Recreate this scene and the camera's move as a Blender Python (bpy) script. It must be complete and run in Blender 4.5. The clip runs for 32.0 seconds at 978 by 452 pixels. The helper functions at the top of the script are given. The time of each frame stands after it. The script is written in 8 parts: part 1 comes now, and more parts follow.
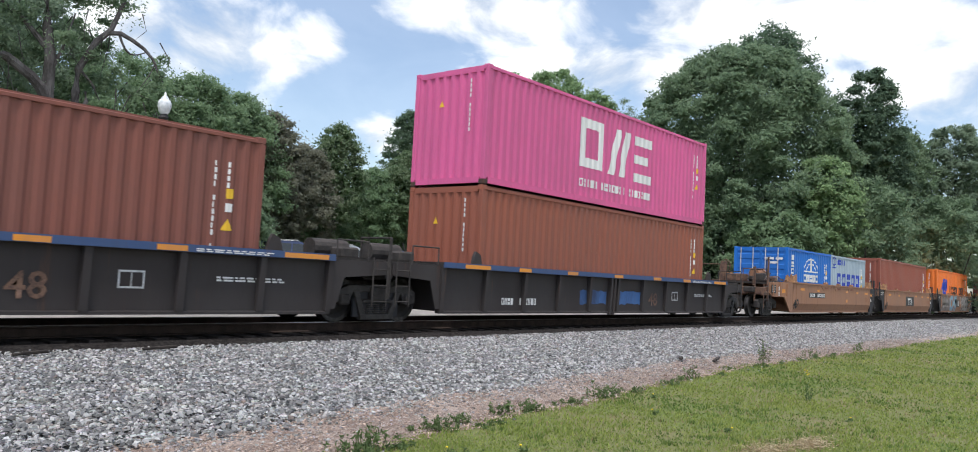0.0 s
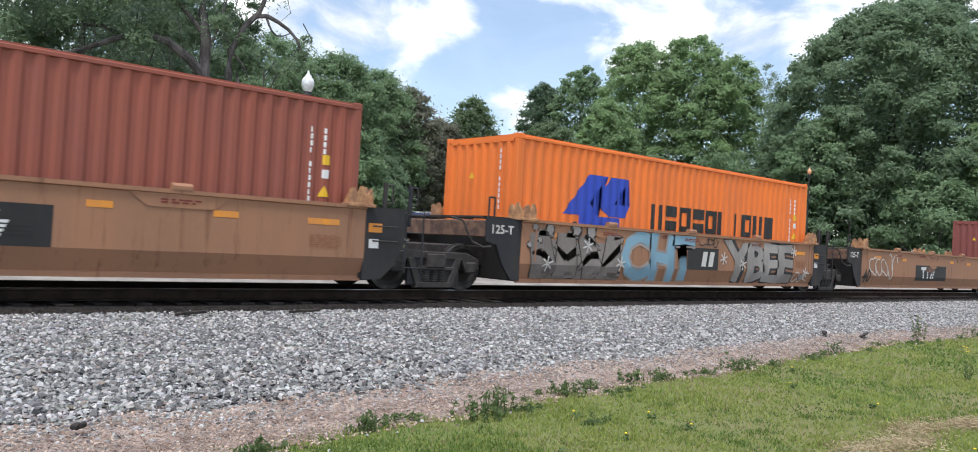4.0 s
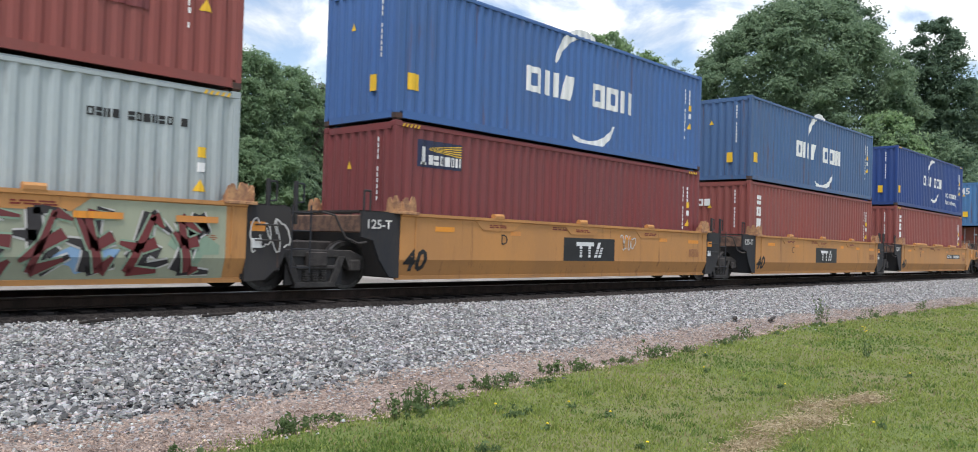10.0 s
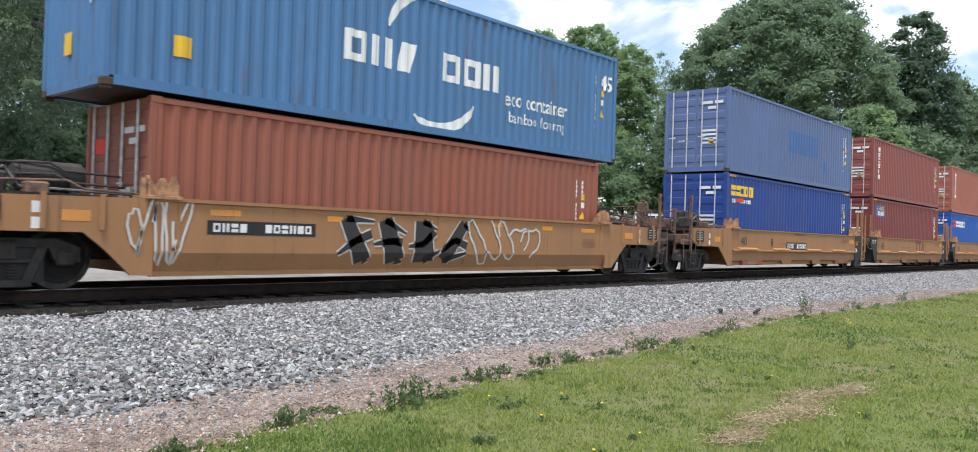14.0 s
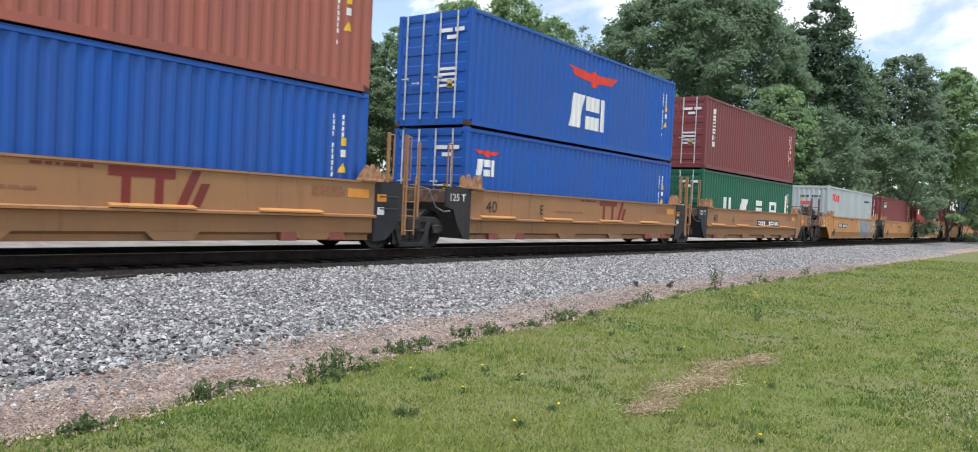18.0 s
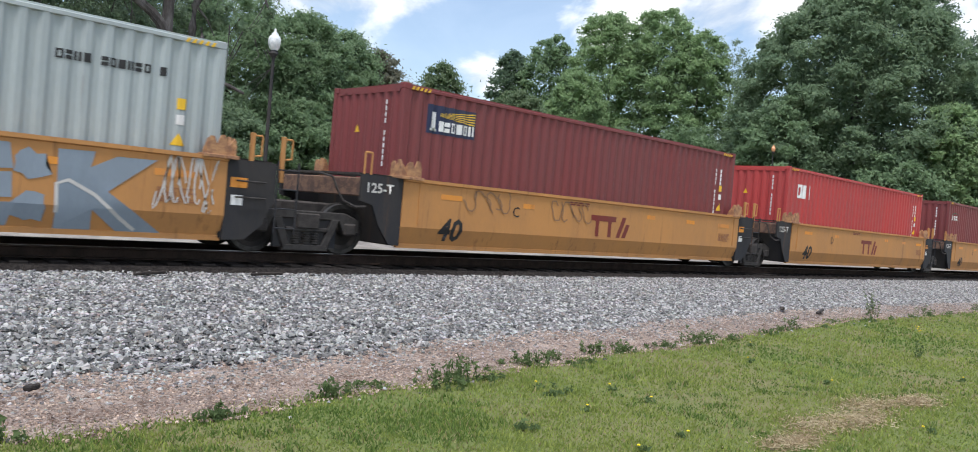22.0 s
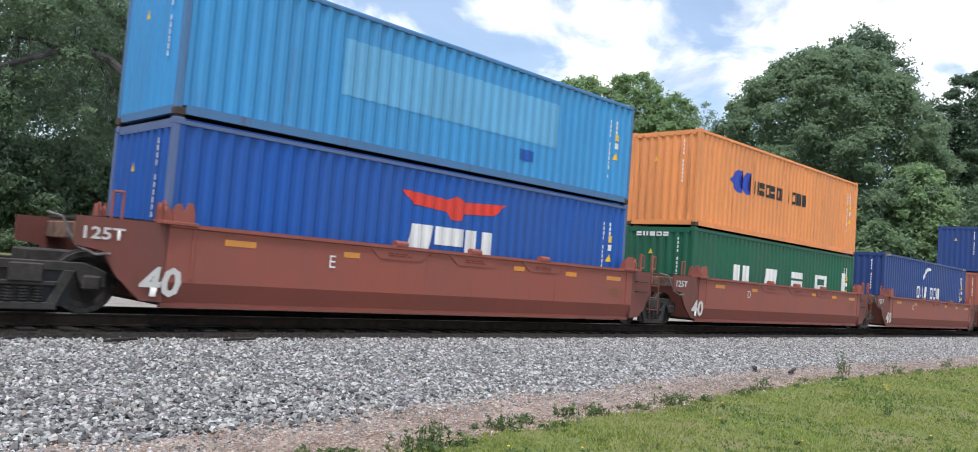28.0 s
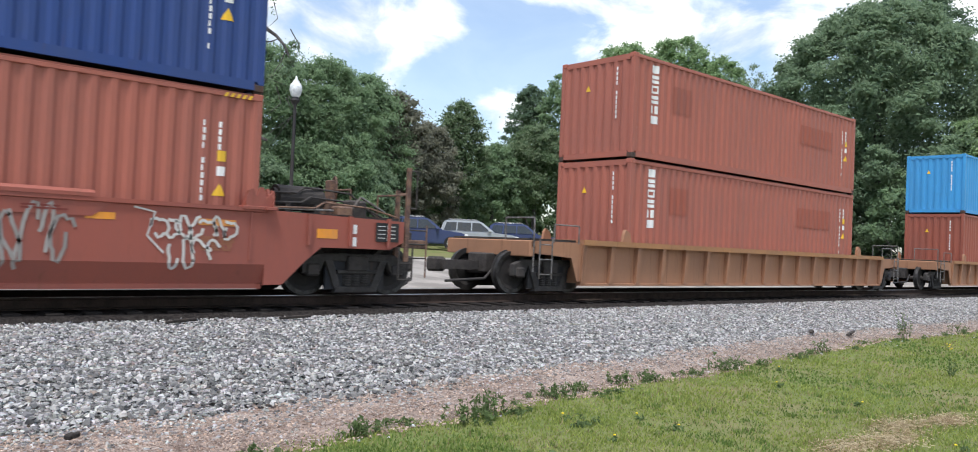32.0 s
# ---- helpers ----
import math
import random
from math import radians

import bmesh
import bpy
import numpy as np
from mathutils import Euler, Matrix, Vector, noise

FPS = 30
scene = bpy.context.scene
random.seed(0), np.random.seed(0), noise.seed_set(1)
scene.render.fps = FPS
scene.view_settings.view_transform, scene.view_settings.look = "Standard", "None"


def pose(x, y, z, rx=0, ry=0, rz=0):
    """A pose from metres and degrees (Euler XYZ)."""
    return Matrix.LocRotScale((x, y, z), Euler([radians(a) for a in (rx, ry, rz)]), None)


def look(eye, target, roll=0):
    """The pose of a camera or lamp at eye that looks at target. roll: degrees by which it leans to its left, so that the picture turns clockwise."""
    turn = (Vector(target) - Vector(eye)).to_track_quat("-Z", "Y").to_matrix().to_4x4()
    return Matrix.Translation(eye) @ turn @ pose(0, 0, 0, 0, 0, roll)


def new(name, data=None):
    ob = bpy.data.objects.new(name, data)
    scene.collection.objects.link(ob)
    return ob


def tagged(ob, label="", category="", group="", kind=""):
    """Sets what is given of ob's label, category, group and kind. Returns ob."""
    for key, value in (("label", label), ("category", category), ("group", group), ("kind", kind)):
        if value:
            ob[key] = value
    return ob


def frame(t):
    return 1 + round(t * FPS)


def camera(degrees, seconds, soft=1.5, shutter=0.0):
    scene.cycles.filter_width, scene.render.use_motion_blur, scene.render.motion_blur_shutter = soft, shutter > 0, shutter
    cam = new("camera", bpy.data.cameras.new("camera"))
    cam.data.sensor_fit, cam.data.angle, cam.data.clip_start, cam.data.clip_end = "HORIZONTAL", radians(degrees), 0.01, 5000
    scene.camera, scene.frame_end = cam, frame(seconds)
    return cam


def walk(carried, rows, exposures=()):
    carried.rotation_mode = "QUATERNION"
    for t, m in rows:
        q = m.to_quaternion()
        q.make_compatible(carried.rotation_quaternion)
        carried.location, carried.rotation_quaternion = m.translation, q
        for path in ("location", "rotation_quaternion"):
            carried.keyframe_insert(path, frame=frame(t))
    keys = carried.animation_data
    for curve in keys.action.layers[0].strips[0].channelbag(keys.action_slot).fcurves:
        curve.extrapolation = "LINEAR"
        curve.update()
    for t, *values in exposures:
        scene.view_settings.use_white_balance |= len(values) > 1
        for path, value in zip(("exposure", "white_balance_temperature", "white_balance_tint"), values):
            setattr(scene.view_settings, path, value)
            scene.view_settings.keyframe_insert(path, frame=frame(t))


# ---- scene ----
cam = camera(62.49, 32.0, soft=0.95, shutter=0.08)
# seconds, eye in metres, turn in degrees
PATH = [
    (0.0, 0.004, 0.059, 1.553, 93.63, -2.94, -50.55),
    (0.5, -0.012, 0.045, 1.525, 91.46, -0.22, -48.36),
    (1.0, -0.015, 0.044, 1.510, 92.07, -3.19, -45.11),
    (1.5, -0.047, 0.039, 1.505, 90.56, -2.18, -41.52),
    (2.0, -0.084, -0.008, 1.502, 89.79, -2.92, -42.96),
    (2.5, -0.099, -0.004, 1.484, 91.64, -2.43, -44.47),
    (4.5, 0.082, 0.006, 1.478, 91.09, -3.34, -40.42),
    (5.0, 0.069, 0.004, 1.463, 91.27, -2.81, -41.92),
    (5.5, 0.064, -0.001, 1.459, 90.63, -2.28, -42.15),
    (6.0, 0.097, 0.037, 1.472, 90.14, -2.67, -41.14),
    (6.5, 0.071, 0.022, 1.465, 89.77, -2.25, -40.53),
    (7.0, 0.045, -0.007, 1.471, 90.11, -1.88, -40.23),
    (7.5, 0.037, -0.011, 1.466, 90.37, -2.04, -40.44),
    (8.0, 0.040, -0.009, 1.469, 92.10, -0.82, -41.58),
    (8.5, 0.031, -0.009, 1.459, 91.44, -2.69, -43.87),
    (9.0, 0.024, -0.003, 1.465, 90.78, -3.02, -46.20),
    (9.5, 0.042, -0.003, 1.460, 90.86, -2.87, -45.35),
    (10.0, 0.065, -0.002, 1.467, 91.24, -1.70, -46.74),
    (10.5, 0.059, -0.002, 1.470, 92.14, -2.78, -45.97),
    (11.0, 0.012, -0.009, 1.467, 93.14, -2.81, -45.03),
    (11.5, -0.067, -0.038, 1.473, 92.22, -0.98, -45.80),
    (12.0, -0.086, -0.037, 1.477, 91.76, -0.87, -48.40),
    (12.5, -0.088, -0.048, 1.473, 91.72, -0.73, -48.82),
    (13.0, -0.112, -0.063, 1.465, 90.15, -0.66, -48.95),
    (13.5, -0.080, -0.023, 1.480, 90.49, -1.38, -48.42),
    (15.5, -0.013, 0.024, 1.498, 90.73, -1.63, -46.91),
    (16.0, 0.015, 0.028, 1.515, 94.30, -1.03, -52.02),
    (16.5, -0.008, 0.026, 1.515, 90.67, -0.94, -48.61),
    (17.0, -0.070, 0.018, 1.528, 90.11, -2.86, -47.15),
    (17.5, -0.055, 0.010, 1.539, 90.46, -3.50, -51.57),
    (18.0, -0.087, 0.022, 1.514, 88.78, -2.65, -53.52),
    (18.5, -0.035, 0.018, 1.520, 88.50, -2.89, -53.81),
    (19.0, -0.045, 0.022, 1.514, 87.67, -4.00, -50.00),
    (19.5, -0.045, 0.026, 1.522, 87.65, -5.63, -48.12),
    (20.0, -0.032, 0.018, 1.517, 87.33, -6.72, -48.66),
    (20.5, -0.020, 0.043, 1.513, 87.55, -5.68, -49.11),
    (21.0, 0.026, 0.047, 1.505, 87.06, -5.75, -46.72),
    (21.5, 0.055, 0.071, 1.494, 87.02, -4.86, -43.88),
    (22.0, 0.067, 0.056, 1.502, 89.05, -4.90, -43.52),
    (22.5, 0.054, 0.059, 1.504, 89.67, -4.04, -45.08),
    (23.0, 0.041, 0.064, 1.513, 90.59, -4.38, -46.97),
    (23.5, 0.024, 0.047, 1.515, 90.89, -4.42, -49.07),
    (24.0, -0.019, 0.052, 1.515, 90.95, -3.56, -48.84),
    (24.5, -0.048, 0.029, 1.515, 91.19, -2.80, -47.09),
    (25.0, -0.025, -0.012, 1.497, 90.45, -6.29, -44.65),
    (25.5, 0.003, -0.069, 1.480, 91.12, -5.74, -46.87),
    (27.5, 0.007, -0.058, 1.516, 93.05, -3.63, -45.48),
    (28.0, 0.002, -0.061, 1.551, 93.44, -4.47, -45.22),
    (28.5, 0.003, -0.059, 1.561, 92.69, -4.71, -46.17),
    (29.0, -0.001, -0.066, 1.556, 92.63, -4.65, -45.83),
    (29.5, 0.021, -0.064, 1.541, 93.14, -4.87, -45.60),
    (30.0, 0.058, -0.032, 1.524, 92.95, -4.98, -45.38),
    (30.5, 0.082, -0.026, 1.534, 92.60, -4.40, -45.43),
    (31.0, 0.040, -0.026, 1.532, 92.46, -3.99, -45.67),
    (31.5, 0.003, -0.059, 1.522, 91.51, -3.74, -42.54),
    (32.0, 0.006, -0.069, 1.511, 91.42, -2.50, -41.74),
]
# the camera's own exposure wanders as bright and dark loads fill its view
STOPS = ((0.0, 0.22), (0.5, 0.36), (1.0, 0.51), (2.0, 0.43), (4.5, 0.35), (5.0, 0.31), (6.0, 0.40), (7.0, 0.37), (8.0, 0.43), (9.0, 0.40), (10.0, 0.31), (11.0, 0.24), (12.0, 0.38), (13.0, 0.46), (15.5, 0.48), (16.0, 0.50),
         (17.0, 0.43), (18.0, 0.41), (19.0, 0.44), (20.0, 0.50), (21.0, 0.53), (22.0, 0.30), (23.0, 0.42), (24.0, 0.34), (25.0, 0.32), (28.0, 0.40), (29.0, 0.33), (30.0, 0.29), (31.0, 0.40), (32.0, 0.45))
walk(cam, [(t, pose(*p)) for t, *p in PATH], STOPS)

# ---- light ----
world = bpy.data.worlds.new("world")
scene.world = world
world.use_nodes = True
wt = world.node_tree
wt.nodes.clear()


def node(tree, kind, **values):
    n = tree.nodes.new(kind)
    for key, value in values.items():
        if key in n.inputs:
            n.inputs[key].default_value = value
    return n


SUN_EL, SUN_AZ = 69.0, 236.0  # degrees; azimuth clockwise from +y
sky = wt.nodes.new("ShaderNodeTexSky")
sky.sky_type, sky.sun_disc = "NISHITA", False
sky.sun_elevation, sky.sun_rotation = radians(SUN_EL), radians(SUN_AZ)
sky.air_density, sky.dust_density, sky.ozone_density = 1.0, 1.5, 1.2
coords = wt.nodes.new("ShaderNodeTexCoord")


def wire(a, b):
    wt.links.new(a, b)


def sums(kind, a, b, c=None):
    """A math node over sockets or plain numbers."""
    n = wt.nodes.new("ShaderNodeMath")
    n.operation = kind
    for k, v in enumerate((a, b, c)):
        if v is None:
            continue
        if isinstance(v, (int, float)):
            n.inputs[k].default_value = v
        else:
            wire(v, n.inputs[k])
    return n.outputs[0]


def between(value, a, b, to0=0.0, to1=1.0):
    n = wt.nodes.new("ShaderNodeMapRange")
    n.interpolation_type = "SMOOTHSTEP"
    for key, v in (("From Min", a), ("From Max", b), ("To Min", to0), ("To Max", to1)):
        n.inputs[key].default_value = v
    wire(value, n.inputs["Value"])
    return n.outputs[0]


# cumulus heaps: compass angle, height and half width in degrees
HEAPS = ((25.5, 14.6, 4.0), (30.5, 14.6, 4.6), (34.5, 14.4, 3.0), (37.2, 15.6, 2.0), (42.6, 9.6, 2.0), (47.5, 18.8, 3.4), (51.5, 18.4, 3.6), (51.0, 13.6, 2.4), (54.6, 15.0, 2.6), (58.2, 14.8, 3.2),
         (61.5, 14.8, 3.2), (66.0, 18.3, 4.6), (71.0, 18.2, 4.6), (75.5, 17.2, 3.6), (79.0, 13.4, 4.4), (83.0, 14.5, 4.6), (88.0, 11.0, 4.0), (18.0, 17.0, 5.0), (8.0, 13.0, 6.0))
squash = wt.nodes.new("ShaderNodeMapping")
squash.inputs["Scale"].default_value = (1.0, 1.0, 1.7)
wire(coords.outputs["Generated"], squash.inputs["Vector"])
billow = node(wt, "ShaderNodeTexNoise", Scale=9.0, Detail=9.0, Roughness=0.56, Distortion=0.4)
wire(squash.outputs["Vector"], billow.inputs["Vector"])
heap = None
for az_, el_, r_ in HEAPS:
    d_ = wt.nodes.new("ShaderNodeVectorMath")
    d_.operation = "DISTANCE"
    wire(squash.outputs["Vector"], d_.inputs[0])
    d_.inputs[1].default_value = (math.sin(radians(az_)) * math.cos(radians(el_)), math.cos(radians(az_)) * math.cos(radians(el_)), 1.7 * math.sin(radians(el_)))
    one = between(d_.outputs["Value"], 0.0, radians(r_) * 2.5, 1.0, 0.0)
    heap = one if heap is None else sums("MAXIMUM", heap, one)
heap = between(sums("ADD", heap, sums("MULTIPLY_ADD", billow.outputs["Fac"], 2.3, -1.15)), 0.22, 1.10)
# broken cloud over the rest of the sky
clouds = node(wt, "ShaderNodeTexNoise", Scale=3.1, Detail=9.0, Roughness=0.52, Distortion=0.25)
wire(squash.outputs["Vector"], clouds.inputs["Vector"])
facing = wt.nodes.new("ShaderNodeVectorMath")
facing.operation = "DOT_PRODUCT"
wire(coords.outputs["Generated"], facing.inputs[0])
facing.inputs[1].default_value = (math.sin(radians(52)) * 0.976, math.cos(radians(52)) * 0.976, 0.22)
rest = sums("MULTIPLY", between(clouds.outputs["Fac"], 0.46, 0.58), between(facing.outputs["Value"], 0.72, 0.84, 1.0, 0.0))
cover = sums("MAXIMUM", sums("MAXIMUM", heap, rest), 0.11)
blend = wt.nodes.new("ShaderNodeMix")
blend.data_type = "RGBA"
tone = wt.nodes.new("ShaderNodeMix")
tone.data_type = "RGBA"
tone.inputs[6].default_value, tone.inputs[7].default_value = (4.3, 4.5, 4.75, 1), (6.6, 6.7, 6.8, 1)
wire(between(billow.outputs["Fac"], 0.30, 0.60), tone.inputs["Factor"])
wire(tone.outputs[2], blend.inputs[7])
back = node(wt, "ShaderNodeBackground", Strength=0.165)
wout = wt.nodes.new("ShaderNodeOutputWorld")
wire(cover, blend.inputs["Factor"])
wire(sky.outputs["Color"], blend.inputs[6])
wire(blend.outputs[2], back.inputs["Color"])
wire(back.outputs["Background"], wout.inputs["Surface"])
sun = new("sun", bpy.data.lights.new("sun", "SUN"))
sun.data.energy, sun.data.angle, sun.data.color = 2.75, radians(12.0), (1.0, 0.985, 0.985)
saz, sel = radians(SUN_AZ), radians(SUN_EL)
sun.matrix_world = look((0, 0, 60), (-math.sin(saz) * math.cos(sel), -math.cos(saz) * math.cos(sel), 60 - math.sin(sel)))

# ---- materials ----
def material(name, colour, second=None, rough=0.6, metal=0.0, scale=3.0, fine=40.0, bump=0.15, bump_size=0.004, mix=(0.4, 0.6), streak=1.0, rust=0.0, vary=0.0, gloss=0.5, island=False, fade=0.12):
    """A painted or natural surface: a large and a fine noise between two colours, optional rust streaks, variation from piece to piece, fine relief."""
    m = bpy.data.materials.new(name)
    m.use_nodes = True
    t = m.node_tree
    p = t.nodes["Principled BSDF"]
    p.inputs["Roughness"].default_value, p.inputs["Metallic"].default_value = rough, metal
    p.inputs["Specular IOR Level"].default_value = gloss
    second = second or tuple(min(1.0, c * 0.78) for c in colour)
    tc = t.nodes.new("ShaderNodeTexCoord")
    mp = t.nodes.new("ShaderNodeMapping")
    mp.inputs["Scale"].default_value = (1, 1, 1 / streak)
    info = t.nodes.new("ShaderNodeObjectInfo")
    t.links.new(tc.outputs["Object"], mp.inputs["Vector"])
    shift = t.nodes.new("ShaderNodeVectorMath")
    shift.operation = "ADD"
    spread = t.nodes.new("ShaderNodeVectorMath")
    spread.operation = "SCALE"
    spread.inputs[0].default_value = (31.0, 17.0, 23.0)
    t.links.new(info.outputs["Random"], spread.inputs["Scale"])
    t.links.new(mp.outputs["Vector"], shift.inputs[0])
    t.links.new(spread.outputs["Vector"], shift.inputs[1])
    where = shift.outputs["Vector"]
    big = node(t, "ShaderNodeTexNoise", Scale=scale, Detail=6.0, Roughness=0.6)
    small = node(t, "ShaderNodeTexNoise", Scale=fine, Detail=4.0, Roughness=0.65)
    t.links.new(where, big.inputs["Vector"])
    t.links.new(where, small.inputs["Vector"])
    add = t.nodes.new("ShaderNodeMath")
    add.operation = "MULTIPLY_ADD"
    add.inputs[1].default_value = 0.35
    t.links.new(small.outputs["Fac"], add.inputs[0])
    t.links.new(big.outputs["Fac"], add.inputs[2])
    ramp = t.nodes.new("ShaderNodeValToRGB")
    ramp.color_ramp.elements[0].position, ramp.color_ramp.elements[1].position = mix[0] + 0.175, mix[1] + 0.175
    ramp.color_ramp.elements[0].color, ramp.color_ramp.elements[1].color = (*second, 1), (*colour, 1)
    t.links.new(add.outputs[0], ramp.inputs["Fac"])
    colour_out = ramp.outputs["Color"]
    if rust:
        rn = node(t, "ShaderNodeTexNoise", Scale=2.2, Detail=10.0, Roughness=0.72)
        rm = t.nodes.new("ShaderNodeMapping")
        rm.inputs["Scale"].default_value = (2.6, 2.6, 0.55)
        t.links.new(where, rm.inputs["Vector"])
        t.links.new(rm.outputs["Vector"], rn.inputs["Vector"])
        rr = t.nodes.new("ShaderNodeValToRGB")
        rr.color_ramp.elements[0].position, rr.color_ramp.elements[1].position = 0.64 - rust * 0.15, 0.74 - rust * 0.12
        t.links.new(rn.outputs["Fac"], rr.inputs["Fac"])
        mx = t.nodes.new("ShaderNodeMix")
        mx.data_type = "RGBA"
        mx.inputs[7].default_value = (0.12, 0.055, 0.03, 1)
        sc = t.nodes.new("ShaderNodeMath")
        sc.operation = "MULTIPLY"
        sc.inputs[1].default_value = min(0.85, 0.35 + rust * 0.5)
        t.links.new(rr.outputs["Color"], sc.inputs[0])
        t.links.new(sc.outputs[0], mx.inputs["Factor"])
        t.links.new(colour_out, mx.inputs[6])
        colour_out = mx.outputs[2]
    if vary or island:
        hs = t.nodes.new("ShaderNodeHueSaturation")
        rng = t.nodes.new("ShaderNodeMapRange")
        rng.inputs["To Min"].default_value, rng.inputs["To Max"].default_value = 1 - vary, 1 + vary
        if island:
            geo = t.nodes.new("ShaderNodeNewGeometry")
            t.links.new(geo.outputs["Random Per Island"], rng.inputs["Value"])
        else:
            t.links.new(info.outputs["Random"], rng.inputs["Value"])
        t.links.new(rng.outputs[0], hs.inputs["Value"])
        t.links.new(colour_out, hs.inputs["Color"])
        colour_out = hs.outputs["Color"]
    t.links.new(colour_out, p.inputs["Base Color"])
    rgh = t.nodes.new("ShaderNodeMapRange")
    rgh.inputs["To Min"].default_value, rgh.inputs["To Max"].default_value = max(0.05, rough - fade), min(1.0, rough + fade)
    t.links.new(big.outputs["Fac"], rgh.inputs["Value"])
    t.links.new(rgh.outputs[0], p.inputs["Roughness"])
    if bump:
        bp = node(t, "ShaderNodeBump", Strength=bump, Distance=bump_size)
        t.links.new(small.outputs["Fac"], bp.inputs["Height"])
        t.links.new(bp.outputs["Normal"], p.inputs["Normal"])
    return m


PAINT = {}


def paint(name, colour, rust=0.25, rough=0.55, second=None):
    """Weathered container or wagon paint."""
    if name not in PAINT:
        second = second or tuple(c * 0.82 + 0.012 for c in colour)
        PAINT[name] = material(name, colour, second, rough=rough, scale=0.9, fine=26.0, bump=0.12, bump_size=0.003, streak=3.5, rust=rust, gloss=0.35, mix=(0.38, 0.62))
    return PAINT[name]


RED_BROWN = paint("red_brown_paint", (0.30, 0.085, 0.055))
RUST_RED = paint("rust_red_paint", (0.30, 0.095, 0.058))
EARTH_RED = paint("earth_red_paint", (0.235, 0.082, 0.060))
SALMON = paint("faded_salmon_paint", (0.37, 0.118, 0.082), 0.2)
MAROON = paint("maroon_paint", (0.20, 0.045, 0.045), 0.15)
DULL_RED = paint("dull_red_paint", (0.26, 0.072, 0.060), 0.2)
BRIGHT_RED = paint("bright_red_paint", (0.46, 0.055, 0.052), 0.1)
PINK = paint("pink_paint", (0.70, 0.125, 0.31), 0.12)
ORANGE = paint("orange_paint", (0.86, 0.20, 0.035), 0.1)
PALE_ORANGE = paint("faded_orange_paint", (0.82, 0.30, 0.10), 0.45)
NAVY = paint("navy_paint", (0.022, 0.058, 0.21), 0.15)
MID_BLUE = paint("mid_blue_paint", (0.06, 0.14, 0.34), 0.35)
STEEL_BLUE = paint("steel_blue_paint", (0.075, 0.19, 0.37), 0.55)
RUSTY_BLUE = paint("rusty_blue_paint", (0.065, 0.130, 0.26), 0.6)
SLATE_BLUE = paint("slate_blue_paint", (0.11, 0.16, 0.31), 0.3)
ROYAL = paint("royal_blue_paint", (0.010, 0.092, 0.39), 0.2)
DEEP_BLUE = paint("deep_blue_paint", (0.018, 0.056, 0.25), 0.2)
COSCO_BLUE = paint("bright_blue_paint", (0.015, 0.16, 0.56), 0.1)
CYAN = paint("sky_blue_paint", (0.05, 0.30, 0.62), 0.2)
GREY_BLUE = paint("grey_blue_paint", (0.36, 0.45, 0.52), 0.25)
PALE_GREY = paint("pale_grey_paint", (0.41, 0.46, 0.46), 0.15)
GREEN = paint("dark_green_paint", (0.012, 0.115, 0.062), 0.15)
WAGON_YELLOW = paint("wagon_yellow_paint", (0.53, 0.250, 0.080), 0.45, 0.65)
WAGON_TAN = paint("wagon_tan_paint", (0.35, 0.175, 0.098), 0.55, 0.7)
WAGON_OCHRE = paint("wagon_ochre_paint", (0.37, 0.185, 0.080), 0.45, 0.7)
WAGON_RED = paint("wagon_red_paint", (0.31, 0.088, 0.062), 0.3, 0.65)
WAGON_BLACK = paint("wagon_black_paint", (0.040, 0.033, 0.032), 0.3, 0.75)
SILL_BLUE = paint("sill_blue_paint", (0.05, 0.09, 0.20), 0.4, 0.7)
SPRAY_BLUE = paint("blue_patch_paint", (0.06, 0.15, 0.36), 0.3, 0.7, second=(0.035, 0.06, 0.13))
BLACK = paint("end_black_paint", (0.024, 0.026, 0.031), 0.3, 0.75, second=(0.040, 0.036, 0.034))
GRIME = material("grimy_steel", (0.055, 0.047, 0.043), (0.030, 0.026, 0.024), rough=0.85, scale=6.0, bump=0.3)
WHEEL_STEEL = material("wheel_steel", (0.030, 0.026, 0.024), (0.018, 0.016, 0.015), rough=0.8, metal=0.2, scale=5.0)
RIM_STEEL = material("polished_tread", (0.07, 0.067, 0.065), (0.03, 0.028, 0.027), rough=0.5, metal=0.6, scale=8.0)
TRUCK_STEEL = material("truck_steel", (0.052, 0.047, 0.044), (0.030, 0.026, 0.024), rough=0.75, scale=7.0, bump=0.3, metal=0.1)
RUSTY = material("rusty_brown_steel", (0.20, 0.115, 0.075), (0.085, 0.05, 0.04), rough=0.8, scale=5.0, bump=0.3)
RED_GRIME = paint("grimy_red_paint", (0.19, 0.062, 0.048), 0.6, 0.75)
GUIDE = material("grimy_tan_steel", (0.47, 0.255, 0.12), (0.26, 0.13, 0.075), rough=0.8, scale=7.0, bump=0.3)
CASTING = material("dark_casting", (0.06, 0.045, 0.04), (0.10, 0.05, 0.035), rough=0.75, metal=0.3, scale=9.0)
DULL_PIPE = material("dull_grey_pipe", (0.20, 0.195, 0.19), (0.10, 0.085, 0.075), rough=0.65, metal=0.2, scale=9.0)
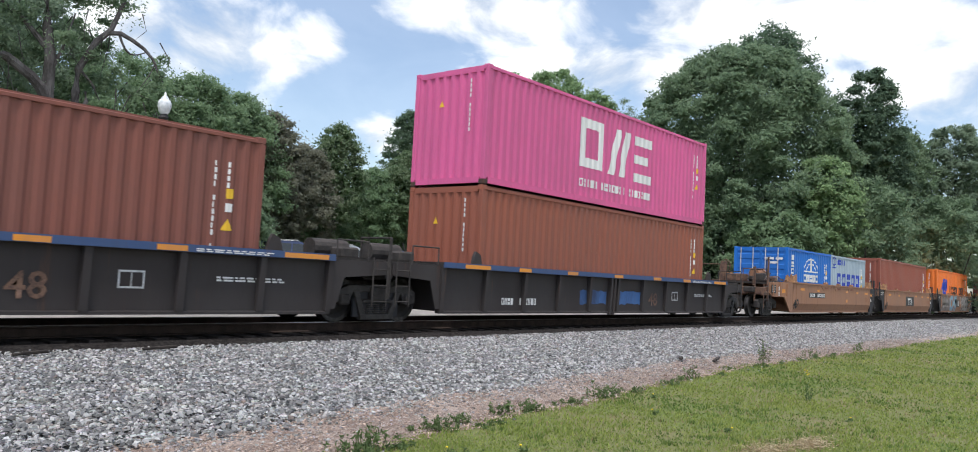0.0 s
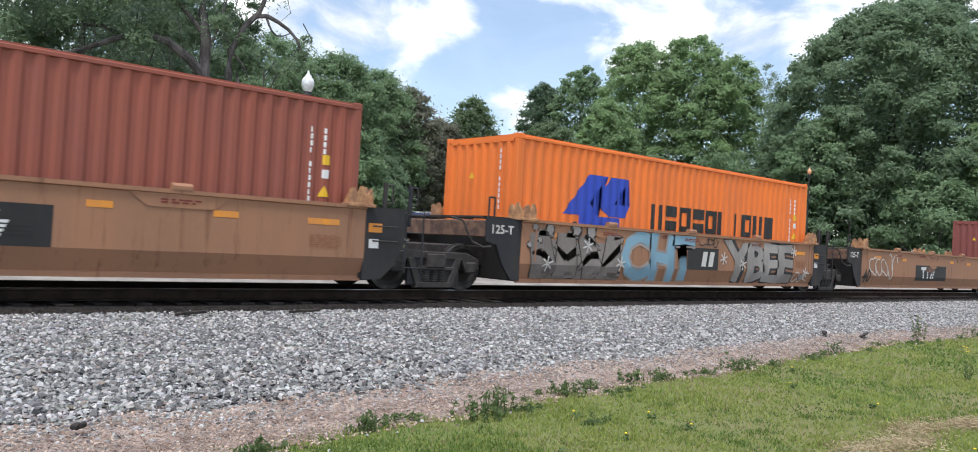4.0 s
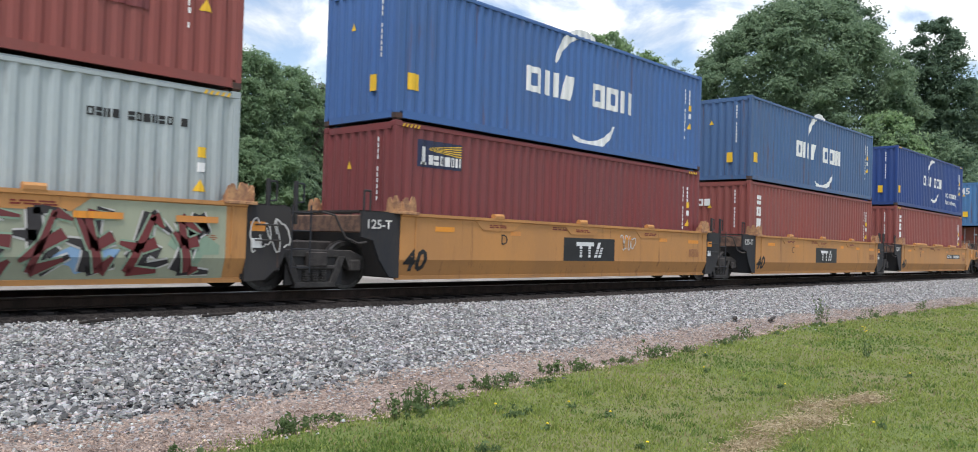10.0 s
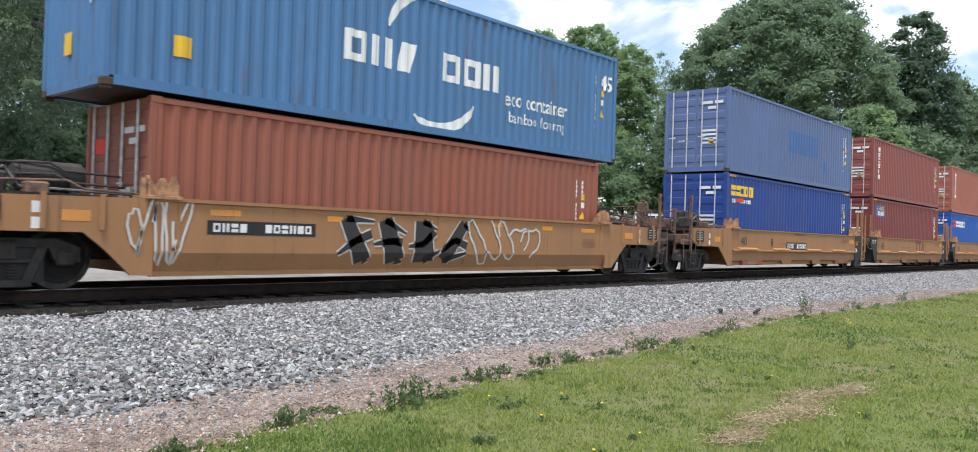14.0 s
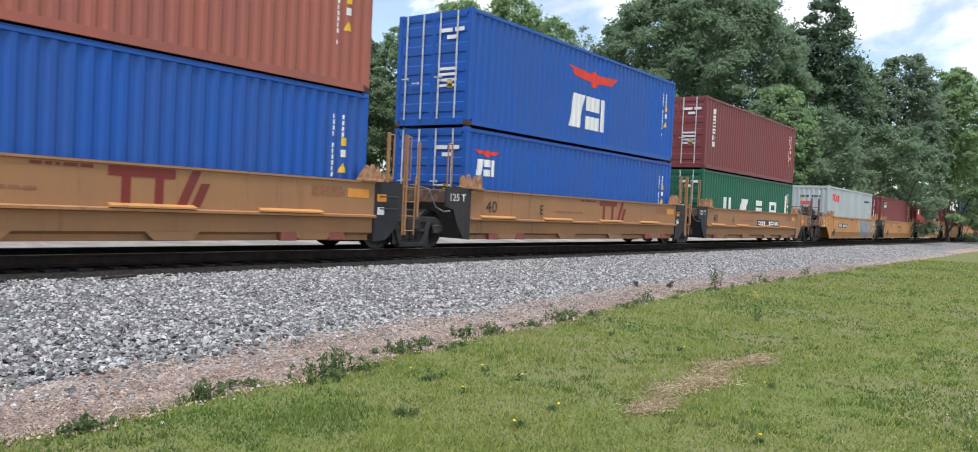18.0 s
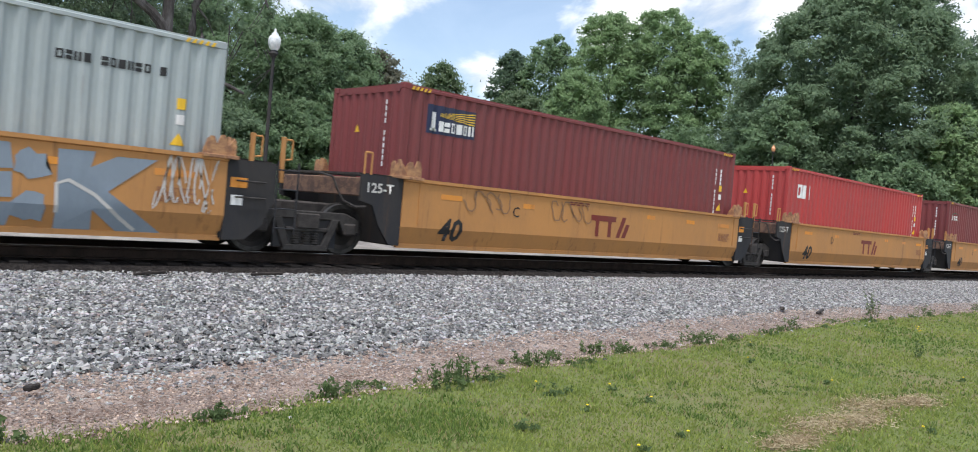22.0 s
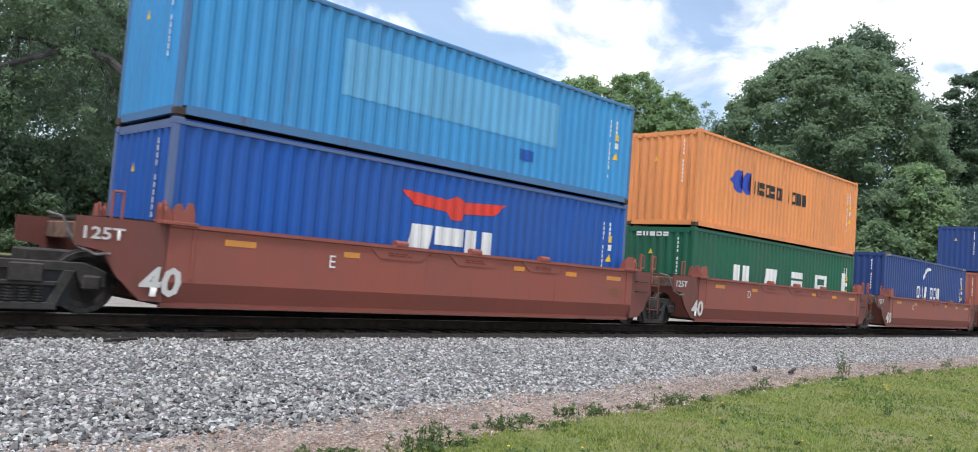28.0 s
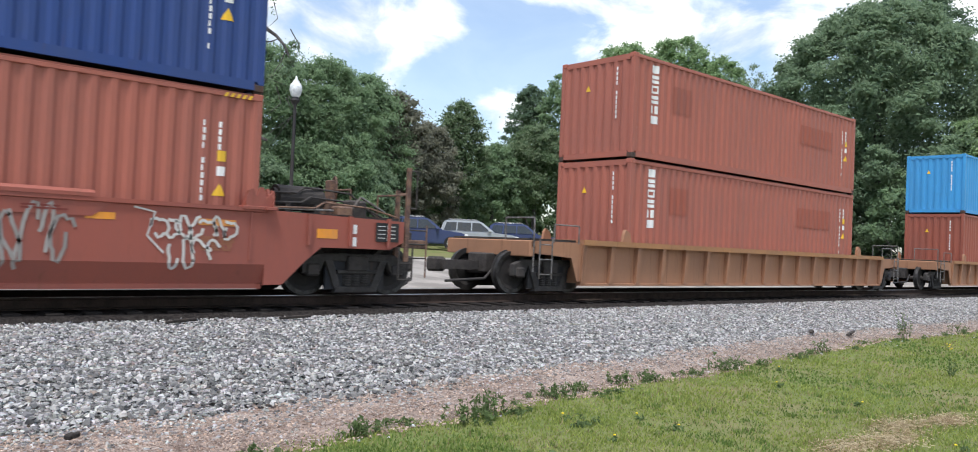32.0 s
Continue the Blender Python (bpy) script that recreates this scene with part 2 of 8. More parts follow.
GALV = material("galvanised_rod", (0.64, 0.65, 0.66), (0.46, 0.45, 0.44), rough=0.5, metal=0.25, scale=12.0)
WHITE = paint("white_lettering", (0.80, 0.80, 0.78), 0.0, 0.6)
LETTER_BLACK = paint("black_lettering", (0.02, 0.02, 0.02), 0.0, 0.6)
LETTER_RED = paint("red_lettering", (0.75, 0.05, 0.03), 0.0, 0.6)
LETTER_MAROON = paint("maroon_lettering", (0.20, 0.03, 0.02), 0.0, 0.6)
LETTER_BLUE = paint("blue_lettering", (0.03, 0.07, 0.45), 0.0, 0.6)
MARK_ORANGE = paint("reflective_orange", (0.78, 0.30, 0.035), 0.35, 0.6, second=(0.60, 0.25, 0.07))
FADED_PRINT = paint("faded_print", (0.30, 0.125, 0.065), 0.0, 0.7)
MARK_YELLOW = paint("label_yellow", (0.86, 0.52, 0.03), 0.0, 0.5)

# ---- building helpers ----
TRACK_Y = 13.544
TRAIN = []  # things that ride: object, x at 0 s, height


def part(name, data, mat, parent, label=""):
    """Link a bmesh or mesh as one object under its thing. Alike parts share mesh data and take their own material."""
    if isinstance(data, bmesh.types.BMesh):
        me = bpy.data.meshes.new(name)
        data.to_mesh(me)
        data.free()
    else:
        me = data
    ob = new(name, me)
    if not me.materials:
        me.materials.append(mat)
    elif me.materials[0] != mat:
        ob.material_slots[0].link = "OBJECT"
        ob.material_slots[0].material = mat
    ob.parent = parent
    if name in ("number_column", "logo", "stem", "end_markings", "door_markings", "small_print", "spray_paint", "mark_column", "hazard_stripe", "logo_line", "end_line", "sign_line", "sign_rays", "walkway"):
        tagged(ob, kind="stuff")
    return tagged(ob, label) if label else ob


def thing(name, m, label, category, group="", kind=""):
    ob = new(name)
    ob.empty_display_size = 0.2
    ob.matrix_basis = m
    return tagged(ob, label, category, group, kind)


def box(bm, x0, x1, y0, y1, z0, z1, bevel=0.0):
    vs = [bm.verts.new((x, y, z)) for x in (x0, x1) for y in (y0, y1) for z in (z0, z1)]
    fs = [bm.faces.new([vs[i] for i in f]) for f in ((0, 1, 3, 2), (4, 6, 7, 5), (0, 4, 5, 1), (2, 3, 7, 6), (0, 2, 6, 4), (1, 5, 7, 3))]
    if bevel:
        es = list({e for f in fs for e in f.edges})
        bmesh.ops.bevel(bm, geom=es, offset=bevel, segments=1, affect="EDGES")
    return fs


def boxes(*rows, bevel=0.0):
    bm = bmesh.new()
    for r in rows:
        box(bm, *r, bevel=bevel)
    return bm


def tube(bm, a, b, r, n=8, r2=None):
    a, b = Vector(a), Vector(b)
    d = b - a
    q = d.to_track_quat("Z", "Y").to_matrix().to_4x4()
    bmesh.ops.create_cone(bm, cap_ends=True, segments=n, radius1=r, radius2=r if r2 is None else r2, depth=d.length,
                          matrix=Matrix.Translation((a + b) / 2) @ q)


def pipe(points, r, n=6):
    """A bent rod through points."""
    bm = bmesh.new()
    for a, b in zip(points, points[1:]):
        tube(bm, a, b, r, n)
    return bm


def prism(profile, x0, x1, axis="x"):
    """Extrude a closed outline (y, z) along x, or (x, z) along y."""
    bm = bmesh.new()
    put = (lambda s, p: (s, p[0], p[1])) if axis == "x" else (lambda s, p: (p[0], s, p[1]))
    a = [bm.verts.new(put(x0, p)) for p in profile]
    b = [bm.verts.new(put(x1, p)) for p in profile]
    n = len(profile)
    for i in range(n):
        bm.faces.new((a[i], a[(i + 1) % n], b[(i + 1) % n], b[i]))
    bm.faces.new(a[::-1])
    bm.faces.new(b)
    bmesh.ops.recalc_face_normals(bm, faces=bm.faces)
    return bm


MESHES = {}


def shared(key, make):
    """One mesh for all alike parts."""
    if key not in MESHES:
        bm = make()
        me = bpy.data.meshes.new(key[0])
        bm.to_mesh(me)
        bm.free()
        MESHES[key] = me
    return MESHES[key]


RIB, RIB_DEEP = 0.278, 0.036


def corrugation(x, x0):
    """How far the sheet steps inwards at x: outer flat, slope, inner flat, slope."""
    u = ((x - x0) / RIB) % 1.0
    if u < 0.28:
        return 0.0
    if u < 0.50:
        return RIB_DEEP * (u - 0.28) / 0.22
    if u < 0.78:
        return RIB_DEEP
    return RIB_DEEP * (1 - (u - 0.78) / 0.22)


def breaks(x0, x1):
    out, k = [x0], 0
    while x0 + k * RIB < x1:
        out += [x0 + (k + u) * RIB for u in (0.0, 0.28, 0.50, 0.78) if x0 < x0 + (k + u) * RIB < x1]
        k += 1
    return out + [x1]


def sheet(x0, x1, z0, z1, thick=0.006):
    """A corrugated steel sheet that faces -y, its outer flats at y = 0."""
    bm = bmesh.new()
    xs = breaks(x0, x1)
    out = [[bm.verts.new((x, corrugation(x, x0), z)) for x in xs] for z in (z0, z1)]
    ins = [[bm.verts.new((x, corrugation(x, x0) + thick, z)) for x in xs] for z in (z0, z1)]
    for i in range(len(xs) - 1):
        bm.faces.new((out[0][i], out[0][i + 1], out[1][i + 1], out[1][i]))
        bm.faces.new((ins[0][i + 1], ins[0][i], ins[1][i], ins[1][i + 1]))
    return bm


def lettering(text, height, width=None, spacing=1.0, shear=0.0, bold=0.0, stacked=False, drape=None, lift=0.006, deep=0.004):
    """Built-in font as a bmesh in the x-z plane facing -y, its lower left corner at the origin. drape: sheet origin to follow."""
    cu = bpy.data.curves.new("lettering", "FONT")
    cu.body = "\n".join(text) if stacked else text
    cu.size, cu.space_character, cu.shear, cu.offset = 1.0, spacing, shear, bold
    cu.space_line = 0.82 if stacked else 1.0
    cu.align_x = "CENTER" if stacked else "LEFT"
    cu.resolution_u = 2
    ob = bpy.data.objects.new("lettering", cu)
    me = bpy.data.meshes.new_from_object(ob)
    bpy.data.objects.remove(ob)
    bm = bmesh.new()
    bm.from_mesh(me)
    bpy.data.meshes.remove(me)
    xs, ys = [v.co.x for v in bm.verts], [v.co.y for v in bm.verts]
    sz = height / (max(ys) - min(ys))
    sx = width / (max(xs) - min(xs)) if width else sz
    lx, ly = min(xs), min(ys)
    for v in bm.verts:
        v.co = ((v.co.x - lx) * sx, -lift, (v.co.y - ly) * sz)
    return bm


def follow(bm, x, sheet_x0, lift=0.006):
    """Lay flat lettering, its origin at x along the wall, onto the corrugated sheet that starts at sheet_x0."""
    lo, hi = min(v.co.x for v in bm.verts) + x, max(v.co.x for v in bm.verts) + x
    k = math.floor((lo - sheet_x0) / RIB)
    while sheet_x0 + k * RIB < hi:
        for u in (0.0, 0.28, 0.50, 0.78):
            c = sheet_x0 + (k + u) * RIB
            if lo < c < hi:
                bmesh.ops.bisect_plane(bm, geom=bm.verts[:] + bm.edges[:] + bm.faces[:], plane_co=(c - x, 0, 0), plane_no=(1, 0, 0))
        k += 1
    for v in bm.verts:
        v.co.y = corrugation(v.co.x + x, sheet_x0) - lift
    return bm

# ---- ground and track ----
def grid_mesh(name, xs, ys, height):
    me = bpy.data.meshes.new(name)
    nx, ny = len(xs), len(ys)
    verts = [(x, y, height(x, y)) for y in ys for x in xs]
    faces = [(j * nx + i, j * nx + i + 1, (j + 1) * nx + i + 1, (j + 1) * nx + i) for j in range(ny - 1) for i in range(nx - 1)]
    me.from_pydata(verts, [], faces)
    me.polygons.foreach_set("use_smooth", [True] * len(faces))
    return me


def grass_edge(x):
    """Where the lawn ends and the dirt begins."""
    return 4.75 + 1.75 * min(1.0, max(0.0, x / 16.0)) ** 0.8 + 0.22 * noise.noise((x * 0.6, 3.1, 0)) + 0.12 * noise.noise((x * 2.1, 8.2, 0))


def stone_edge(x):
    """Where the dirt ends and the ballast begins."""
    return grass_edge(x) + 1.05 - 0.35 * min(1.0, max(0.0, x / 16.0)) + 0.25 * noise.noise((x * 0.8, 21.0, 0))


def ground_z(x, y):
    z = 0.03 * noise.noise((x * 0.25, y * 0.25, 0)) + 0.008 * noise.noise((x * 1.3, y * 1.3, 5))
    if y > 6.0:
        s = min(1.0, (y - 6.0) / 5.2)
        z = z * (1 - s) + 0.19 * s * s * (3 - 2 * s)
    if y > 15.5:
        z = 0.19 + 0.73 * min(1.0, (y - 15.5) / 9.0) + 0.035 * min(60.0, max(0.0, y - 27.0))
    if y > 27.0 and x > 38.0:
        z += 0.07 * min(15.0, x - 38.0) * min(1.0, (y - 27.0) / 5.0)
    return z


def steps(*runs):
    out = []
    for a, b, n in runs:
        out += [a + (b - a) * i / n for i in range(n)]
    return out + [runs[-1][1]]


LAWN = material("lawn_soil", (0.128, 0.160, 0.052), (0.180, 0.168, 0.082), rough=0.95, scale=0.7, fine=14.0, bump=0.8, bump_size=0.03, mix=(0.35, 0.65), gloss=0.1)
gx = steps((-1500, -200, 4), (-200, -20, 12), (-20, 60, 100), (60, 250, 30), (250, 1800, 6))
gy = steps((-1500, -100, 4), (-100, -4, 8), (-4, 17, 60), (17, 60, 20), (60, 1800, 6))
ground = part("ground", grid_mesh("ground", gx, gy, ground_z), LAWN, None)
tagged(ground, "short green lawn running up to the gravel of a railway", "lawn", kind="structure")


def strip(name, near, far, lift, mat, label, category, x0=-40.0, x1=260.0, n=600, m=14):
    xs = [x0 + (x1 - x0) * i / n for i in range(n + 1)]
    verts, faces = [], []
    for x in xs:
        a, b = near(x), far(x)
        for j in range(m + 1):
            y = a + (b - a) * j / m
            edge = min(j, m - j) == 0
            verts.append((x, y, ground_z(x, y) + (-0.03 if edge else lift + 0.012 * noise.noise((x * 2.0, y * 2.0, 9)))))
    for i in range(n):
        for j in range(m):
            k = i * (m + 1) + j
            faces.append((k, k + m + 1, k + m + 2, k + 1))
    me = bpy.data.meshes.new(name)
    me.from_pydata(verts, [], faces)
    me.polygons.foreach_set("use_smooth", [True] * len(faces))
    return tagged(part(name, me, mat, None), label, category, kind="structure")


DIRT = material("sandy_dirt", (0.41, 0.335, 0.29), (0.23, 0.17, 0.14), rough=0.95, scale=2.2, fine=45.0, bump=1.0, bump_size=0.02, gloss=0.1, mix=(0.35, 0.65))
STONE_BED = material("ballast_bed", (0.34, 0.335, 0.33), (0.11, 0.108, 0.106), rough=0.9, scale=22.0, fine=60.0, bump=1.0, bump_size=0.05, gloss=0.2, mix=(0.4, 0.62))
# oily stone, its colour also darkened for the shade under train and rails
OILY_SHADED_BED = material("oily_shaded_ballast", (0.060, 0.053, 0.049), (0.026, 0.023, 0.022), rough=0.85, scale=16.0, fine=60.0, bump=1.0, bump_size=0.05, gloss=0.05, mix=(0.4, 0.62))
PALE_YARD = material("pale_gravel_yard", (0.33, 0.31, 0.285), (0.22, 0.205, 0.19), rough=0.95, scale=1.0, fine=30.0, bump=0.6, bump_size=0.02, gloss=0.1)
strip("dirt_verge", lambda x: grass_edge(x) - 0.12, lambda x: stone_edge(x) + 1.0, 0.010, DIRT, "bare sandy dirt strip between lawn and ballast", "dirt")
strip("ballast", lambda x: stone_edge(x) + 0.3, lambda x: 11.95, 0.022, STONE_BED, "grey crushed stone ballast bed beside the rails", "ballast", n=400)
# near-black strip: oil plus the train's shade painted into the colour
strip("track_bed", lambda x: 11.66 + 0.16 * noise.noise((x * 1.7, 2.0, 4.0)), lambda x: 15.6, 0.092, OILY_SHADED_BED, "oily ballast under the train, coloured darker for the shade there", "ballast", n=300)
strip("yard", lambda x: 15.4, lambda x: 27.0, 0.03, PALE_YARD, "pale gravel yard behind the railway track", "yard", n=200)

RAIL_TOP = 0.50
RAIL_STEEL = material("rusty_rail", (0.052, 0.037, 0.031), (0.030, 0.023, 0.020), rough=0.9, scale=4.0, gloss=0.1)
RAIL_HEAD = material("worn_rail_head", (0.45, 0.44, 0.43), (0.30, 0.29, 0.28), rough=0.35, metal=1.0, scale=3.0)
rail_track = thing("railway_track", pose(0, 0, 0), "worn steel rails on dark wooden sleepers", "railway track", kind="structure")
for side in (-1, 1):
    y = TRACK_Y + side * 0.7525
    part("rail", prism([(y - 0.07, 0.315), (y + 0.07, 0.315), (y + 0.07, 0.328), (y + 0.012, 0.345), (y + 0.012, 0.455), (y + 0.036, 0.465), (y + 0.036, 0.49),
                        (y - 0.036, 0.49), (y - 0.036, 0.465), (y - 0.012, 0.455), (y - 0.012, 0.345), (y - 0.07, 0.328)], -60, 700), RAIL_STEEL, rail_track)
    part("rail_head", prism([(y - 0.034, 0.489), (y + 0.034, 0.489), (y + 0.03, RAIL_TOP), (y - 0.03, RAIL_TOP)], -60, 700), RAIL_HEAD, rail_track, "worn shiny rail head")
# creosote brown, taken darker still for the shade beneath the train
SLEEPER = material("creosoted_wood", (0.036, 0.032, 0.030), (0.019, 0.017, 0.016), rough=0.95, scale=3.0, fine=30.0, bump=0.5, bump_size=0.01, vary=0.3, gloss=0.05)
sleeper_mesh = shared(("sleeper",), lambda: boxes((-0.115, 0.115, -1.32, 1.32, -0.15, 0.0), bevel=0.012))
for i in range(200):
    s = part("sleeper", sleeper_mesh, SLEEPER, rail_track)
    s.matrix_basis = pose(-6 + i * 0.53 + random.uniform(-0.03, 0.03), TRACK_Y + random.uniform(-0.05, 0.05), 0.318, 0, 0, random.uniform(-1.5, 1.5))

# ---- containers ----
def end_sheet(w, z0, z1):
    """The corrugated end wall, facing -x, across y."""
    bm = sheet(-w / 2, w / 2, z0, z1)
    bmesh.ops.transform(bm, matrix=Matrix(((0, 1, 0, 0), (-1, 0, 0, 0), (0, 0, 1, 0), (0, 0, 0, 1))), verts=bm.verts)
    return bm


def door_leaf(w, h):
    """One steel door, facing -x, with three horizontal swages and a frame; hinge side at y = 0."""
    bm = bmesh.new()
    fr, k = 0.07, (h - 0.14) / 5
    ys = [(0, 0.0), (0, 0.05), (0.0, 0.06), (0.03, fr), (0.03, w - fr), (0.0, w - 0.06), (0.0, w - 0.05), (0.0, w)]
    zs = [(0, 0.0), (0, 0.06), (1, fr)]
    for q in range(5):
        z = fr + k * q
        zs += [(1, z + 0.22 * k), (2, z + 0.28 * k), (2, z + 0.70 * k), (1, z + 0.76 * k)]
    zs += [(1, h - fr), (0, h - 0.06), (0, h)]
    rows = []
    for kind, z in zs:
        rows.append([bm.verts.new((0.0 if kind == 0 or j in (0, 1, 2, 5, 6, 7) else (0.018 if kind == 1 else 0.003), y, z)) for j, (_, y) in enumerate(ys)])
    for a, b in zip(rows, rows[1:]):
        for j in range(len(ys) - 1):
            bm.faces.new((a[j], b[j], b[j + 1], a[j + 1]))
    back = bmesh.ops.extrude_face_region(bm, geom=bm.faces[:])
    for v in back["geom"]:
        if isinstance(v, bmesh.types.BMVert):
            v.co.x = 0.05
    bmesh.ops.recalc_face_normals(bm, faces=bm.faces)
    return bm


def casting():
    bm = boxes((-0.089, 0.089, -0.081, 0.081, -0.059, 0.059), bevel=0.012)
    return bm


def bars(rows):
    """Flat marks facing -y: x0, x1, z0, z1."""
    bm = bmesh.new()
    for x0, x1, z0, z1 in rows:
        bm.faces.new([bm.verts.new(p) for p in ((x0, 0, z0), (x1, 0, z0), (x1, 0, z1), (x0, 0, z1))])
    return bm


def shape(points):
    """A flat outline (x, z) facing -y."""
    bm = bmesh.new()
    bm.faces.new([bm.verts.new((x, 0, z)) for x, z in points])
    bmesh.ops.triangulate(bm, faces=bm.faces)
    return bm


def arc_band(cx, cz, r, w, a0, a1, n=14, squash=1.0):
    """A crescent: a band along an arc that thins to both ends."""
    bm = bmesh.new()
    prev = None
    for i in range(n + 1):
        u = i / n
        a = radians(a0 + (a1 - a0) * u)
        d = w * math.sin(math.pi * min(1, max(0, 0.04 + 0.92 * u))) ** 0.7
        p = [bm.verts.new((cx + (r + s * d / 2) * math.cos(a), 0, cz + squash * (r + s * d / 2) * math.sin(a))) for s in (-1, 1)]
        if prev:
            bm.faces.new((prev[0], p[0], p[1], prev[1]))
        prev = p
    return bm


def blocks(pattern, x, z, h, w, gap=0.22):
    """Plain block shapes in a row, one for each cell: b solid, r frame, h two level bars, v two upright bars, t slanted, s slim, space."""
    rows, wedge = [], []
    step = w / len(pattern)
    for i, c in enumerate(pattern):
        a, b = x + i * step, x + (i + 1 - gap) * step
        k = min((b - a) * 0.28, h * 0.28)
        if c == "b":
            rows.append((a, b, z, z + h))
        elif c == "r":
            rows += [(a, a + k, z, z + h), (b - k, b, z, z + h), (a + k, b - k, z, z + k), (a + k, b - k, z + h - k, z + h)]
        elif c == "h":
            rows += [(a, b, z, z + 0.40 * h), (a, b, z + 0.56 * h, z + h)]
        elif c == "v":
            rows += [(a, a + 0.38 * (b - a), z, z + h), (b - 0.38 * (b - a), b, z, z + h)]
        elif c == "t":
            wedge.append(((a, z), (b - k, z), (b, z + h), (a + k, z + h)))
        elif c == "s":
            rows.append(((a + b) / 2 - k / 2, (a + b) / 2 + k / 2, z, z + h))
        elif c == "l":
            rows.append((a, a + k, z, z + h))
    bm = bars(rows)
    for pts in wedge:
        bm.faces.new([bm.verts.new((px, 0, pz)) for px, pz in pts])
    return bm


def joined(*bms):
    out = bmesh.new()
    for b in bms:
        me = bpy.data.meshes.new("tmp")
        b.to_mesh(me)
        b.free()
        out.from_mesh(me)
        bpy.data.meshes.remove(me)
    return out


POST = 0.11
STACK_TOP = {}


def container(x, z, length, height, mat, label, doors=False, numbers=True, marks=(), end_marks=(), stickers=True, frame_mat=None, hazard=False, lower_hidden=False, deck=None):
    """A freight container, its left end at x at 0 s, its floor at z. marks: (bmesh, material, part name) on the near side wall,
    in metres from the left end and the floor; end_marks the same on the left end from its far corner."""
    L, H, W = length, height, 2.438
    c = thing("shipping_container", pose(x + L / 2, TRACK_Y, z), label, "shipping container", "containers on the train")
    TRAIN.append((c, x + L / 2, z))
    fm = frame_mat or mat
    hx, hy = L / 2, W / 2
    sx0 = -hx + POST
    side = shared(("side_wall", L, H), lambda: sheet(-hx + POST, hx - POST, 0.16, H - 0.10))
    s = part("side_wall", side, mat, c)
    s.matrix_basis = pose(0, -hy + 0.012, 0)
    s = part("side_wall", side, mat, c)
    s.matrix_basis = pose(0, hy - 0.012, 0, 0, 0, 180)
    end = shared(("end_wall", H), lambda: end_sheet(W - 2 * POST, 0.16, H - 0.12))
    e = part("end_wall", end, mat, c)
    e.matrix_basis = pose(hx - 0.02, 0, 0, 0, 0, 180)
    if doors:
        leaf = shared(("door", H), lambda: door_leaf(W / 2 - POST, H - 0.30))
        rod = shared(("lock_rod", H), lambda: pipe([(0, 0, 0.06), (0, 0, H - 0.16)], 0.024))
        grip = shared(("door_handle",), lambda: boxes((-0.010, 0.010, -0.20, 0.02, -0.014, 0.014), (-0.016, 0.016, -0.21, -0.17, -0.03, 0.03)))
        for k in (-1, 1):
            d = part("door", leaf, mat, c)
            d.matrix_basis = pose(-hx + 0.025, 0.004 if k > 0 else -(W / 2 - POST) - 0.004, 0.16)
            for j, yy in enumerate((0.30, 0.80)):
                r = part("lock_rod", rod, GALV, d, "galvanised lock rod")
                off = yy * (W / 2 - POST)
                r.matrix_basis = pose(-0.03, off, -0.04)
                g = part("door_handle", grip, GALV, d)
                g.matrix_basis = pose(-0.045, off + (0.1 if j else 0.3), 0.95 + 0.12 * j)
            if k > 0:
                continue
        text = bars([(0, 0.42, 0, 0.10), (0.5, 0.80, 0, 0.10), (0.25, 0.55, -0.18, -0.08)] + [(0.05, 0.62, -0.95 - 0.14 * q, -0.88 - 0.14 * q) for q in range(4)])
        t = part("door_markings", text, WHITE, c)
        t.matrix_basis = pose(-hx + 0.018, -0.18, H - 0.55, 0, 0, -90)
        t = part("warning_label", bars([(0, 0.16, 0, 0.22)]), MARK_YELLOW, c)
        t.matrix_basis = pose(-hx + 0.018, -0.5, 0.95, 0, 0, -90)
    else:
        e = part("end_wall", end, mat, c)
        e.matrix_basis = pose(-hx + 0.02, 0, 0)
        t = part("end_markings", shared(("end_markings", H), lambda: bars([(0.03, 0.075, H - 0.40 - 0.12 * q, H - 0.31 - 0.12 * q) for q in range(11) if q != 4])), WHITE, c)
        t.matrix_basis = pose(-hx + 0.012, -0.62, 0, 0, 0, -90)
        t = part("warning_label", shared(("warning_triangle",), lambda: shape([(0, 0), (0.16, 0), (0.08, 0.16)])), MARK_YELLOW, c)
        t.matrix_basis = pose(-hx + 0.012, 0.35, H * 0.68, 0, 0, -90)
    post = shared(("corner_post", H), lambda: boxes((-POST / 2, POST / 2, -0.06, 0.06, 0.11, H - 0.11), bevel=0.012))
    cast = shared(("corner_casting",), casting)
    for ax in (-1, 1):
        for ay in (-1, 1):
            p = part("corner_post", post, fm, c)
            p.matrix_basis = pose(ax * (hx - POST / 2), ay * (hy - 0.062), 0)
            for az in (0.059, H - 0.059):
                p = part("corner_casting", cast, CASTING if az < 1 else fm, c)
                p.matrix_basis = pose(ax * (hx - 0.089), ay * (hy - 0.081), az)
    rail = shared(("top_rail", L, H), lambda: boxes((-hx + 0.17, hx - 0.17, -0.03, 0.03, H - 0.115, H - 0.045), bevel=0.01))
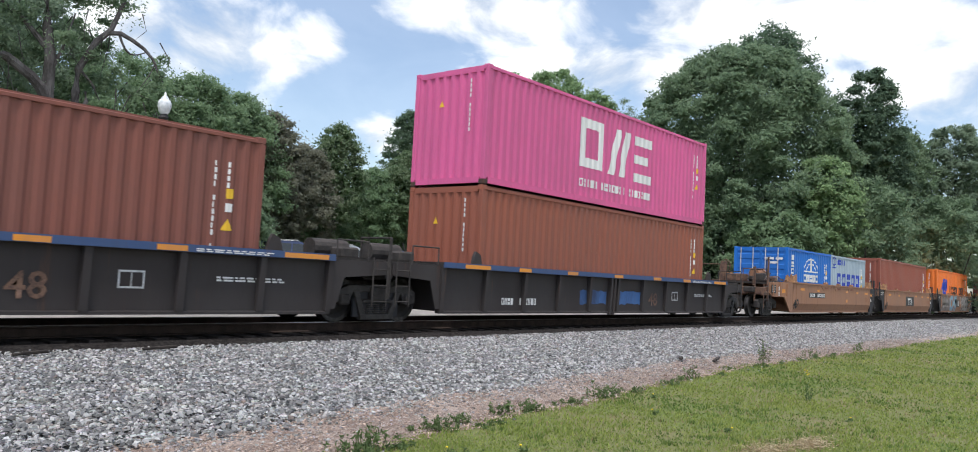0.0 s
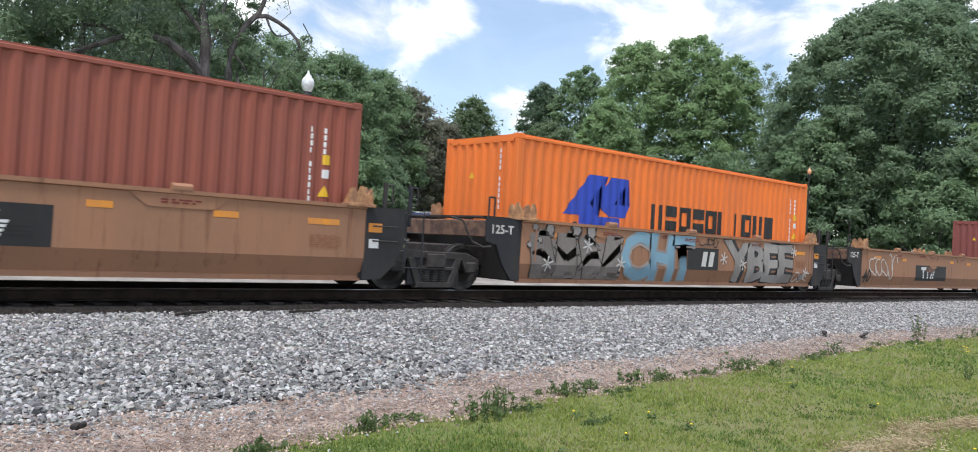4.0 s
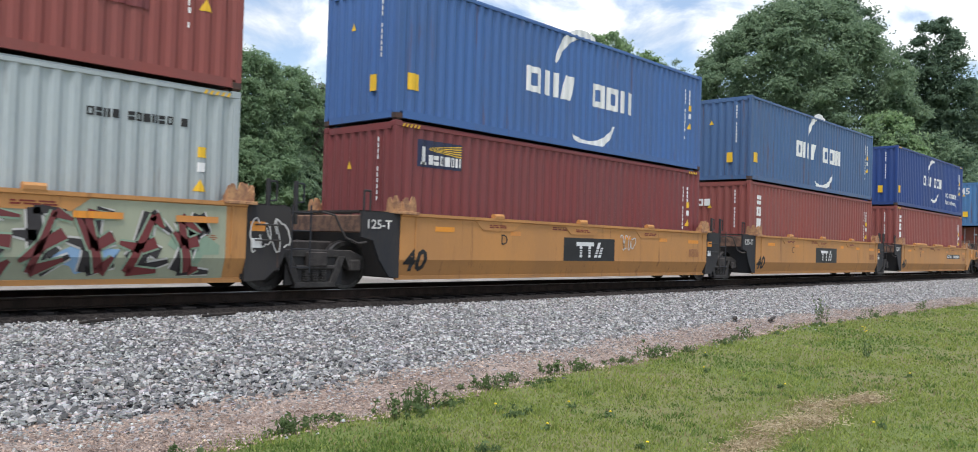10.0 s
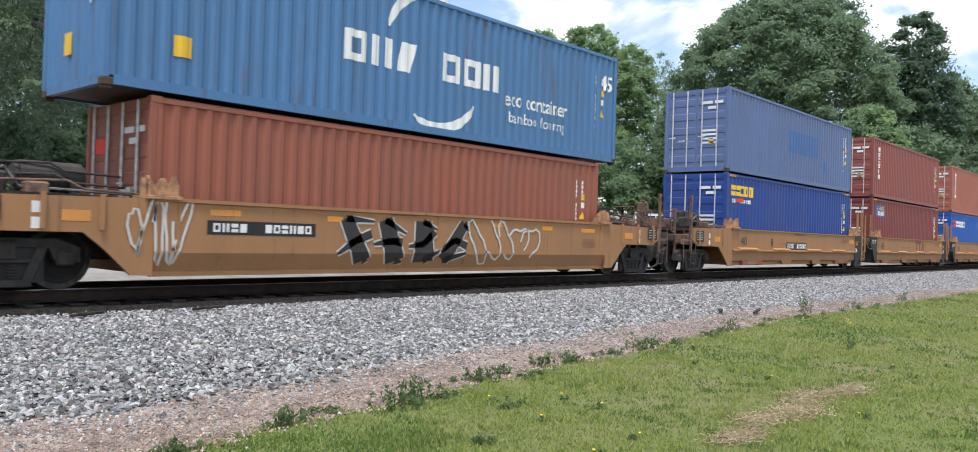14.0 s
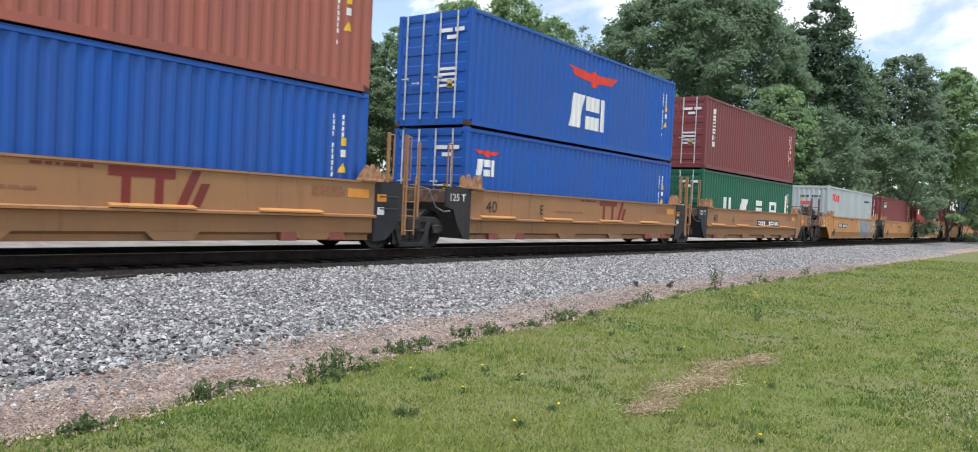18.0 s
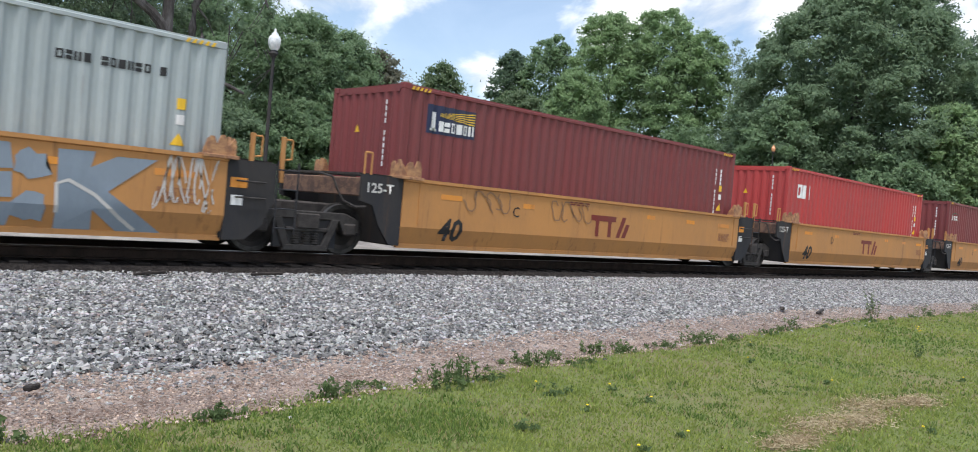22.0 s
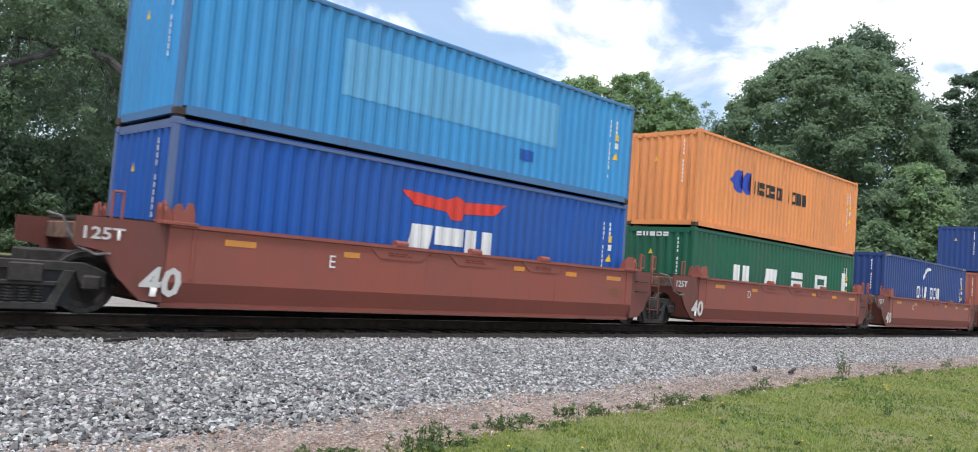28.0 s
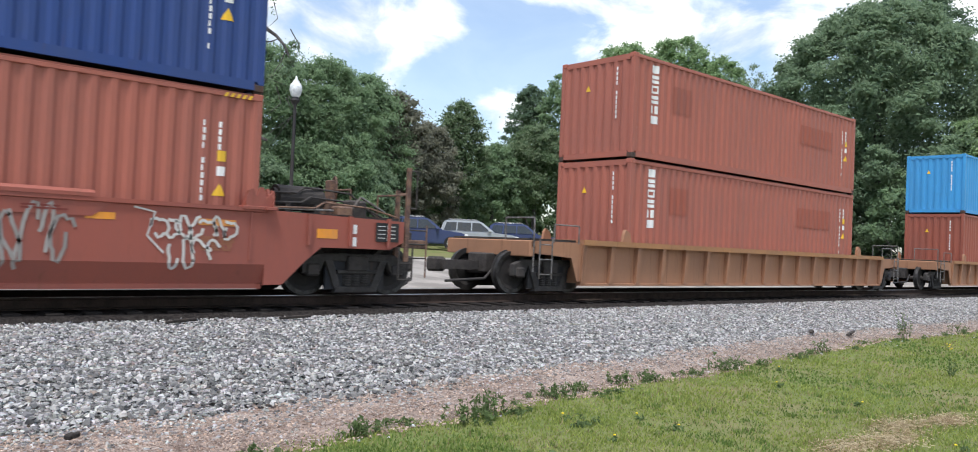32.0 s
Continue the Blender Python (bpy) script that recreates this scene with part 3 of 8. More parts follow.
    low = shared(("bottom_rail", L), lambda: boxes((-hx + 0.17, hx - 0.17, -0.03, 0.03, 0.02, 0.175), (-hx + 0.17, hx - 0.17, -0.05, 0.03, 0.02, 0.035)))
    for ay in (-1, 1):
        p = part("top_rail", rail, fm, c)
        p.matrix_basis = pose(0, ay * (hy - 0.033), 0)
        p = part("bottom_rail", low, fm, c)
        p.matrix_basis = pose(0, ay * (hy - 0.033), 0, 0, 0, 0 if ay < 0 else 180)
    beam = shared(("end_beam",), lambda: boxes((-0.05, 0.05, -hy + 0.16, hy - 0.16, 0.03, 0.17)))
    for ax in (-1, 1):
        p = part("end_sill", beam, fm, c)
        p.matrix_basis = pose(ax * (hx - 0.07), 0, 0)
        p = part("end_header", beam, fm, c)
        p.matrix_basis = pose(ax * (hx - 0.07), 0, H - 0.19)
    key = round(x / 4)
    gap = z - STACK_TOP.get(key, z)
    STACK_TOP[key] = z + H
    if 0.02 < gap < 0.4:
        lock = shared(("twist_lock", round(gap, 2)), lambda: boxes((-0.07, 0.07, -0.06, 0.06, -gap, 0.0), bevel=0.01))
        for ax in (-1, 1):
            for ay in (-1, 1):
                p = part("twist_lock", lock, CASTING, c)
                p.matrix_basis = pose(ax * (hx - 0.089), ay * (hy - 0.081), 0)
    part("roof", shared(("roof", L, H), lambda: boxes((-hx + 0.05, hx - 0.05, -hy + 0.04, hy - 0.04, H - 0.045, H - 0.012))), mat, c)
    part("floor", shared(("floor", L), lambda: boxes((-hx + 0.05, hx - 0.05, -hy + 0.05, hy - 0.05, 0.06, 0.15))), CASTING, c)
    if hazard:
        for ax, ang in ((-hx + 0.17, 0), (hx - 0.67, 0)):
            p = part("hazard_stripe", shared(("hazard_stripe",), lambda: joined(*[shape([(q * 0.1, 0), (q * 0.1 + 0.05, 0), (q * 0.1 + 0.09, 0.07), (q * 0.1 + 0.04, 0.07)]) for q in range(5)])), MARK_YELLOW, c)
            p.matrix_basis = pose(ax, -hy - 0.001, H - 0.115)
    wall_y = -hy + 0.012
    if numbers:
        cells = []
        for q in range(13):
            z0, z1 = H - 0.62 - 0.118 * q, H - 0.53 - 0.118 * q
            if q in (4, 11):
                continue
            cells.append((0.004, 0.046 if q % 3 else 0.030, z0, z1))
            if q < 4:
                cells.append((0.264, 0.306, z0, z1))
        nb = follow(bars(cells), L - 0.98 - hx, sx0)
        p = part("number_column", nb, WHITE if mat is not PALE_GREY else LETTER_BLACK, c, "column of white identification marks")
        p.matrix_basis = pose(L - 0.98 - hx, wall_y, 0)
    if stickers:
        st = follow(bars([(0, 0.14, 0, 0.17)]), L - 0.72 - hx, sx0)
        p = part("size_label", st, MARK_YELLOW, c, "small yellow height label")
        p.matrix_basis = pose(L - 0.72 - hx, wall_y, H * 0.60)
        st = follow(bars([(0, 0.13, 0, 0.15)]), L - 0.72 - hx, sx0)
        p = part("white_label", st, WHITE, c)
        p.matrix_basis = pose(L - 0.72 - hx, wall_y, H * 0.52)
        st = follow(shape([(0, 0), (0.22, 0), (0.11, 0.2)]), L - 0.78 - hx, sx0)
        p = part("warning_label", st, MARK_YELLOW, c)
        p.matrix_basis = pose(L - 0.78 - hx, wall_y, H * 0.41)
    for k, (bm, mm, nm) in enumerate(marks):
        p = part(nm, follow(bm, -hx, sx0, 0.006 + 0.004 * k), mm, c)
        p.matrix_basis = pose(-hx, wall_y, 0)
    for bm, mm, nm in end_marks:
        p = part(nm, bm, mm, c)
        p.matrix_basis = pose(-hx + (0.012 if doors else 0.012), hy, 0, 0, 0, -90)
    return c

# ---- well wagons ----
def move(bm, x, z):
    for v in bm.verts:
        v.co.x += x
        v.co.z += z
    return bm


def wheel_mesh():
    bm = bmesh.new()
    prof = [(0.0, 0.10), (0.10, 0.10), (0.12, 0.05), (0.30, 0.03), (0.37, 0.055), (0.455, 0.06), (0.46, -0.05), (0.49, -0.06), (0.49, -0.085), (0.37, -0.085), (0.30, -0.03), (0.12, -0.06), (0.0, -0.06)]
    n = 28
    rings = [[bm.verts.new((r * math.cos(2 * math.pi * k / n), -d, r * math.sin(2 * math.pi * k / n))) for k in range(n)] for r, d in prof[1:-1]]
    for a, b in zip(rings, rings[1:]):
        for k in range(n):
            bm.faces.new((a[k], a[(k + 1) % n], b[(k + 1) % n], b[k]))
    bm.faces.new(rings[0])
    bm.faces.new(rings[-1][::-1])
    bmesh.ops.recalc_face_normals(bm, faces=bm.faces)
    return bm


def tread_mesh():
    bm = bmesh.new()
    n = 28
    for r0, y0, r1, y1 in ((0.4615, -0.058, 0.4635, 0.046), (0.385, -0.0605, 0.4615, -0.0605)):
        a = [bm.verts.new((r0 * math.cos(2 * math.pi * k / n), y0, r0 * math.sin(2 * math.pi * k / n))) for k in range(n)]
        b = [bm.verts.new((r1 * math.cos(2 * math.pi * k / n), y1, r1 * math.sin(2 * math.pi * k / n))) for k in range(n)]
        for k in range(n):
            bm.faces.new((a[k], a[(k + 1) % n], b[(k + 1) % n], b[k]))
    return bm


def side_frame_mesh():
    """Cast truck side frame: a deep V between the axles with pedestal arms, in open lattice round the spring nest."""
    bm = bmesh.new()
    rows = [[(-1.10, 0.40), (-1.10, 0.64), (-0.78, 0.76), (0.78, 0.76), (1.10, 0.64), (1.10, 0.40), (0.74, 0.44), (0.66, 0.62), (-0.66, 0.62), (-0.74, 0.44)],
            [(-0.66, 0.64), (-0.50, 0.64), (-0.30, 0.14), (-0.44, 0.10)], [(0.50, 0.64), (0.66, 0.64), (0.44, 0.10), (0.30, 0.14)],
            [(-0.46, 0.06), (0.46, 0.06), (0.42, 0.17), (-0.42, 0.17)], [(-0.40, 0.40), (0.40, 0.40), (0.42, 0.47), (-0.42, 0.47)]]
    pieces = [prism(r, -0.07 - 0.006 * k, 0.07, "y") for k, r in enumerate(rows)]
    for b in pieces:
        bmesh.ops.bevel(b, geom=[e for e in b.edges if abs(e.verts[0].co.y - e.verts[1].co.y) < 0.01], offset=0.014, segments=1, affect="EDGES")
    bm.free()
    return joined(*pieces)


def spring_mesh():
    bm = bmesh.new()
    for k in range(5):
        z = 0.19 + 0.042 * k
        tube(bm, (0, 0, z), (0, 0, z + 0.024), 0.085, 10)
    return bm


WHEELS = []


def truck(x, at):
    """A two-axle truck at x; axles 1.78 m apart."""
    t = thing("rail_truck", pose(x, TRACK_Y, RAIL_TOP), "grimy cast steel truck with two wheelsets under a well wagon", "rail truck", "trucks under the train")
    TRAIN.append((t, x, RAIL_TOP))
    for s in (-1, 1):
        f = part("side_frame", shared(("side_frame",), side_frame_mesh), TRUCK_STEEL, t)
        f.matrix_basis = pose(0, s * 1.02, 0)
        # solid black plate fills the openings, painting in the shade behind the springs
        w = part("spring_window", shared(("spring_window",), lambda: boxes((-0.62, 0.62, -0.03, 0.03, 0.12, 0.66))), BLACK, f)
        for k in (-0.19, 0.0, 0.19):
            sp = part("spring", shared(("spring",), spring_mesh), TRUCK_STEEL, f)
            sp.matrix_basis = pose(k, s * 0.015, 0)
        for ax in (-0.89, 0.89):
            b = part("axle_bearing", shared(("axle_bearing",), lambda: boxes((-0.13, 0.13, -0.085, 0.085, 0.36, 0.58), bevel=0.03)), GRIME, f)
            b.matrix_basis = pose(ax, s * 0.02, 0)
    part("bolster", boxes((-0.22, 0.22, -1.15, 1.15, 0.45, 0.72), bevel=0.02), GRIME, t)
    for ax in (-0.89, 0.89):
        bm = bmesh.new()
        tube(bm, (0, -1.0, 0), (0, 1.0, 0), 0.08, 10)
        a = part("wheelset", shared(("axle",), lambda: bm), GRIME, t)
        a.matrix_basis = pose(ax, 0, 0.463)
        WHEELS.append((a, x + ax, ax))
        for s in (-1, 1):
            w = part("wheel", shared(("wheel",), wheel_mesh), WHEEL_STEEL, a)
            w.matrix_basis = pose(0, s * 0.76, 0, 0, 0, 0 if s < 0 else 180)
            w = part("tread", shared(("tread",), tread_mesh), RIM_STEEL, a, "polished wheel tread")
            w.matrix_basis = pose(0, s * 0.76, 0, 0, 0, 0 if s < 0 else 180)
    return t


def ladder(z0, z1, w=0.38, step=0.32, r=0.016):
    bm = bmesh.new()
    for x in (0, w):
        tube(bm, (x, 0, z0), (x, 0, z1), r, 6)
    z = z0 + 0.1
    while z < z1:
        tube(bm, (0, 0, z), (w, 0, z), r * 0.8, 6)
        z += step
    return bm


def ear():
    """Container guide on the wagon's top edge."""
    plate_ = prism([(-0.17, 0.0), (0.17, 0.0), (0.17, 0.19), (0.115, 0.33), (0.055, 0.33), (0.0, 0.17), (-0.055, 0.30), (-0.11, 0.30), (-0.17, 0.17)], -0.055, -0.02, "y")
    return joined(plate_, prism([(-0.055, 0.0), (0.16, 0.0), (0.13, 0.10), (-0.02, 0.27), (-0.055, 0.27)], -0.15, -0.115), prism([(-0.055, 0.0), (0.16, 0.0), (0.13, 0.10), (-0.02, 0.27), (-0.055, 0.27)], 0.115, 0.15), boxes((-0.23, 0.23, -0.09, 0.12, -0.03, 0.025), bevel=0.006))


def grating(w, d):
    bm = bmesh.new()
    n = int(w / 0.06)
    for k in range(n):
        box(bm, k * 0.06, k * 0.06 + 0.02, 0, d, 0, 0.03)
    for k in (0, 0.5, 1):
        box(bm, 0, n * 0.06, k * (d - 0.03), k * (d - 0.03) + 0.03, -0.02, 0.03)
    return bm


def cover(length):
    """A long rounded cap over the wagon's top edge."""
    h = length / 2
    return prism([(-0.075, 0.0), (-0.075, 0.055), (-0.04, 0.095), (0.02, 0.10), (0.06, 0.06), (0.06, 0.0)], -h, h)


def trapezoid(w, h, y=0.012):
    """A pressed plate on the side, its long edge at the top."""
    return prism([(-w / 2, 0.0), (w / 2, 0.0), (w / 2 - h * 1.3, -h), (-w / 2 + h * 1.3, -h)], -y, 0.0, "y")


SIDE_A = [(-1.33, 0.0), (-1.395, 0.0), (-1.395, 0.075), (-1.378, 0.085), (-1.49, 0.40), (-1.49, 1.24), (-1.525, 1.26), (-1.525, 1.32), (-1.40, 1.32), (-1.40, 1.25), (-1.44, 1.23), (-1.44, 0.40), (-1.31, 0.03)]
SIDE_B = [(-1.35, 0.0), (-1.35, 0.11), (-1.44, 0.16), (-1.44, 0.46), (-1.56, 0.48), (-1.56, 0.52), (-1.47, 0.54), (-1.47, 1.19), (-1.50, 1.20), (-1.50, 1.24), (-1.38, 1.24), (-1.38, 1.18), (-1.42, 1.17), (-1.42, 0.52), (-1.38, 0.44), (-1.38, 0.18), (-1.29, 0.11), (-1.29, 0.0)]
SIDE_D = [(-1.30, 0.0), (-1.42, 0.0), (-1.42, 0.05), (-1.36, 0.06), (-1.36, 1.02), (-1.50, 1.02), (-1.50, 1.15), (-1.30, 1.15)]


def side_walls(u, profile, x0, x1, base, mat, seams=(), crease=None):
    for s in (-1, 1):
        pr = [(y if s < 0 else -y, z + base) for y, z in profile]
        part("side_wall", prism(pr, x0, x1), mat, u)


def end_art(u, side, mat, dark, top=2.0, tall=0.0, label_text="", rail_mat=None, post_mat=None, ext=1.0):
    """The inner end of a wagon that shares a truck with its neighbour. side: -1 left, 1 right."""
    rail_mat = rail_mat or mat
    post_mat = post_mat or rail_mat
    s = side
    for ys in (-1, 1):
        pts = [(6.12, 0.72), (6.50, 0.74), (6.78, 0.98), (6.92, 1.30), (6.98, 1.36), (6.98, top), (6.12, top)] if s > 0 else \
              [(6.12, 0.74), (6.36, 0.76), (6.62, 1.10), (6.78, 1.46), (7.05, 1.52), (7.05, top), (6.12, top)]
        if s < 0:
            pts = [(6.12 + (x - 6.12) * ext, z) for x, z in pts]
        bm = prism([(s * x, z) for x, z in pts][::s], ys * 1.44 - 0.03, ys * 1.44 + 0.03, "y")
        e = part("end_panel", bm, dark, u, "dark painted end panel")
    part("bulkhead", boxes((s * 6.12 - 0.04, s * 6.12 + 0.04, -1.40, 1.40, 0.75, top - 0.02)), dark, u)
    part("centre_beam", boxes((min(s * 6.1, s * 7.75), max(s * 6.1, s * 7.75), -0.34, 0.34, 0.98, 1.42), bevel=0.03), GRIME, u)
    part("end_beam", boxes((min(s * 6.75, s * 7.0), max(s * 6.75, s * 7.0), -1.40, 1.40, 1.60, top - 0.06), bevel=0.02), dark if s > 0 else RUSTY, u)
    g = part("walkway", grating(0.78, 2.6), GRIME, u)
    g.matrix_basis = pose(6.2 if s > 0 else -6.98, -1.3, top)
    for yy in (-1.46, 1.46):
        e = part("container_guide", shared(("container_guide",), ear), WAGON_RED if rail_mat is WAGON_RED else GUIDE, u)
        e.matrix_basis = pose(s * 5.92, yy, top + 0.02, 0, 0, 0 if yy < 0 else 180)
        e = part("container_guide", shared(("container_guide",), ear), WAGON_RED if rail_mat is WAGON_RED else GUIDE, u)
        e.matrix_basis = pose(s * 6.18, yy * 0.92, top + 0.02, 0, 0, 90 * s)
    if s > 0:
        l = part("ladder", ladder(0.85, top + 0.05 + tall * 0.2), dark if not tall else rail_mat, u)
        l.matrix_basis = pose(7.0, -1.48, 0)
        for k in range(2):
            xx = 6.55 + 0.55 * k
            part("grab_post", boxes((xx - 0.035, xx + 0.035, -1.44, -1.38, top - 0.30, top + 0.46 + tall), bevel=0.008), post_mat, u)
            part("handrail", pipe([(xx + 0.02, -1.41, top + 0.42 + tall), (xx + 0.17, -1.41, top + 0.42 + tall), (xx + 0.17, -1.41, top + 0.10), (xx + 0.02, -1.41, top + 0.08)], 0.016), post_mat, u)
        for k in range(3):
            part("rung", pipe([(6.30, -1.475, 1.15 + 0.26 * k), (6.30, -1.53, 1.15 + 0.26 * k), (6.78, -1.53, 1.15 + 0.26 * k), (6.78, -1.475, 1.15 + 0.26 * k)], 0.014), TRUCK_STEEL, u) if k else None
        if dark is BLACK:
            plate(u, "reflector", 6.20, 6.48, 1.56, 1.72, MARK_ORANGE, -1.47, 0.006)
            plate(u, "sticker", 6.22, 6.42, 1.28, 1.44, WHITE, -1.47, 0.006)
    else:
        h = part("air_hose", pipe([(-7.75, -1.2, 1.95), (-7.6, -1.38, 1.90), (-7.52, -1.42, 1.70), (-7.40, -1.44, 1.50), (-7.15, -1.48, 1.40), (-6.95, -1.50, 1.42)], 0.020), GRIME if dark is BLACK and not tall else DULL_PIPE, u)
        h = part("handrail", pipe([(-6.95, -1.38, top), (-6.95, -1.38, top + 0.40 + tall), (-6.80, -1.38, top + 0.40 + tall), (-6.80, -1.38, top)], 0.02), post_mat, u)
        if label_text:
            p = part("lettering", lettering(label_text, 0.18, 0.58, bold=0.022), CHALK, u, "white painted lettering")
            p.matrix_basis = pose(-6.92 - (ext - 1.0), -1.474, top - 0.32)


def hand_wheel():
    bm = bmesh.new()
    n = 16
    for k in range(n):
        a, b = 2 * math.pi * k / n, 2 * math.pi * (k + 1) / n
        tube(bm, (0.27 * math.cos(a), 0, 0.27 * math.sin(a)), (0.27 * math.cos(b), 0, 0.27 * math.sin(b)), 0.018, 6)
        if k % 4 == 0:
            tube(bm, (0, 0, 0), (0.27 * math.cos(a), 0, 0.27 * math.sin(a)), 0.014, 5)
    return bm


def end_own(u, side, mat, top=2.0, brake=True, tank=True, reach=9.89, posts=0.0, body=None):
    """The outer end of a wagon, over a truck of its own, with platform, brake gear and coupler."""
    s = side
    X = lambda a, b: (min(s * a, s * b), max(s * a, s * b))
    for ys in (-1, 1):
        pts = [(6.12, 0.72), (6.45, 0.73), (6.85, 1.12), (7.15, 1.36), (8.55, 1.36), (8.85, 1.50), (8.85, top - 0.06), (6.12, top)]
        part("end_panel", prism([(s * x, z) for x, z in pts][::s], ys * 1.45 - 0.03, ys * 1.45 + 0.03, "y"), mat, u)
        for x in (6.9, 7.7, 8.5):
            st = part("stiffener", shared(("stiffener",), lambda: boxes((-0.03, 0.03, -0.03, 0.03, 1.40, 1.92))), mat, u)
            st.matrix_basis = pose(s * x, ys * 1.50, 0)
    part("bulkhead", boxes((s * 6.12 - 0.04, s * 6.12 + 0.04, -1.40, 1.40, 0.75, top)), mat, u)
    part("platform", boxes((*X(6.15, 8.85), -1.42, 1.42, top - 0.14, top - 0.06)), GRIME, u)
    g = part("walkway", grating(2.6, 0.7), GRIME, u)
    g.matrix_basis = pose(6.2 if s > 0 else -8.8, -1.40, top - 0.03)
    part("draft_beam", boxes((*X(6.1, 9.3), -0.30, 0.30, 0.92, 1.36), bevel=0.03), GRIME, u)
    part("end_sill", boxes((*X(8.85, 9.05), -1.40, 1.40, 1.42, 1.72), bevel=0.02), RUSTY, u)
    part("coupler", joined(boxes((*X(9.2, reach - 0.12), -0.10, 0.10, 0.98, 1.18)), boxes((*X(reach - 0.30, reach + 0.04), -0.20 * s - 0.16, -0.20 * s + 0.16, 0.92, 1.24), bevel=0.05)), GRIME, u, "rusty knuckle coupler")
    part("air_hose", pipe([(s * 9.0, -0.42, 1.08), (s * 9.12, -0.44, 0.86), (s * 9.30, -0.44, 0.70), (s * 9.6, -0.38, 0.62), (s * (reach - 0.1), -0.32, 0.70), (s * reach, -0.30, 0.78)], 0.036, 8), BLACK, u, "black rubber brake hose")
    for k, (a, zz) in enumerate(((8.90, top + 0.95 + posts), (9.02, top + 0.55 + posts))):
        part("grab_post", boxes((*X(a, a + 0.09), -1.47 + 0.5 * k, -1.41 + 0.5 * k, 1.15, zz), bevel=0.008), RUSTY, u)
        part("handrail", pipe([(s * (a + 0.05), -1.44 + 0.5 * k, zz - 0.05), (s * (a + 0.24), -1.44 + 0.5 * k, zz - 0.05), (s * (a + 0.24), -1.44 + 0.5 * k, zz - 0.75), (s * (a + 0.05), -1.44 + 0.5 * k, zz - 0.75)], 0.015), RUSTY if k else GRIME, u)
    part("handrail", pipe([(s * 8.97, -1.40, 1.35), (s * 8.97, -1.40, top + 0.45), (s * 8.97, -0.4, top + 0.45), (s * 8.97, -0.4, 1.6)], 0.018), RUSTY, u)
    part("handrail", pipe([(s * 8.97, 1.40, 1.35), (s * 8.97, 1.40, top + 0.6), (s * 8.97, 0.6, top + 0.6), (s * 8.97, 0.6, 1.6)], 0.018), RUSTY, u)
    part("step", joined(pipe([(s * 8.75, -1.50, 1.42), (s * 8.75, -1.50, 0.82), (s * 9.05, -1.50, 0.82), (s * 9.05, -1.50, 1.42)], 0.018), pipe([(s * 8.75, -1.50, 1.12), (s * 9.05, -1.50, 1.12)], 0.016)), GRIME, u)
    bx0, bx1 = X(8.22, 8.72)
    plate(u, "inspection_board", bx0, bx1, 1.50, 1.84, LETTER_BLACK, -1.48, 0.030)
    rows_ = [(bx0 + 0.04 + 0.22 * (q % 2), bx0 + 0.20 + 0.22 * (q % 2), 1.56 + 0.07 * (q // 2), 1.575 + 0.07 * (q // 2)) for q in range(8)]
    part("board_frame", bars(rows_ + [((bx0 + bx1) / 2 - 0.006, (bx0 + bx1) / 2 + 0.006, 1.52, 1.82)]), CHALK, u).matrix_basis = pose(0, -1.516, 0)
    for k in range(2):
        q0, q1 = X(7.72, 7.84)
        plate(u, "sticker", q0, q1, 1.62 - 0.22 * k, 1.78 - 0.22 * k, WHITE, -1.48, 0.005)
    q0, q1 = X(7.05, 7.45)
    plate(u, "reflector", q0, q1, 1.52, 1.68, MARK_ORANGE, -1.48, 0.005)
    part("step_beam", boxes((*X(8.85, 9.45), -1.44, -1.36, 1.40, 1.56), bevel=0.012), RUSTY, u)
    part("valve_body", boxes((*X(9.1, 9.4), -1.0, -0.6, 1.50, 1.72), bevel=0.03), GRIME, u)
    if tank:
        bm = bmesh.new()
        tube(bm, (s * 6.75, -0.35, top + 0.28), (s * 7.75, -0.35, top + 0.28), 0.23, 16)
        bmesh.ops.bevel(bm, geom=[e for e in bm.edges if len({round(v.co.x, 3) for v in e.verts}) == 1], offset=0.06, segments=2, affect="EDGES")
        part("air_tank", bm, mat if mat is WAGON_TAN else GRIME, u, "cylindrical air reservoir")
        part("tank_bracket", boxes((*X(6.9, 7.0), -0.6, -0.1, top - 0.06, top + 0.20), (*X(7.5, 7.6), -0.6, -0.1, top - 0.06, top + 0.20)), GRIME, u)
    if brake:
        w = part("hand_brake_wheel", shared(("hand_brake_wheel",), hand_wheel), RUSTY, u)
        w.matrix_basis = pose(s * 8.55, 0.55, top + 0.55, 0, 0, 70)
        part("brake_stand", boxes((*X(8.45, 8.6), 0.5, 0.75, top - 0.06, top + 0.75), (*X(7.9, 8.6), -0.2, 0.6, top - 0.06, top + 0.25), bevel=0.02), RUSTY if mat is not WAGON_BLACK else GRIME, u)
        part("valve_body", boxes((*X(8.0, 8.35), -1.0, -0.65, top - 0.06, top + 0.30), (*X(8.05, 8.25), -0.65, -0.3, top, top + 0.18), bevel=0.04), GRIME, u)
        part("brake_pipe", pipe([(s * 6.3, -1.1, top + 0.05), (s * 7.9, -1.15, top + 0.08), (s * 8.1, -1.15, top + 0.35), (s * 8.6, -1.2, top + 0.10)], 0.02), DULL_PIPE, u)
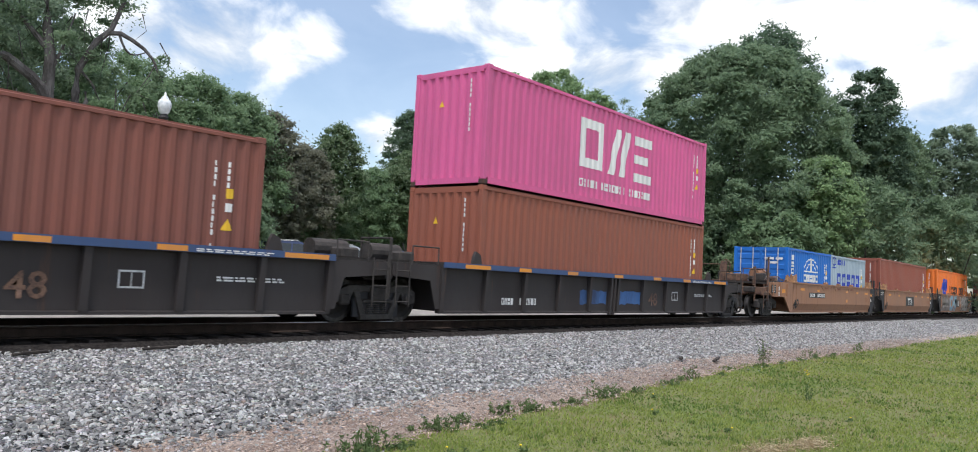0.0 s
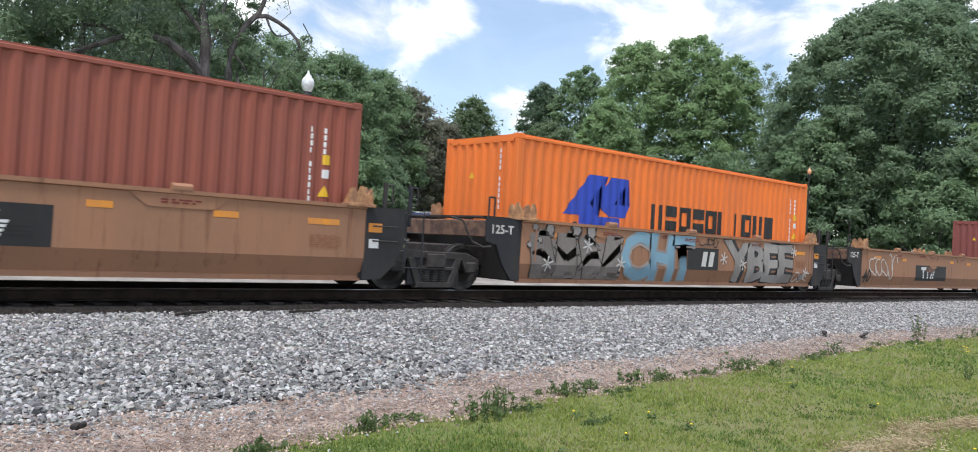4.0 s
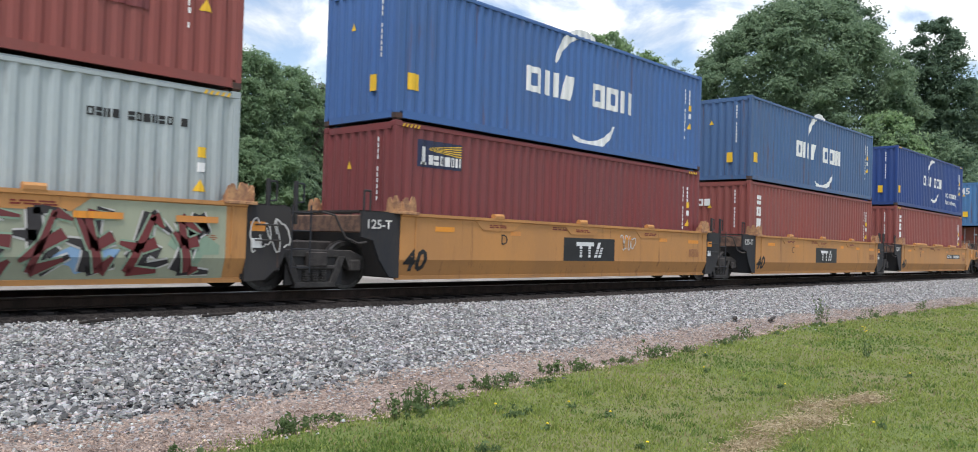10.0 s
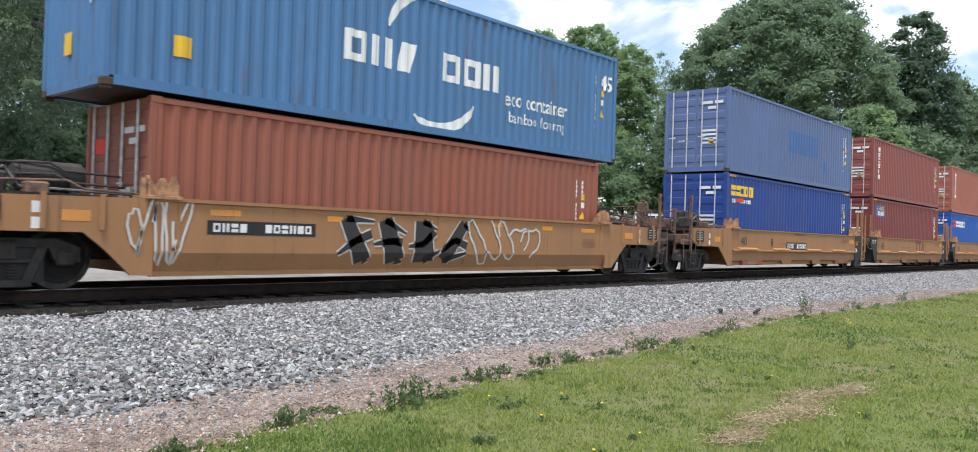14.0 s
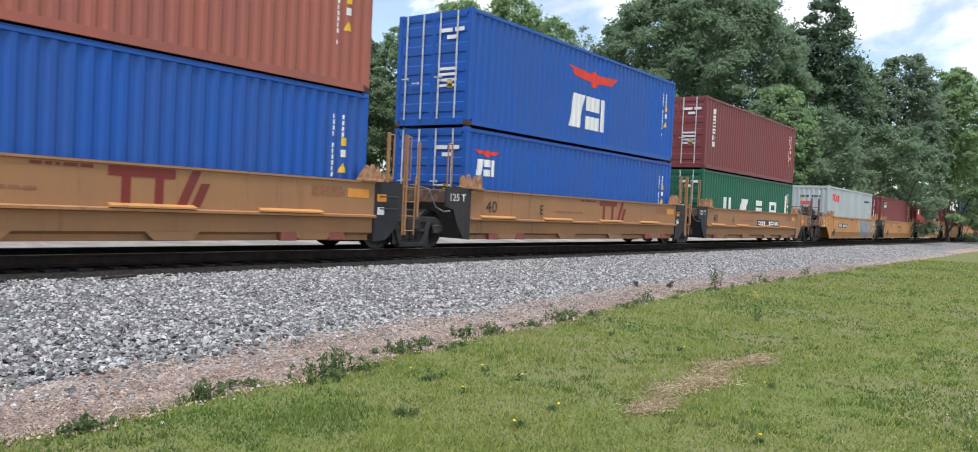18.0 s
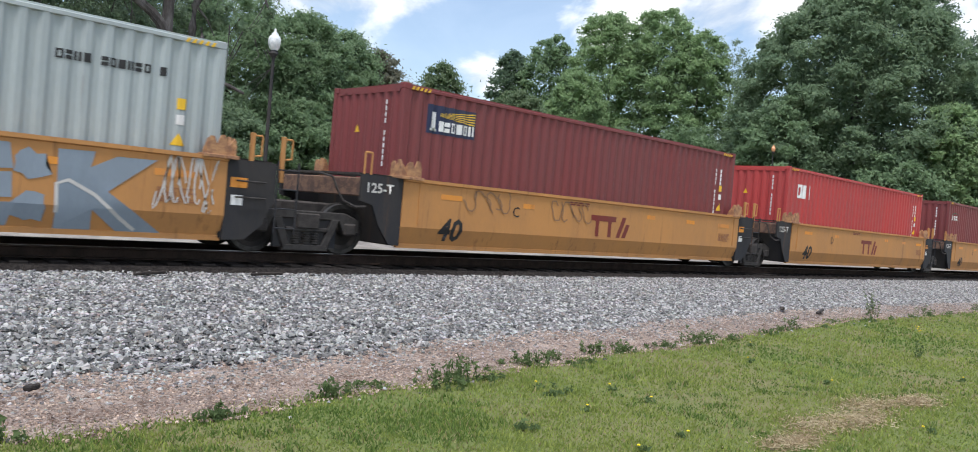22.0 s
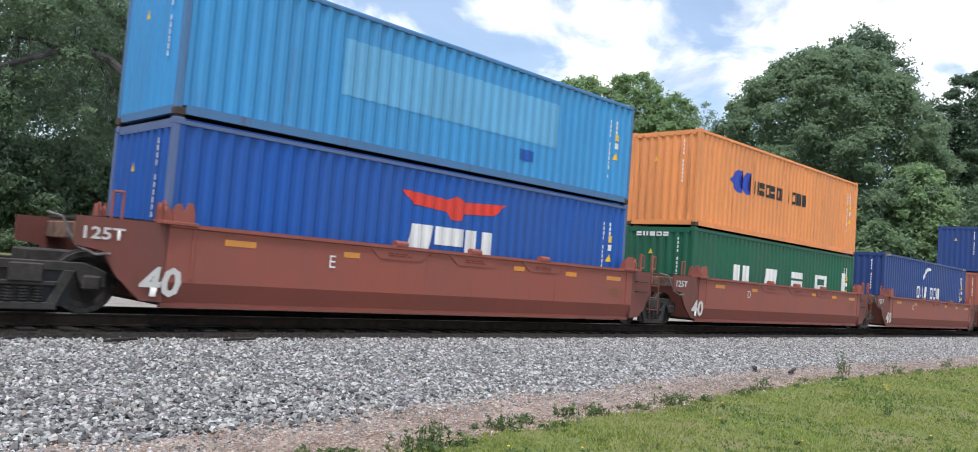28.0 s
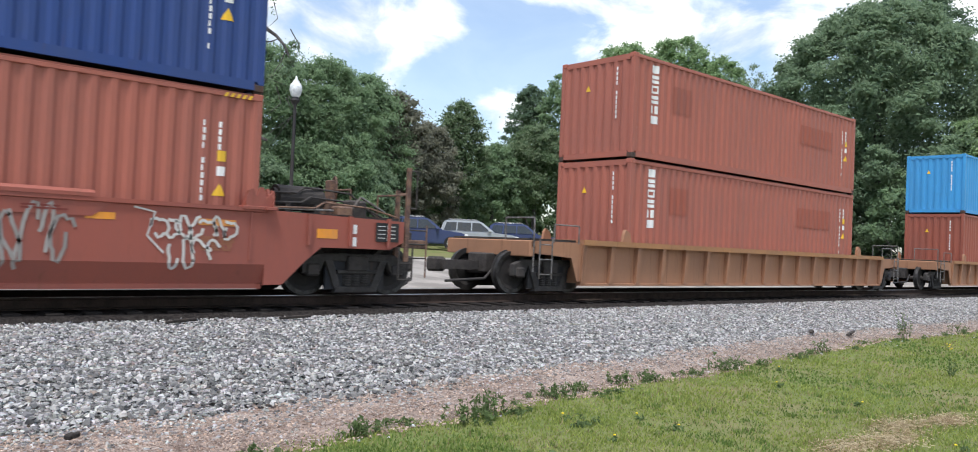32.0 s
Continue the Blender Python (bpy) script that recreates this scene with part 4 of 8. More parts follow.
    for k in range(3):
        part("rung", pipe([(s * 8.95, -1.45, 1.22 + 0.26 * k), (s * 9.40, -1.45, 1.22 + 0.26 * k)], 0.014), GRIME, u)
    part("ladder_rail", pipe([(s * 9.40, -1.45, 0.86), (s * 9.40, -1.45, 1.85)], 0.016), RUSTY, u)
    for k, (yy, zz) in enumerate(((-1.25, 0.06), (-0.75, 0.16), (-0.55, 0.34))):
        part("brake_pipe", pipe([(s * 6.25, yy, top + zz), (s * 7.1, yy - 0.05, top + zz + 0.03), (s * 7.3, yy, top + zz + 0.14), (s * 8.3, yy + 0.1, top + zz + 0.10), (s * 8.85, yy, top + 0.02)], 0.018), GRIME if k else RUSTY, u)
    part("valve_box", boxes((*X(7.55, 7.85), -1.32, -1.05, top - 0.04, top + 0.16), bevel=0.03), RUSTY, u)
    for yy in (-1.46, 1.46):
        e = part("container_guide", shared(("container_guide",), ear), WAGON_RED if mat is WAGON_RED else GUIDE, u)
        e.matrix_basis = pose(s * 5.92, yy, top + 0.02, 0, 0, 0 if yy < 0 else 180)
        e = part("container_guide", shared(("container_guide",), ear), WAGON_RED if mat is WAGON_RED else GUIDE, u)
        e.matrix_basis = pose(s * 6.18, yy * 0.92, top + 0.02, 0, 0, 90 * s)


def mark(u, name, bm, mat, x, z, y=-1.49, lift=0.006, label=""):
    p = part(name, bm, mat, u, label)
    p.matrix_basis = pose(x, y - lift, z)
    return p


def plate(u, name, x0, x1, z0, z1, mat, y=-1.49, lift=0.004, label=""):
    return mark(u, name, bars([(0, x1 - x0, 0, z1 - z0)]), mat, x0, z0, y, lift, label)


def number_board(u, x, z, w=1.75, h=0.20, y=-1.49, board=True, ink=None):
    """Dark board with unreadable white characters as bars."""
    if board:
        plate(u, "number_board", x, x + w, z, z + h, LETTER_BLACK, y, 0.004, "dark number board")
    bm = blocks("rvhb  brhvbr", 0, 0, h * 0.62, w * 0.92)
    mark(u, "number_column", bm, ink or WHITE, x + w * 0.05, z + h * 0.19, y, 0.009)


def small_print(u, x, z, rows, w, h, mat, y=-1.49):
    rs = []
    for k in range(rows):
        q = 0.0
        while q < w - 0.1:
            lw = random.uniform(0.05, 0.22)
            rs.append((q, min(w, q + lw), -k * h * 1.6, -k * h * 1.6 + h))
            q += lw + 0.04
    mark(u, "small_print", bars(rs), mat, x, z, y, 0.007)


def drape(bm, crease=1.10, slope=0.338):
    """Bend flat paint over the wagon side, which leans inwards below its crease."""
    bmesh.ops.bisect_plane(bm, geom=bm.verts[:] + bm.edges[:] + bm.faces[:], plane_co=(0, 0, crease), plane_no=(0, 0, 1))
    for v in bm.verts:
        if v.co.z < crease:
            v.co.y += (crease - v.co.z) * slope
    return bm


def sprayed(u, bm, mat, lift, crease=1.10):
    p = part("spray_paint", drape(bm, crease), mat, u)
    p.matrix_basis = pose(0, -1.49 - lift, 0)


def patch(u, x0, x1, z0, z1, mat, lift=0.006):
    sprayed(u, bars([(x0, x1, z0, z1)]), mat, lift)


def mottle(u, x, z, w, h, mat, seed, lift=0.009):
    """An uneven sprayed cloud."""
    rnd = random.Random(seed)
    pts = [(x + w / 2 * math.cos(a) * q, z + h / 2 * math.sin(a) * q) for a, q in [(2 * math.pi * k / 14, rnd.uniform(0.6, 1.1)) for k in range(14)]]
    sprayed(u, shape(pts), mat, lift)


def spray(u, text, x0, x1, z0, z1, fill, edge, lift=0.010, swell=0.085, shear=0.0, crease=1.10, shine=False):
    """Fat sprayed letters with a dark edge."""
    layers = ((edge, swell, 0.05, lift), (fill, swell * 0.45, 0.0, lift + 0.004)) if edge else ((fill, swell, 0.0, lift),)
    for mat, bold, grow, up in layers:
        bm = lettering(text, z1 - z0 + 2 * grow, x1 - x0 + 2 * grow, spacing=0.92, bold=bold, shear=shear, lift=0.0)
        for v in bm.verts:
            v.co.x += x0 - grow
            v.co.z += z0 - grow
            v.co.x += 0.05 * math.sin(v.co.z * 5.0 + x0) + 0.03 * math.sin(v.co.x * 3.1)
            v.co.z += 0.035 * math.sin(v.co.x * 4.2 + x0)
        sprayed(u, bm, mat, up, crease)
    if shine:
        rnd = random.Random(len(text) + int(x0))
        for k in range(7):
            a, b = rnd.uniform(x0, x1), rnd.uniform(z0 + 0.3, z1 - 0.1)
            mottle(u, a, b, 0.16, 0.07, WHITE, k, lift + 0.008)


def wild(u, x0, x1, z0, z1, count, fill, edge, seed, lift=0.010, fat=0.30, rim=0.07):
    """Interlocking sprayed wedges, hooks and arrows with a rim round each; no letters."""
    rnd = random.Random(seed)
    step, h = (x1 - x0) / count, z1 - z0
    rim_bm, fill_bm = bmesh.new(), bmesh.new()

    def wedge(bm, p, q, a, b):
        d = math.hypot(q[0] - p[0], q[1] - p[1]) or 1.0
        nx, nz = -(q[1] - p[1]) / d, (q[0] - p[0]) / d
        pts = [(p[0] + nx * a, p[1] + nz * a), (p[0] - nx * a, p[1] - nz * a), (q[0] - nx * b, q[1] - nz * b), (q[0] + nx * b, q[1] + nz * b)]
        bm.faces.new([bm.verts.new((min(max(x, x0), x1), 0, min(max(z, z0), z1))) for x, z in pts])

    for k in range(count):
        cx, lean = x0 + (k + 0.5) * step, rnd.uniform(-0.25, 0.35) * step
        w = fat * step * rnd.uniform(0.45, 0.7)
        lo, hi, mid = (cx - lean, z0 + 0.06 * h), (cx + lean, z1 - 0.06 * h), (cx, z0 + h * rnd.uniform(0.4, 0.6))
        for p, q, a, b in ((lo, hi, w, w * 0.75), (hi, (cx + step * rnd.uniform(0.35, 0.6), z1 - h * rnd.uniform(0.08, 0.35)), 0.09 * h, 0.02 * h), (lo, (cx + step * rnd.uniform(0.35, 0.6), z0 + h * rnd.uniform(0.05, 0.3)), 0.10 * h, 0.03 * h),
                           (mid, (cx - step * rnd.uniform(0.25, 0.5), z0 + h * rnd.uniform(0.1, 0.9)), 0.08 * h, 0.03 * h), (mid, (cx + step * rnd.uniform(0.3, 0.5), z0 + h * rnd.uniform(0.3, 0.8)), 0.07 * h, 0.09 * h)):
            wedge(rim_bm, p, q, a + rim, b + rim)
            wedge(fill_bm, p, q, a, b)
    sprayed(u, rim_bm, edge, lift)
    sprayed(u, fill_bm, fill, lift + 0.004)


def stroke(u, pts, mat, wide, crease=1.10, lift=0.014):
    """One sprayed line through points."""
    bm = bmesh.new()
    prev = None
    for k, (x, z) in enumerate(pts):
        ax, az = pts[max(0, k - 1)]
        bx_, bz_ = pts[min(len(pts) - 1, k + 1)]
        d = math.hypot(bx_ - ax, bz_ - az) or 1.0
        nx, nz = -(bz_ - az) / d * wide / 2, (bx_ - ax) / d * wide / 2
        q = [bm.verts.new((x + nx, 0, z + nz)), bm.verts.new((x - nx, 0, z - nz))]
        if prev:
            bm.faces.new((prev[0], prev[1], q[1], q[0]))
        prev = q
    sprayed(u, bm, mat, lift, crease)


def scrawl(u, x0, x1, z0, z1, mat, count, seed, wide=0.03, crease=1.10):
    """A row of looping hand-drawn strokes that cannot be read."""
    rnd = random.Random(seed)
    step = (x1 - x0) / count
    for k in range(count):
        cx, cz = x0 + (k + 0.5) * step, (z0 + z1) / 2
        a0, turns, lean = rnd.uniform(0, 6.28), rnd.choice((-1, 1)) * rnd.uniform(3.0, 6.5), rnd.uniform(-0.3, 0.3)
        pts = []
        for q in range(12):
            a = a0 + turns * q / 11
            r = 1.0 - 0.35 * math.sin(2.3 * a + seed)
            dz = (z1 - z0) / 2 * r * math.sin(a)
            pts.append((cx + step * 0.52 * r * math.cos(a) + dz * lean + step * 0.25 * (q / 11 - 0.5), cz + dz))
        stroke(u, pts, mat, wide, crease)


def stem_emblem(h):
    """Plain painted shapes: a long bar on two stems beside two slanted bars."""
    k = h * 0.26
    return joined(bars([(0.0, 1.9 * h, h - k, h), (0.36 * h, 0.36 * h + k, 0, h - k), (1.30 * h, 1.30 * h + k, 0, h - k)]),
                  shape([(1.95 * h, 0), (2.25 * h, 0), (2.70 * h, h), (2.40 * h, h)]), shape([(2.40 * h, 0), (2.70 * h, 0), (3.00 * h, 0.66 * h), (2.70 * h, 0.66 * h)]))


def unit_a(xc, mat, name_label, left="art", right="art", letter="", forty_x=-6.02, ttx=None, board=None, dark=None, top=2.02, base=0.70, covers="small", forty=True, forty_mat=None, reach=9.89, rail_mat=None, post_mat=None, board_w=2.3, tags=()):
    """A smooth-sided well unit with a sloped lower panel."""
    u = thing("well_wagon", pose(xc, TRACK_Y, 0), name_label, "railway wagon", "wagons of the train")
    TRAIN.append((u, xc, 0))
    dark = dark or BLACK
    prof = [(y, z * (top - base) / 1.32) for y, z in SIDE_A]
    side_walls(u, prof, -6.12, 6.12, base, mat)
    part("floor_frame", boxes(*[(x - 0.15, x + 0.15, -1.34, 1.34, base + 0.02, base + 0.14) for x in (-5.9, -3.0, 0.0, 3.0, 5.9)]), GRIME, u)
    for s in (-1, 1):
        for x in (-5.72, 5.86):
            st = part("seam_strip", shared(("seam_strip", top, base), lambda: boxes((-0.02, 0.02, -0.012, 0.012, base + 0.45, top - 0.05))), mat, u)
            st.matrix_basis = pose(x, s * 1.495, 0)
    for s, kind in ((-1, left), (1, right)):
        if kind == "art":
            end_art(u, s, mat, dark, top - 0.02, label_text=("125-T" if dark is BLACK else "125T") if s < 0 else "", rail_mat=rail_mat, ext=1.0 if dark is BLACK else 1.42, post_mat=post_mat or (dark if dark is BLACK else None))
        else:
            end_own(u, s, mat, top - 0.02, reach=reach)
    spots = {"small": ((-3.3, 0.3), (-0.2, 0.3), (2.9, 0.3)), "long": ((-3.1, 2.0), (0.1, 1.5), (2.9, 1.2)), "left": ((-1.6, 0.3), (0.4, 0.3), (2.6, 0.3)), "none": ()}[covers]
    for x, w in spots:
        for s in (-1, 1):
            p = part("cover_plate", trapezoid(max(1.5, w + 0.5), 0.20), mat, u)
            p.matrix_basis = pose(x, s * 1.491, top - 0.07, 0, 0, 0 if s < 0 else 180)
            p = part("edge_cover", cover(w), mat, u)
            p.matrix_basis = pose(x, s * 1.46, top, 0, 0, 0 if s < 0 else 180)
        small_print(u, x - 0.3, top - 0.17, 2, 0.6, 0.025, LETTER_MAROON, -1.503)
    ink = forty_mat or LETTER_BLACK
    if forty:
        mark(u, "lettering", drape(move(lettering("40", 0.46, 0.62, shear=0.15, bold=0.03, lift=0.0), 0, base + 0.16), base + 0.40) if forty_x > -6.1 else move(lettering("40", 0.46, 0.64, shear=0.1, bold=0.03, lift=0.0), 0, base + 0.16), ink, forty_x, 0.0, -1.49 if forty_x > -6.1 else -1.493, 0.006, "large painted unit number")
    if letter:
        mark(u, "lettering", lettering(letter, 0.22), LETTER_BLACK if ink is not CHALK else WHITE, -3.2, 1.45)
    for x, w in ((-5.2, 0.55), (-2.9, 0.35), (1.6, 0.35), (3.4, 0.4), (5.0, 0.6)):
        plate(u, "reflector", x, x + w, 1.66 + 0.02 * math.sin(x), 1.76 + 0.02 * math.sin(x), MARK_ORANGE)
    small_print(u, 5.05, 1.45, 7, 0.60, 0.020, FADED_PRINT)
    small_print(u, -1.4, 1.88, 2, 0.7, 0.03, LETTER_MAROON)
    if ttx in ("board", "wide"):
        x0, z0 = (-1.72, 0.98) if ttx == "wide" else (-0.95, 1.10)
        x1 = 1.20
        mark(u, "logo_board", drape(bars([(x0, x1, z0, z0 + 0.57)])), LETTER_BLACK, 0, 0, lift=0.004, label="black logo board")
        mark(u, "logo", drape(move(stem_emblem(0.38 if ttx == "board" else 0.42), x0 + (0.5 if ttx == "wide" else 0.5), z0 + 0.09)), WHITE, 0, 0, lift=0.010)
        mark(u, "logo_stripes", drape(move(bars([(0, x1 - x0 - 0.5, 0, 0.02), (0, x1 - x0 - 0.5, 0.06, 0.08), (0, x1 - x0 - 0.5, 0.12, 0.14)]), x0 + 0.25, z0 + 0.16)), LETTER_BLACK, 0, 0, lift=0.013)
    elif ttx == "plain":
        mark(u, "logo", drape(move(stem_emblem(0.50), 0, 1.16)), LETTER_MAROON, -0.6, 0)
    if board is not None:
        number_board(u, board, 1.37, board_w, 0.23) if dark is BLACK else number_board(u, board, 1.30, 2.35, 0.30, board=False)
    return u


def unit_b(xc, mat, name_label, left="art", right="art", letter="", ttx=False, board=None, top=1.98, base=0.74, reach=9.89):
    """A well unit with a mid-height ledge, lower beam and tall end posts."""
    u = thing("well_wagon", pose(xc, TRACK_Y, 0), name_label, "railway wagon", "wagons of the train")
    TRAIN.append((u, xc, 0))
    side_walls(u, SIDE_B, -6.12, 6.12, base, mat)
    part("floor_frame", boxes(*[(x - 0.15, x + 0.15, -1.34, 1.34, base + 0.02, base + 0.14) for x in (-5.9, -3.0, 0.0, 3.0, 5.9)]), GRIME, u)
    for x in (-5.0, -2.1, 1.1, 3.9):
        for s in (-1, 1):
            p = part("ledge_cover", shared(("ledge_cover",), lambda: prism([(-0.10, 0.0), (-0.10, 0.03), (0.0, 0.07), (0.0, 0.0)], -0.75, 0.75)), WAGON_YELLOW, u)
            p.matrix_basis = pose(x, s * 1.475, base + 0.535, 0, 0, 0 if s < 0 else 180)
    for x in (-5.1, -3.9, 3.9, 5.1):
        for s in (-1, 1):
            p = part("jacking_pad", shared(("jacking_pad",), lambda: boxes((-0.2, 0.2, -0.05, 0.05, 0.0, 0.16), bevel=0.015)), WAGON_RED, u)
            p.matrix_basis = pose(x, s * 1.42, base + 0.0)
    for x in (-4.5, -1.5, 1.5, 4.5):
        part("lower_brace", prism([(x - 0.5, base + 0.16), (x + 0.5, base + 0.16), (x + 0.35, base + 0.02), (x - 0.35, base + 0.02)], -1.46, -1.38, "y"), mat, u)
    for s, kind in ((-1, left), (1, right)):
        if kind == "art":
            end_art(u, s, mat, BLACK, top, tall=0.62, label_text="125 T" if s < 0 else "", rail_mat=mat)
            if s > 0:
                for k, xx in enumerate((7.05, 7.45)):
                    part("grab_post", boxes((xx, xx + 0.05, -1.50, -1.45, 0.85 + 0.4 * k, 3.05 - 0.12 * k)), mat, u)
        else:
            end_own(u, s, mat, top, reach=reach, posts=0.0)
    if letter:
        mark(u, "lettering", lettering(letter, 0.26), LETTER_BLACK, -3.0 if letter != "A" else -3.3, 1.42, -1.47)
    mark(u, "lettering", lettering("40", 0.30, 0.46), LETTER_BLACK, -5.5, 1.42, -1.47, label="painted unit number")
    if ttx:
        mark(u, "logo", stem_emblem(0.60), LETTER_MAROON, 0.35, 1.32, -1.47, label="large maroon painted logo")
    if board is not None:
        number_board(u, board, 1.30, 3.3 if right == "own" else 2.0, 0.28, -1.47)
    small_print(u, -2.2, 1.50, 1, 1.6, 0.045, FADED_PRINT, -1.47)
    small_print(u, 4.4, 1.80, 6, 0.9, 0.022, FADED_PRINT, -1.47)
    small_print(u, -0.8, 1.86, 1, 1.0, 0.05, LETTER_MAROON, -1.47)
    plate(u, "reflector", 5.35, 5.95, 1.62, 1.80, MARK_ORANGE, -1.47)
    return u


def unit_d(xc, mat, sill_mat, name_label, left, right, half=7.6, top=1.83, base=0.70, ribs=10, marks48=True, low_top=None, reach=10.6):
    """A well wagon with ribbed plate sides under a heavy top sill."""
    u = thing("well_wagon", pose(xc, TRACK_Y, 0), name_label, "railway wagon", "wagons of the train")
    TRAIN.append((u, xc, 0))
    prof = [(y, z * (top - base) / 1.15) for y, z in SIDE_D]
    side_walls(u, prof, -half, half, base, mat)
    for s in (-1, 1):
        part("top_sill", boxes((-half, half, s * 1.505 - 0.012, s * 1.505 + 0.012, top - 0.12, top + 0.004)), sill_mat, u, "scuffed top sill")
        for k in range(ribs + 1):
            x = -half + 0.06 + (2 * half - 0.12) * k / ribs
            p = part("rib", shared(("rib", top, base), lambda: prism([(-1.36, base + 0.05), (-1.44, base + 0.05), (-1.49, top - 0.12), (-1.36, top - 0.12)], -0.06, 0.06)), mat, u)
            p.matrix_basis = pose(x, 0, 0, 0, 0, 0 if s < 0 else 180)
    part("floor_frame", boxes(*[(x - 0.2, x + 0.2, -1.34, 1.34, base + 0.02, base + 0.2) for x in (-6.4, -3.2, 0.0, 3.2, 6.4)]), GRIME, u)
    for s, kind in ((-1, left), (1, right)):
        X = lambda a, b: (min(s * a, s * b), max(s * a, s * b))
        part("bulkhead", boxes((s * (half - 0.05) - 0.05, s * (half - 0.05) + 0.05, -1.35, 1.35, base + 0.05, top)), mat, u)
        part("end_deck", boxes((*X(half, half + 1.55), -1.40, 1.40, top - 0.20, top - 0.08)), mat, u)
        part("end_sill", boxes((*X(half + 1.45, half + 1.62), -1.40, 1.40, top - 0.42, top - 0.07), bevel=0.02), mat, u)
        part("side_step", prism([(s * half, top - 0.08), (s * half, base + 0.1), (s * (half + 0.12), base + 0.1), (s * (half + 0.32), top - 0.42), (s * (half + 1.45), top - 0.34), (s * (half + 1.45), top - 0.08)][::s], -1.42, -1.38, "y"), mat, u)
        part("draft_beam", boxes((*X(half, half + 1.9), -0.30, 0.30, 0.92, 1.36), bevel=0.03), GRIME, u)
        g = part("walkway", grating(1.45, 2.6), GRIME, u)
        g.matrix_basis = pose(half + 0.05 if s > 0 else -half - 1.5, -1.3, top - 0.05)
        part("handrail", pipe([(s * (half + 1.5), -1.40, 1.0), (s * (half + 1.5), -1.40, top + 0.42), (s * (half + 1.5), -0.5, top + 0.42), (s * (half + 1.5), -0.5, top - 0.1)], 0.018), DULL_PIPE if mat is not WAGON_BLACK else GRIME, u)
        part("handrail", pipe([(s * (half + 0.9), -1.42, top - 0.1), (s * (half + 0.9), -1.42, top + 0.30), (s * (half + 0.1), -1.42, top + 0.30), (s * (half + 0.1), -1.42, top - 0.1)], 0.016), DULL_PIPE if mat is not WAGON_BLACK else GRIME, u)
        part("ladder", ladder(0.85, top), DULL_PIPE if mat is not WAGON_BLACK else GRIME, u).matrix_basis = pose(s * (half + 1.2) - 0.19, -1.48, 0)
        if kind == "own":
            part("coupler", joined(boxes((*X(half + 1.8, reach - 0.12), -0.10, 0.10, 0.98, 1.18)), boxes((*X(reach - 0.30, reach + 0.04), -0.20 * s - 0.16, -0.20 * s + 0.16, 0.92, 1.24), bevel=0.05)), GRIME, u)
            part("air_hose", pipe([(s * (half + 1.7), -0.42, 1.08), (s * (half + 2.0), -0.42, 0.80), (s * reach, -0.30, 0.74)], 0.03, 8), BLACK, u)
        else:
            bm = bmesh.new()
            tube(bm, (s * (half + 0.3), -0.3, top + 0.14), (s * (half + 1.2), -0.3, top + 0.14), 0.2, 14)
            part("air_tank", bm, GRIME, u, "dark air reservoir")
            part("valve_body", boxes((*X(half + 0.5, half + 0.95), -1.1, -0.7, top - 0.05, top + 0.18), bevel=0.04), GRIME, u)
        for yy in (-1.44, 1.44):
            e = part("container_guide", shared(("container_guide_small",), lambda: prism([(-0.16, 0.0), (0.16, 0.0), (0.10, 0.22), (-0.06, 0.30), (-0.12, 0.2)], -0.04, 0.04, "y")), mat, u)
            e.matrix_basis = pose(s * 6.32, yy * 0.93, top)
    return u

# ---- the train: containers ----
B0 = 0.93
HC, STD = 2.896, 2.591
LETTER_YELLOW = paint("yellow_lettering", (0.85, 0.55, 0.05), 0.0, 0.6)
GRAFF_GREY = paint("silver_spray_paint", (0.35, 0.325, 0.30), 0.3, 0.5, second=(0.23, 0.205, 0.19))
GRAFF_DULL = paint("dull_silver_spray_paint", (0.27, 0.235, 0.215), 0.3, 0.5, second=(0.17, 0.145, 0.13))
GRAFF_BLUE = paint("pale_blue_spray_paint", (0.22, 0.38, 0.48), 0.1, 0.6)
GRAFF_MINT = paint("mint_spray_paint", (0.27, 0.38, 0.27), 0.1, 0.6)
GRAFF_WINE = paint("wine_spray_paint", (0.17, 0.035, 0.035), 0.1, 0.6)
GRAFF_DARK = paint("dark_spray_paint", (0.035, 0.03, 0.03), 0.0, 0.6)
CHALK = paint("pale_spray_paint", (0.62, 0.60, 0.56), 0.1, 0.6)
GRAFF_FAINT = paint("faded_brown_spray_paint", (0.30, 0.17, 0.09), 0.0, 0.7)
GRAFF_STEEL = paint("grey_blue_spray_paint", (0.27, 0.325, 0.38), 0.1, 0.65)
GRAFF_OLIVE = paint("pale_olive_spray_paint", (0.36, 0.38, 0.27), 0.1, 0.65)
GRAFF_SKY = paint("sky_blue_spray_paint", (0.25, 0.40, 0.58), 0.0, 0.65)
PATCH_BLUE = paint("repainted_blue_patch", (0.13, 0.40, 0.66), 0.05)


def carrier_marks(x0, z0, x1, h, pattern="rvt rrv", k=1.0):
    """A row of white blocks between two crescents."""
    w = x1 - x0
    return joined(blocks(pattern, x0, z0, h, w, 0.18), arc_band(x0 + w * 0.50, z0 + h * 0.9, w * 0.27 * k, w * 0.055, 165, 70, squash=1.0),
                  arc_band(x0 + w * 0.55, z0 + h * 0.05, w * 0.27 * k, w * 0.055, 235, 335, squash=0.85))


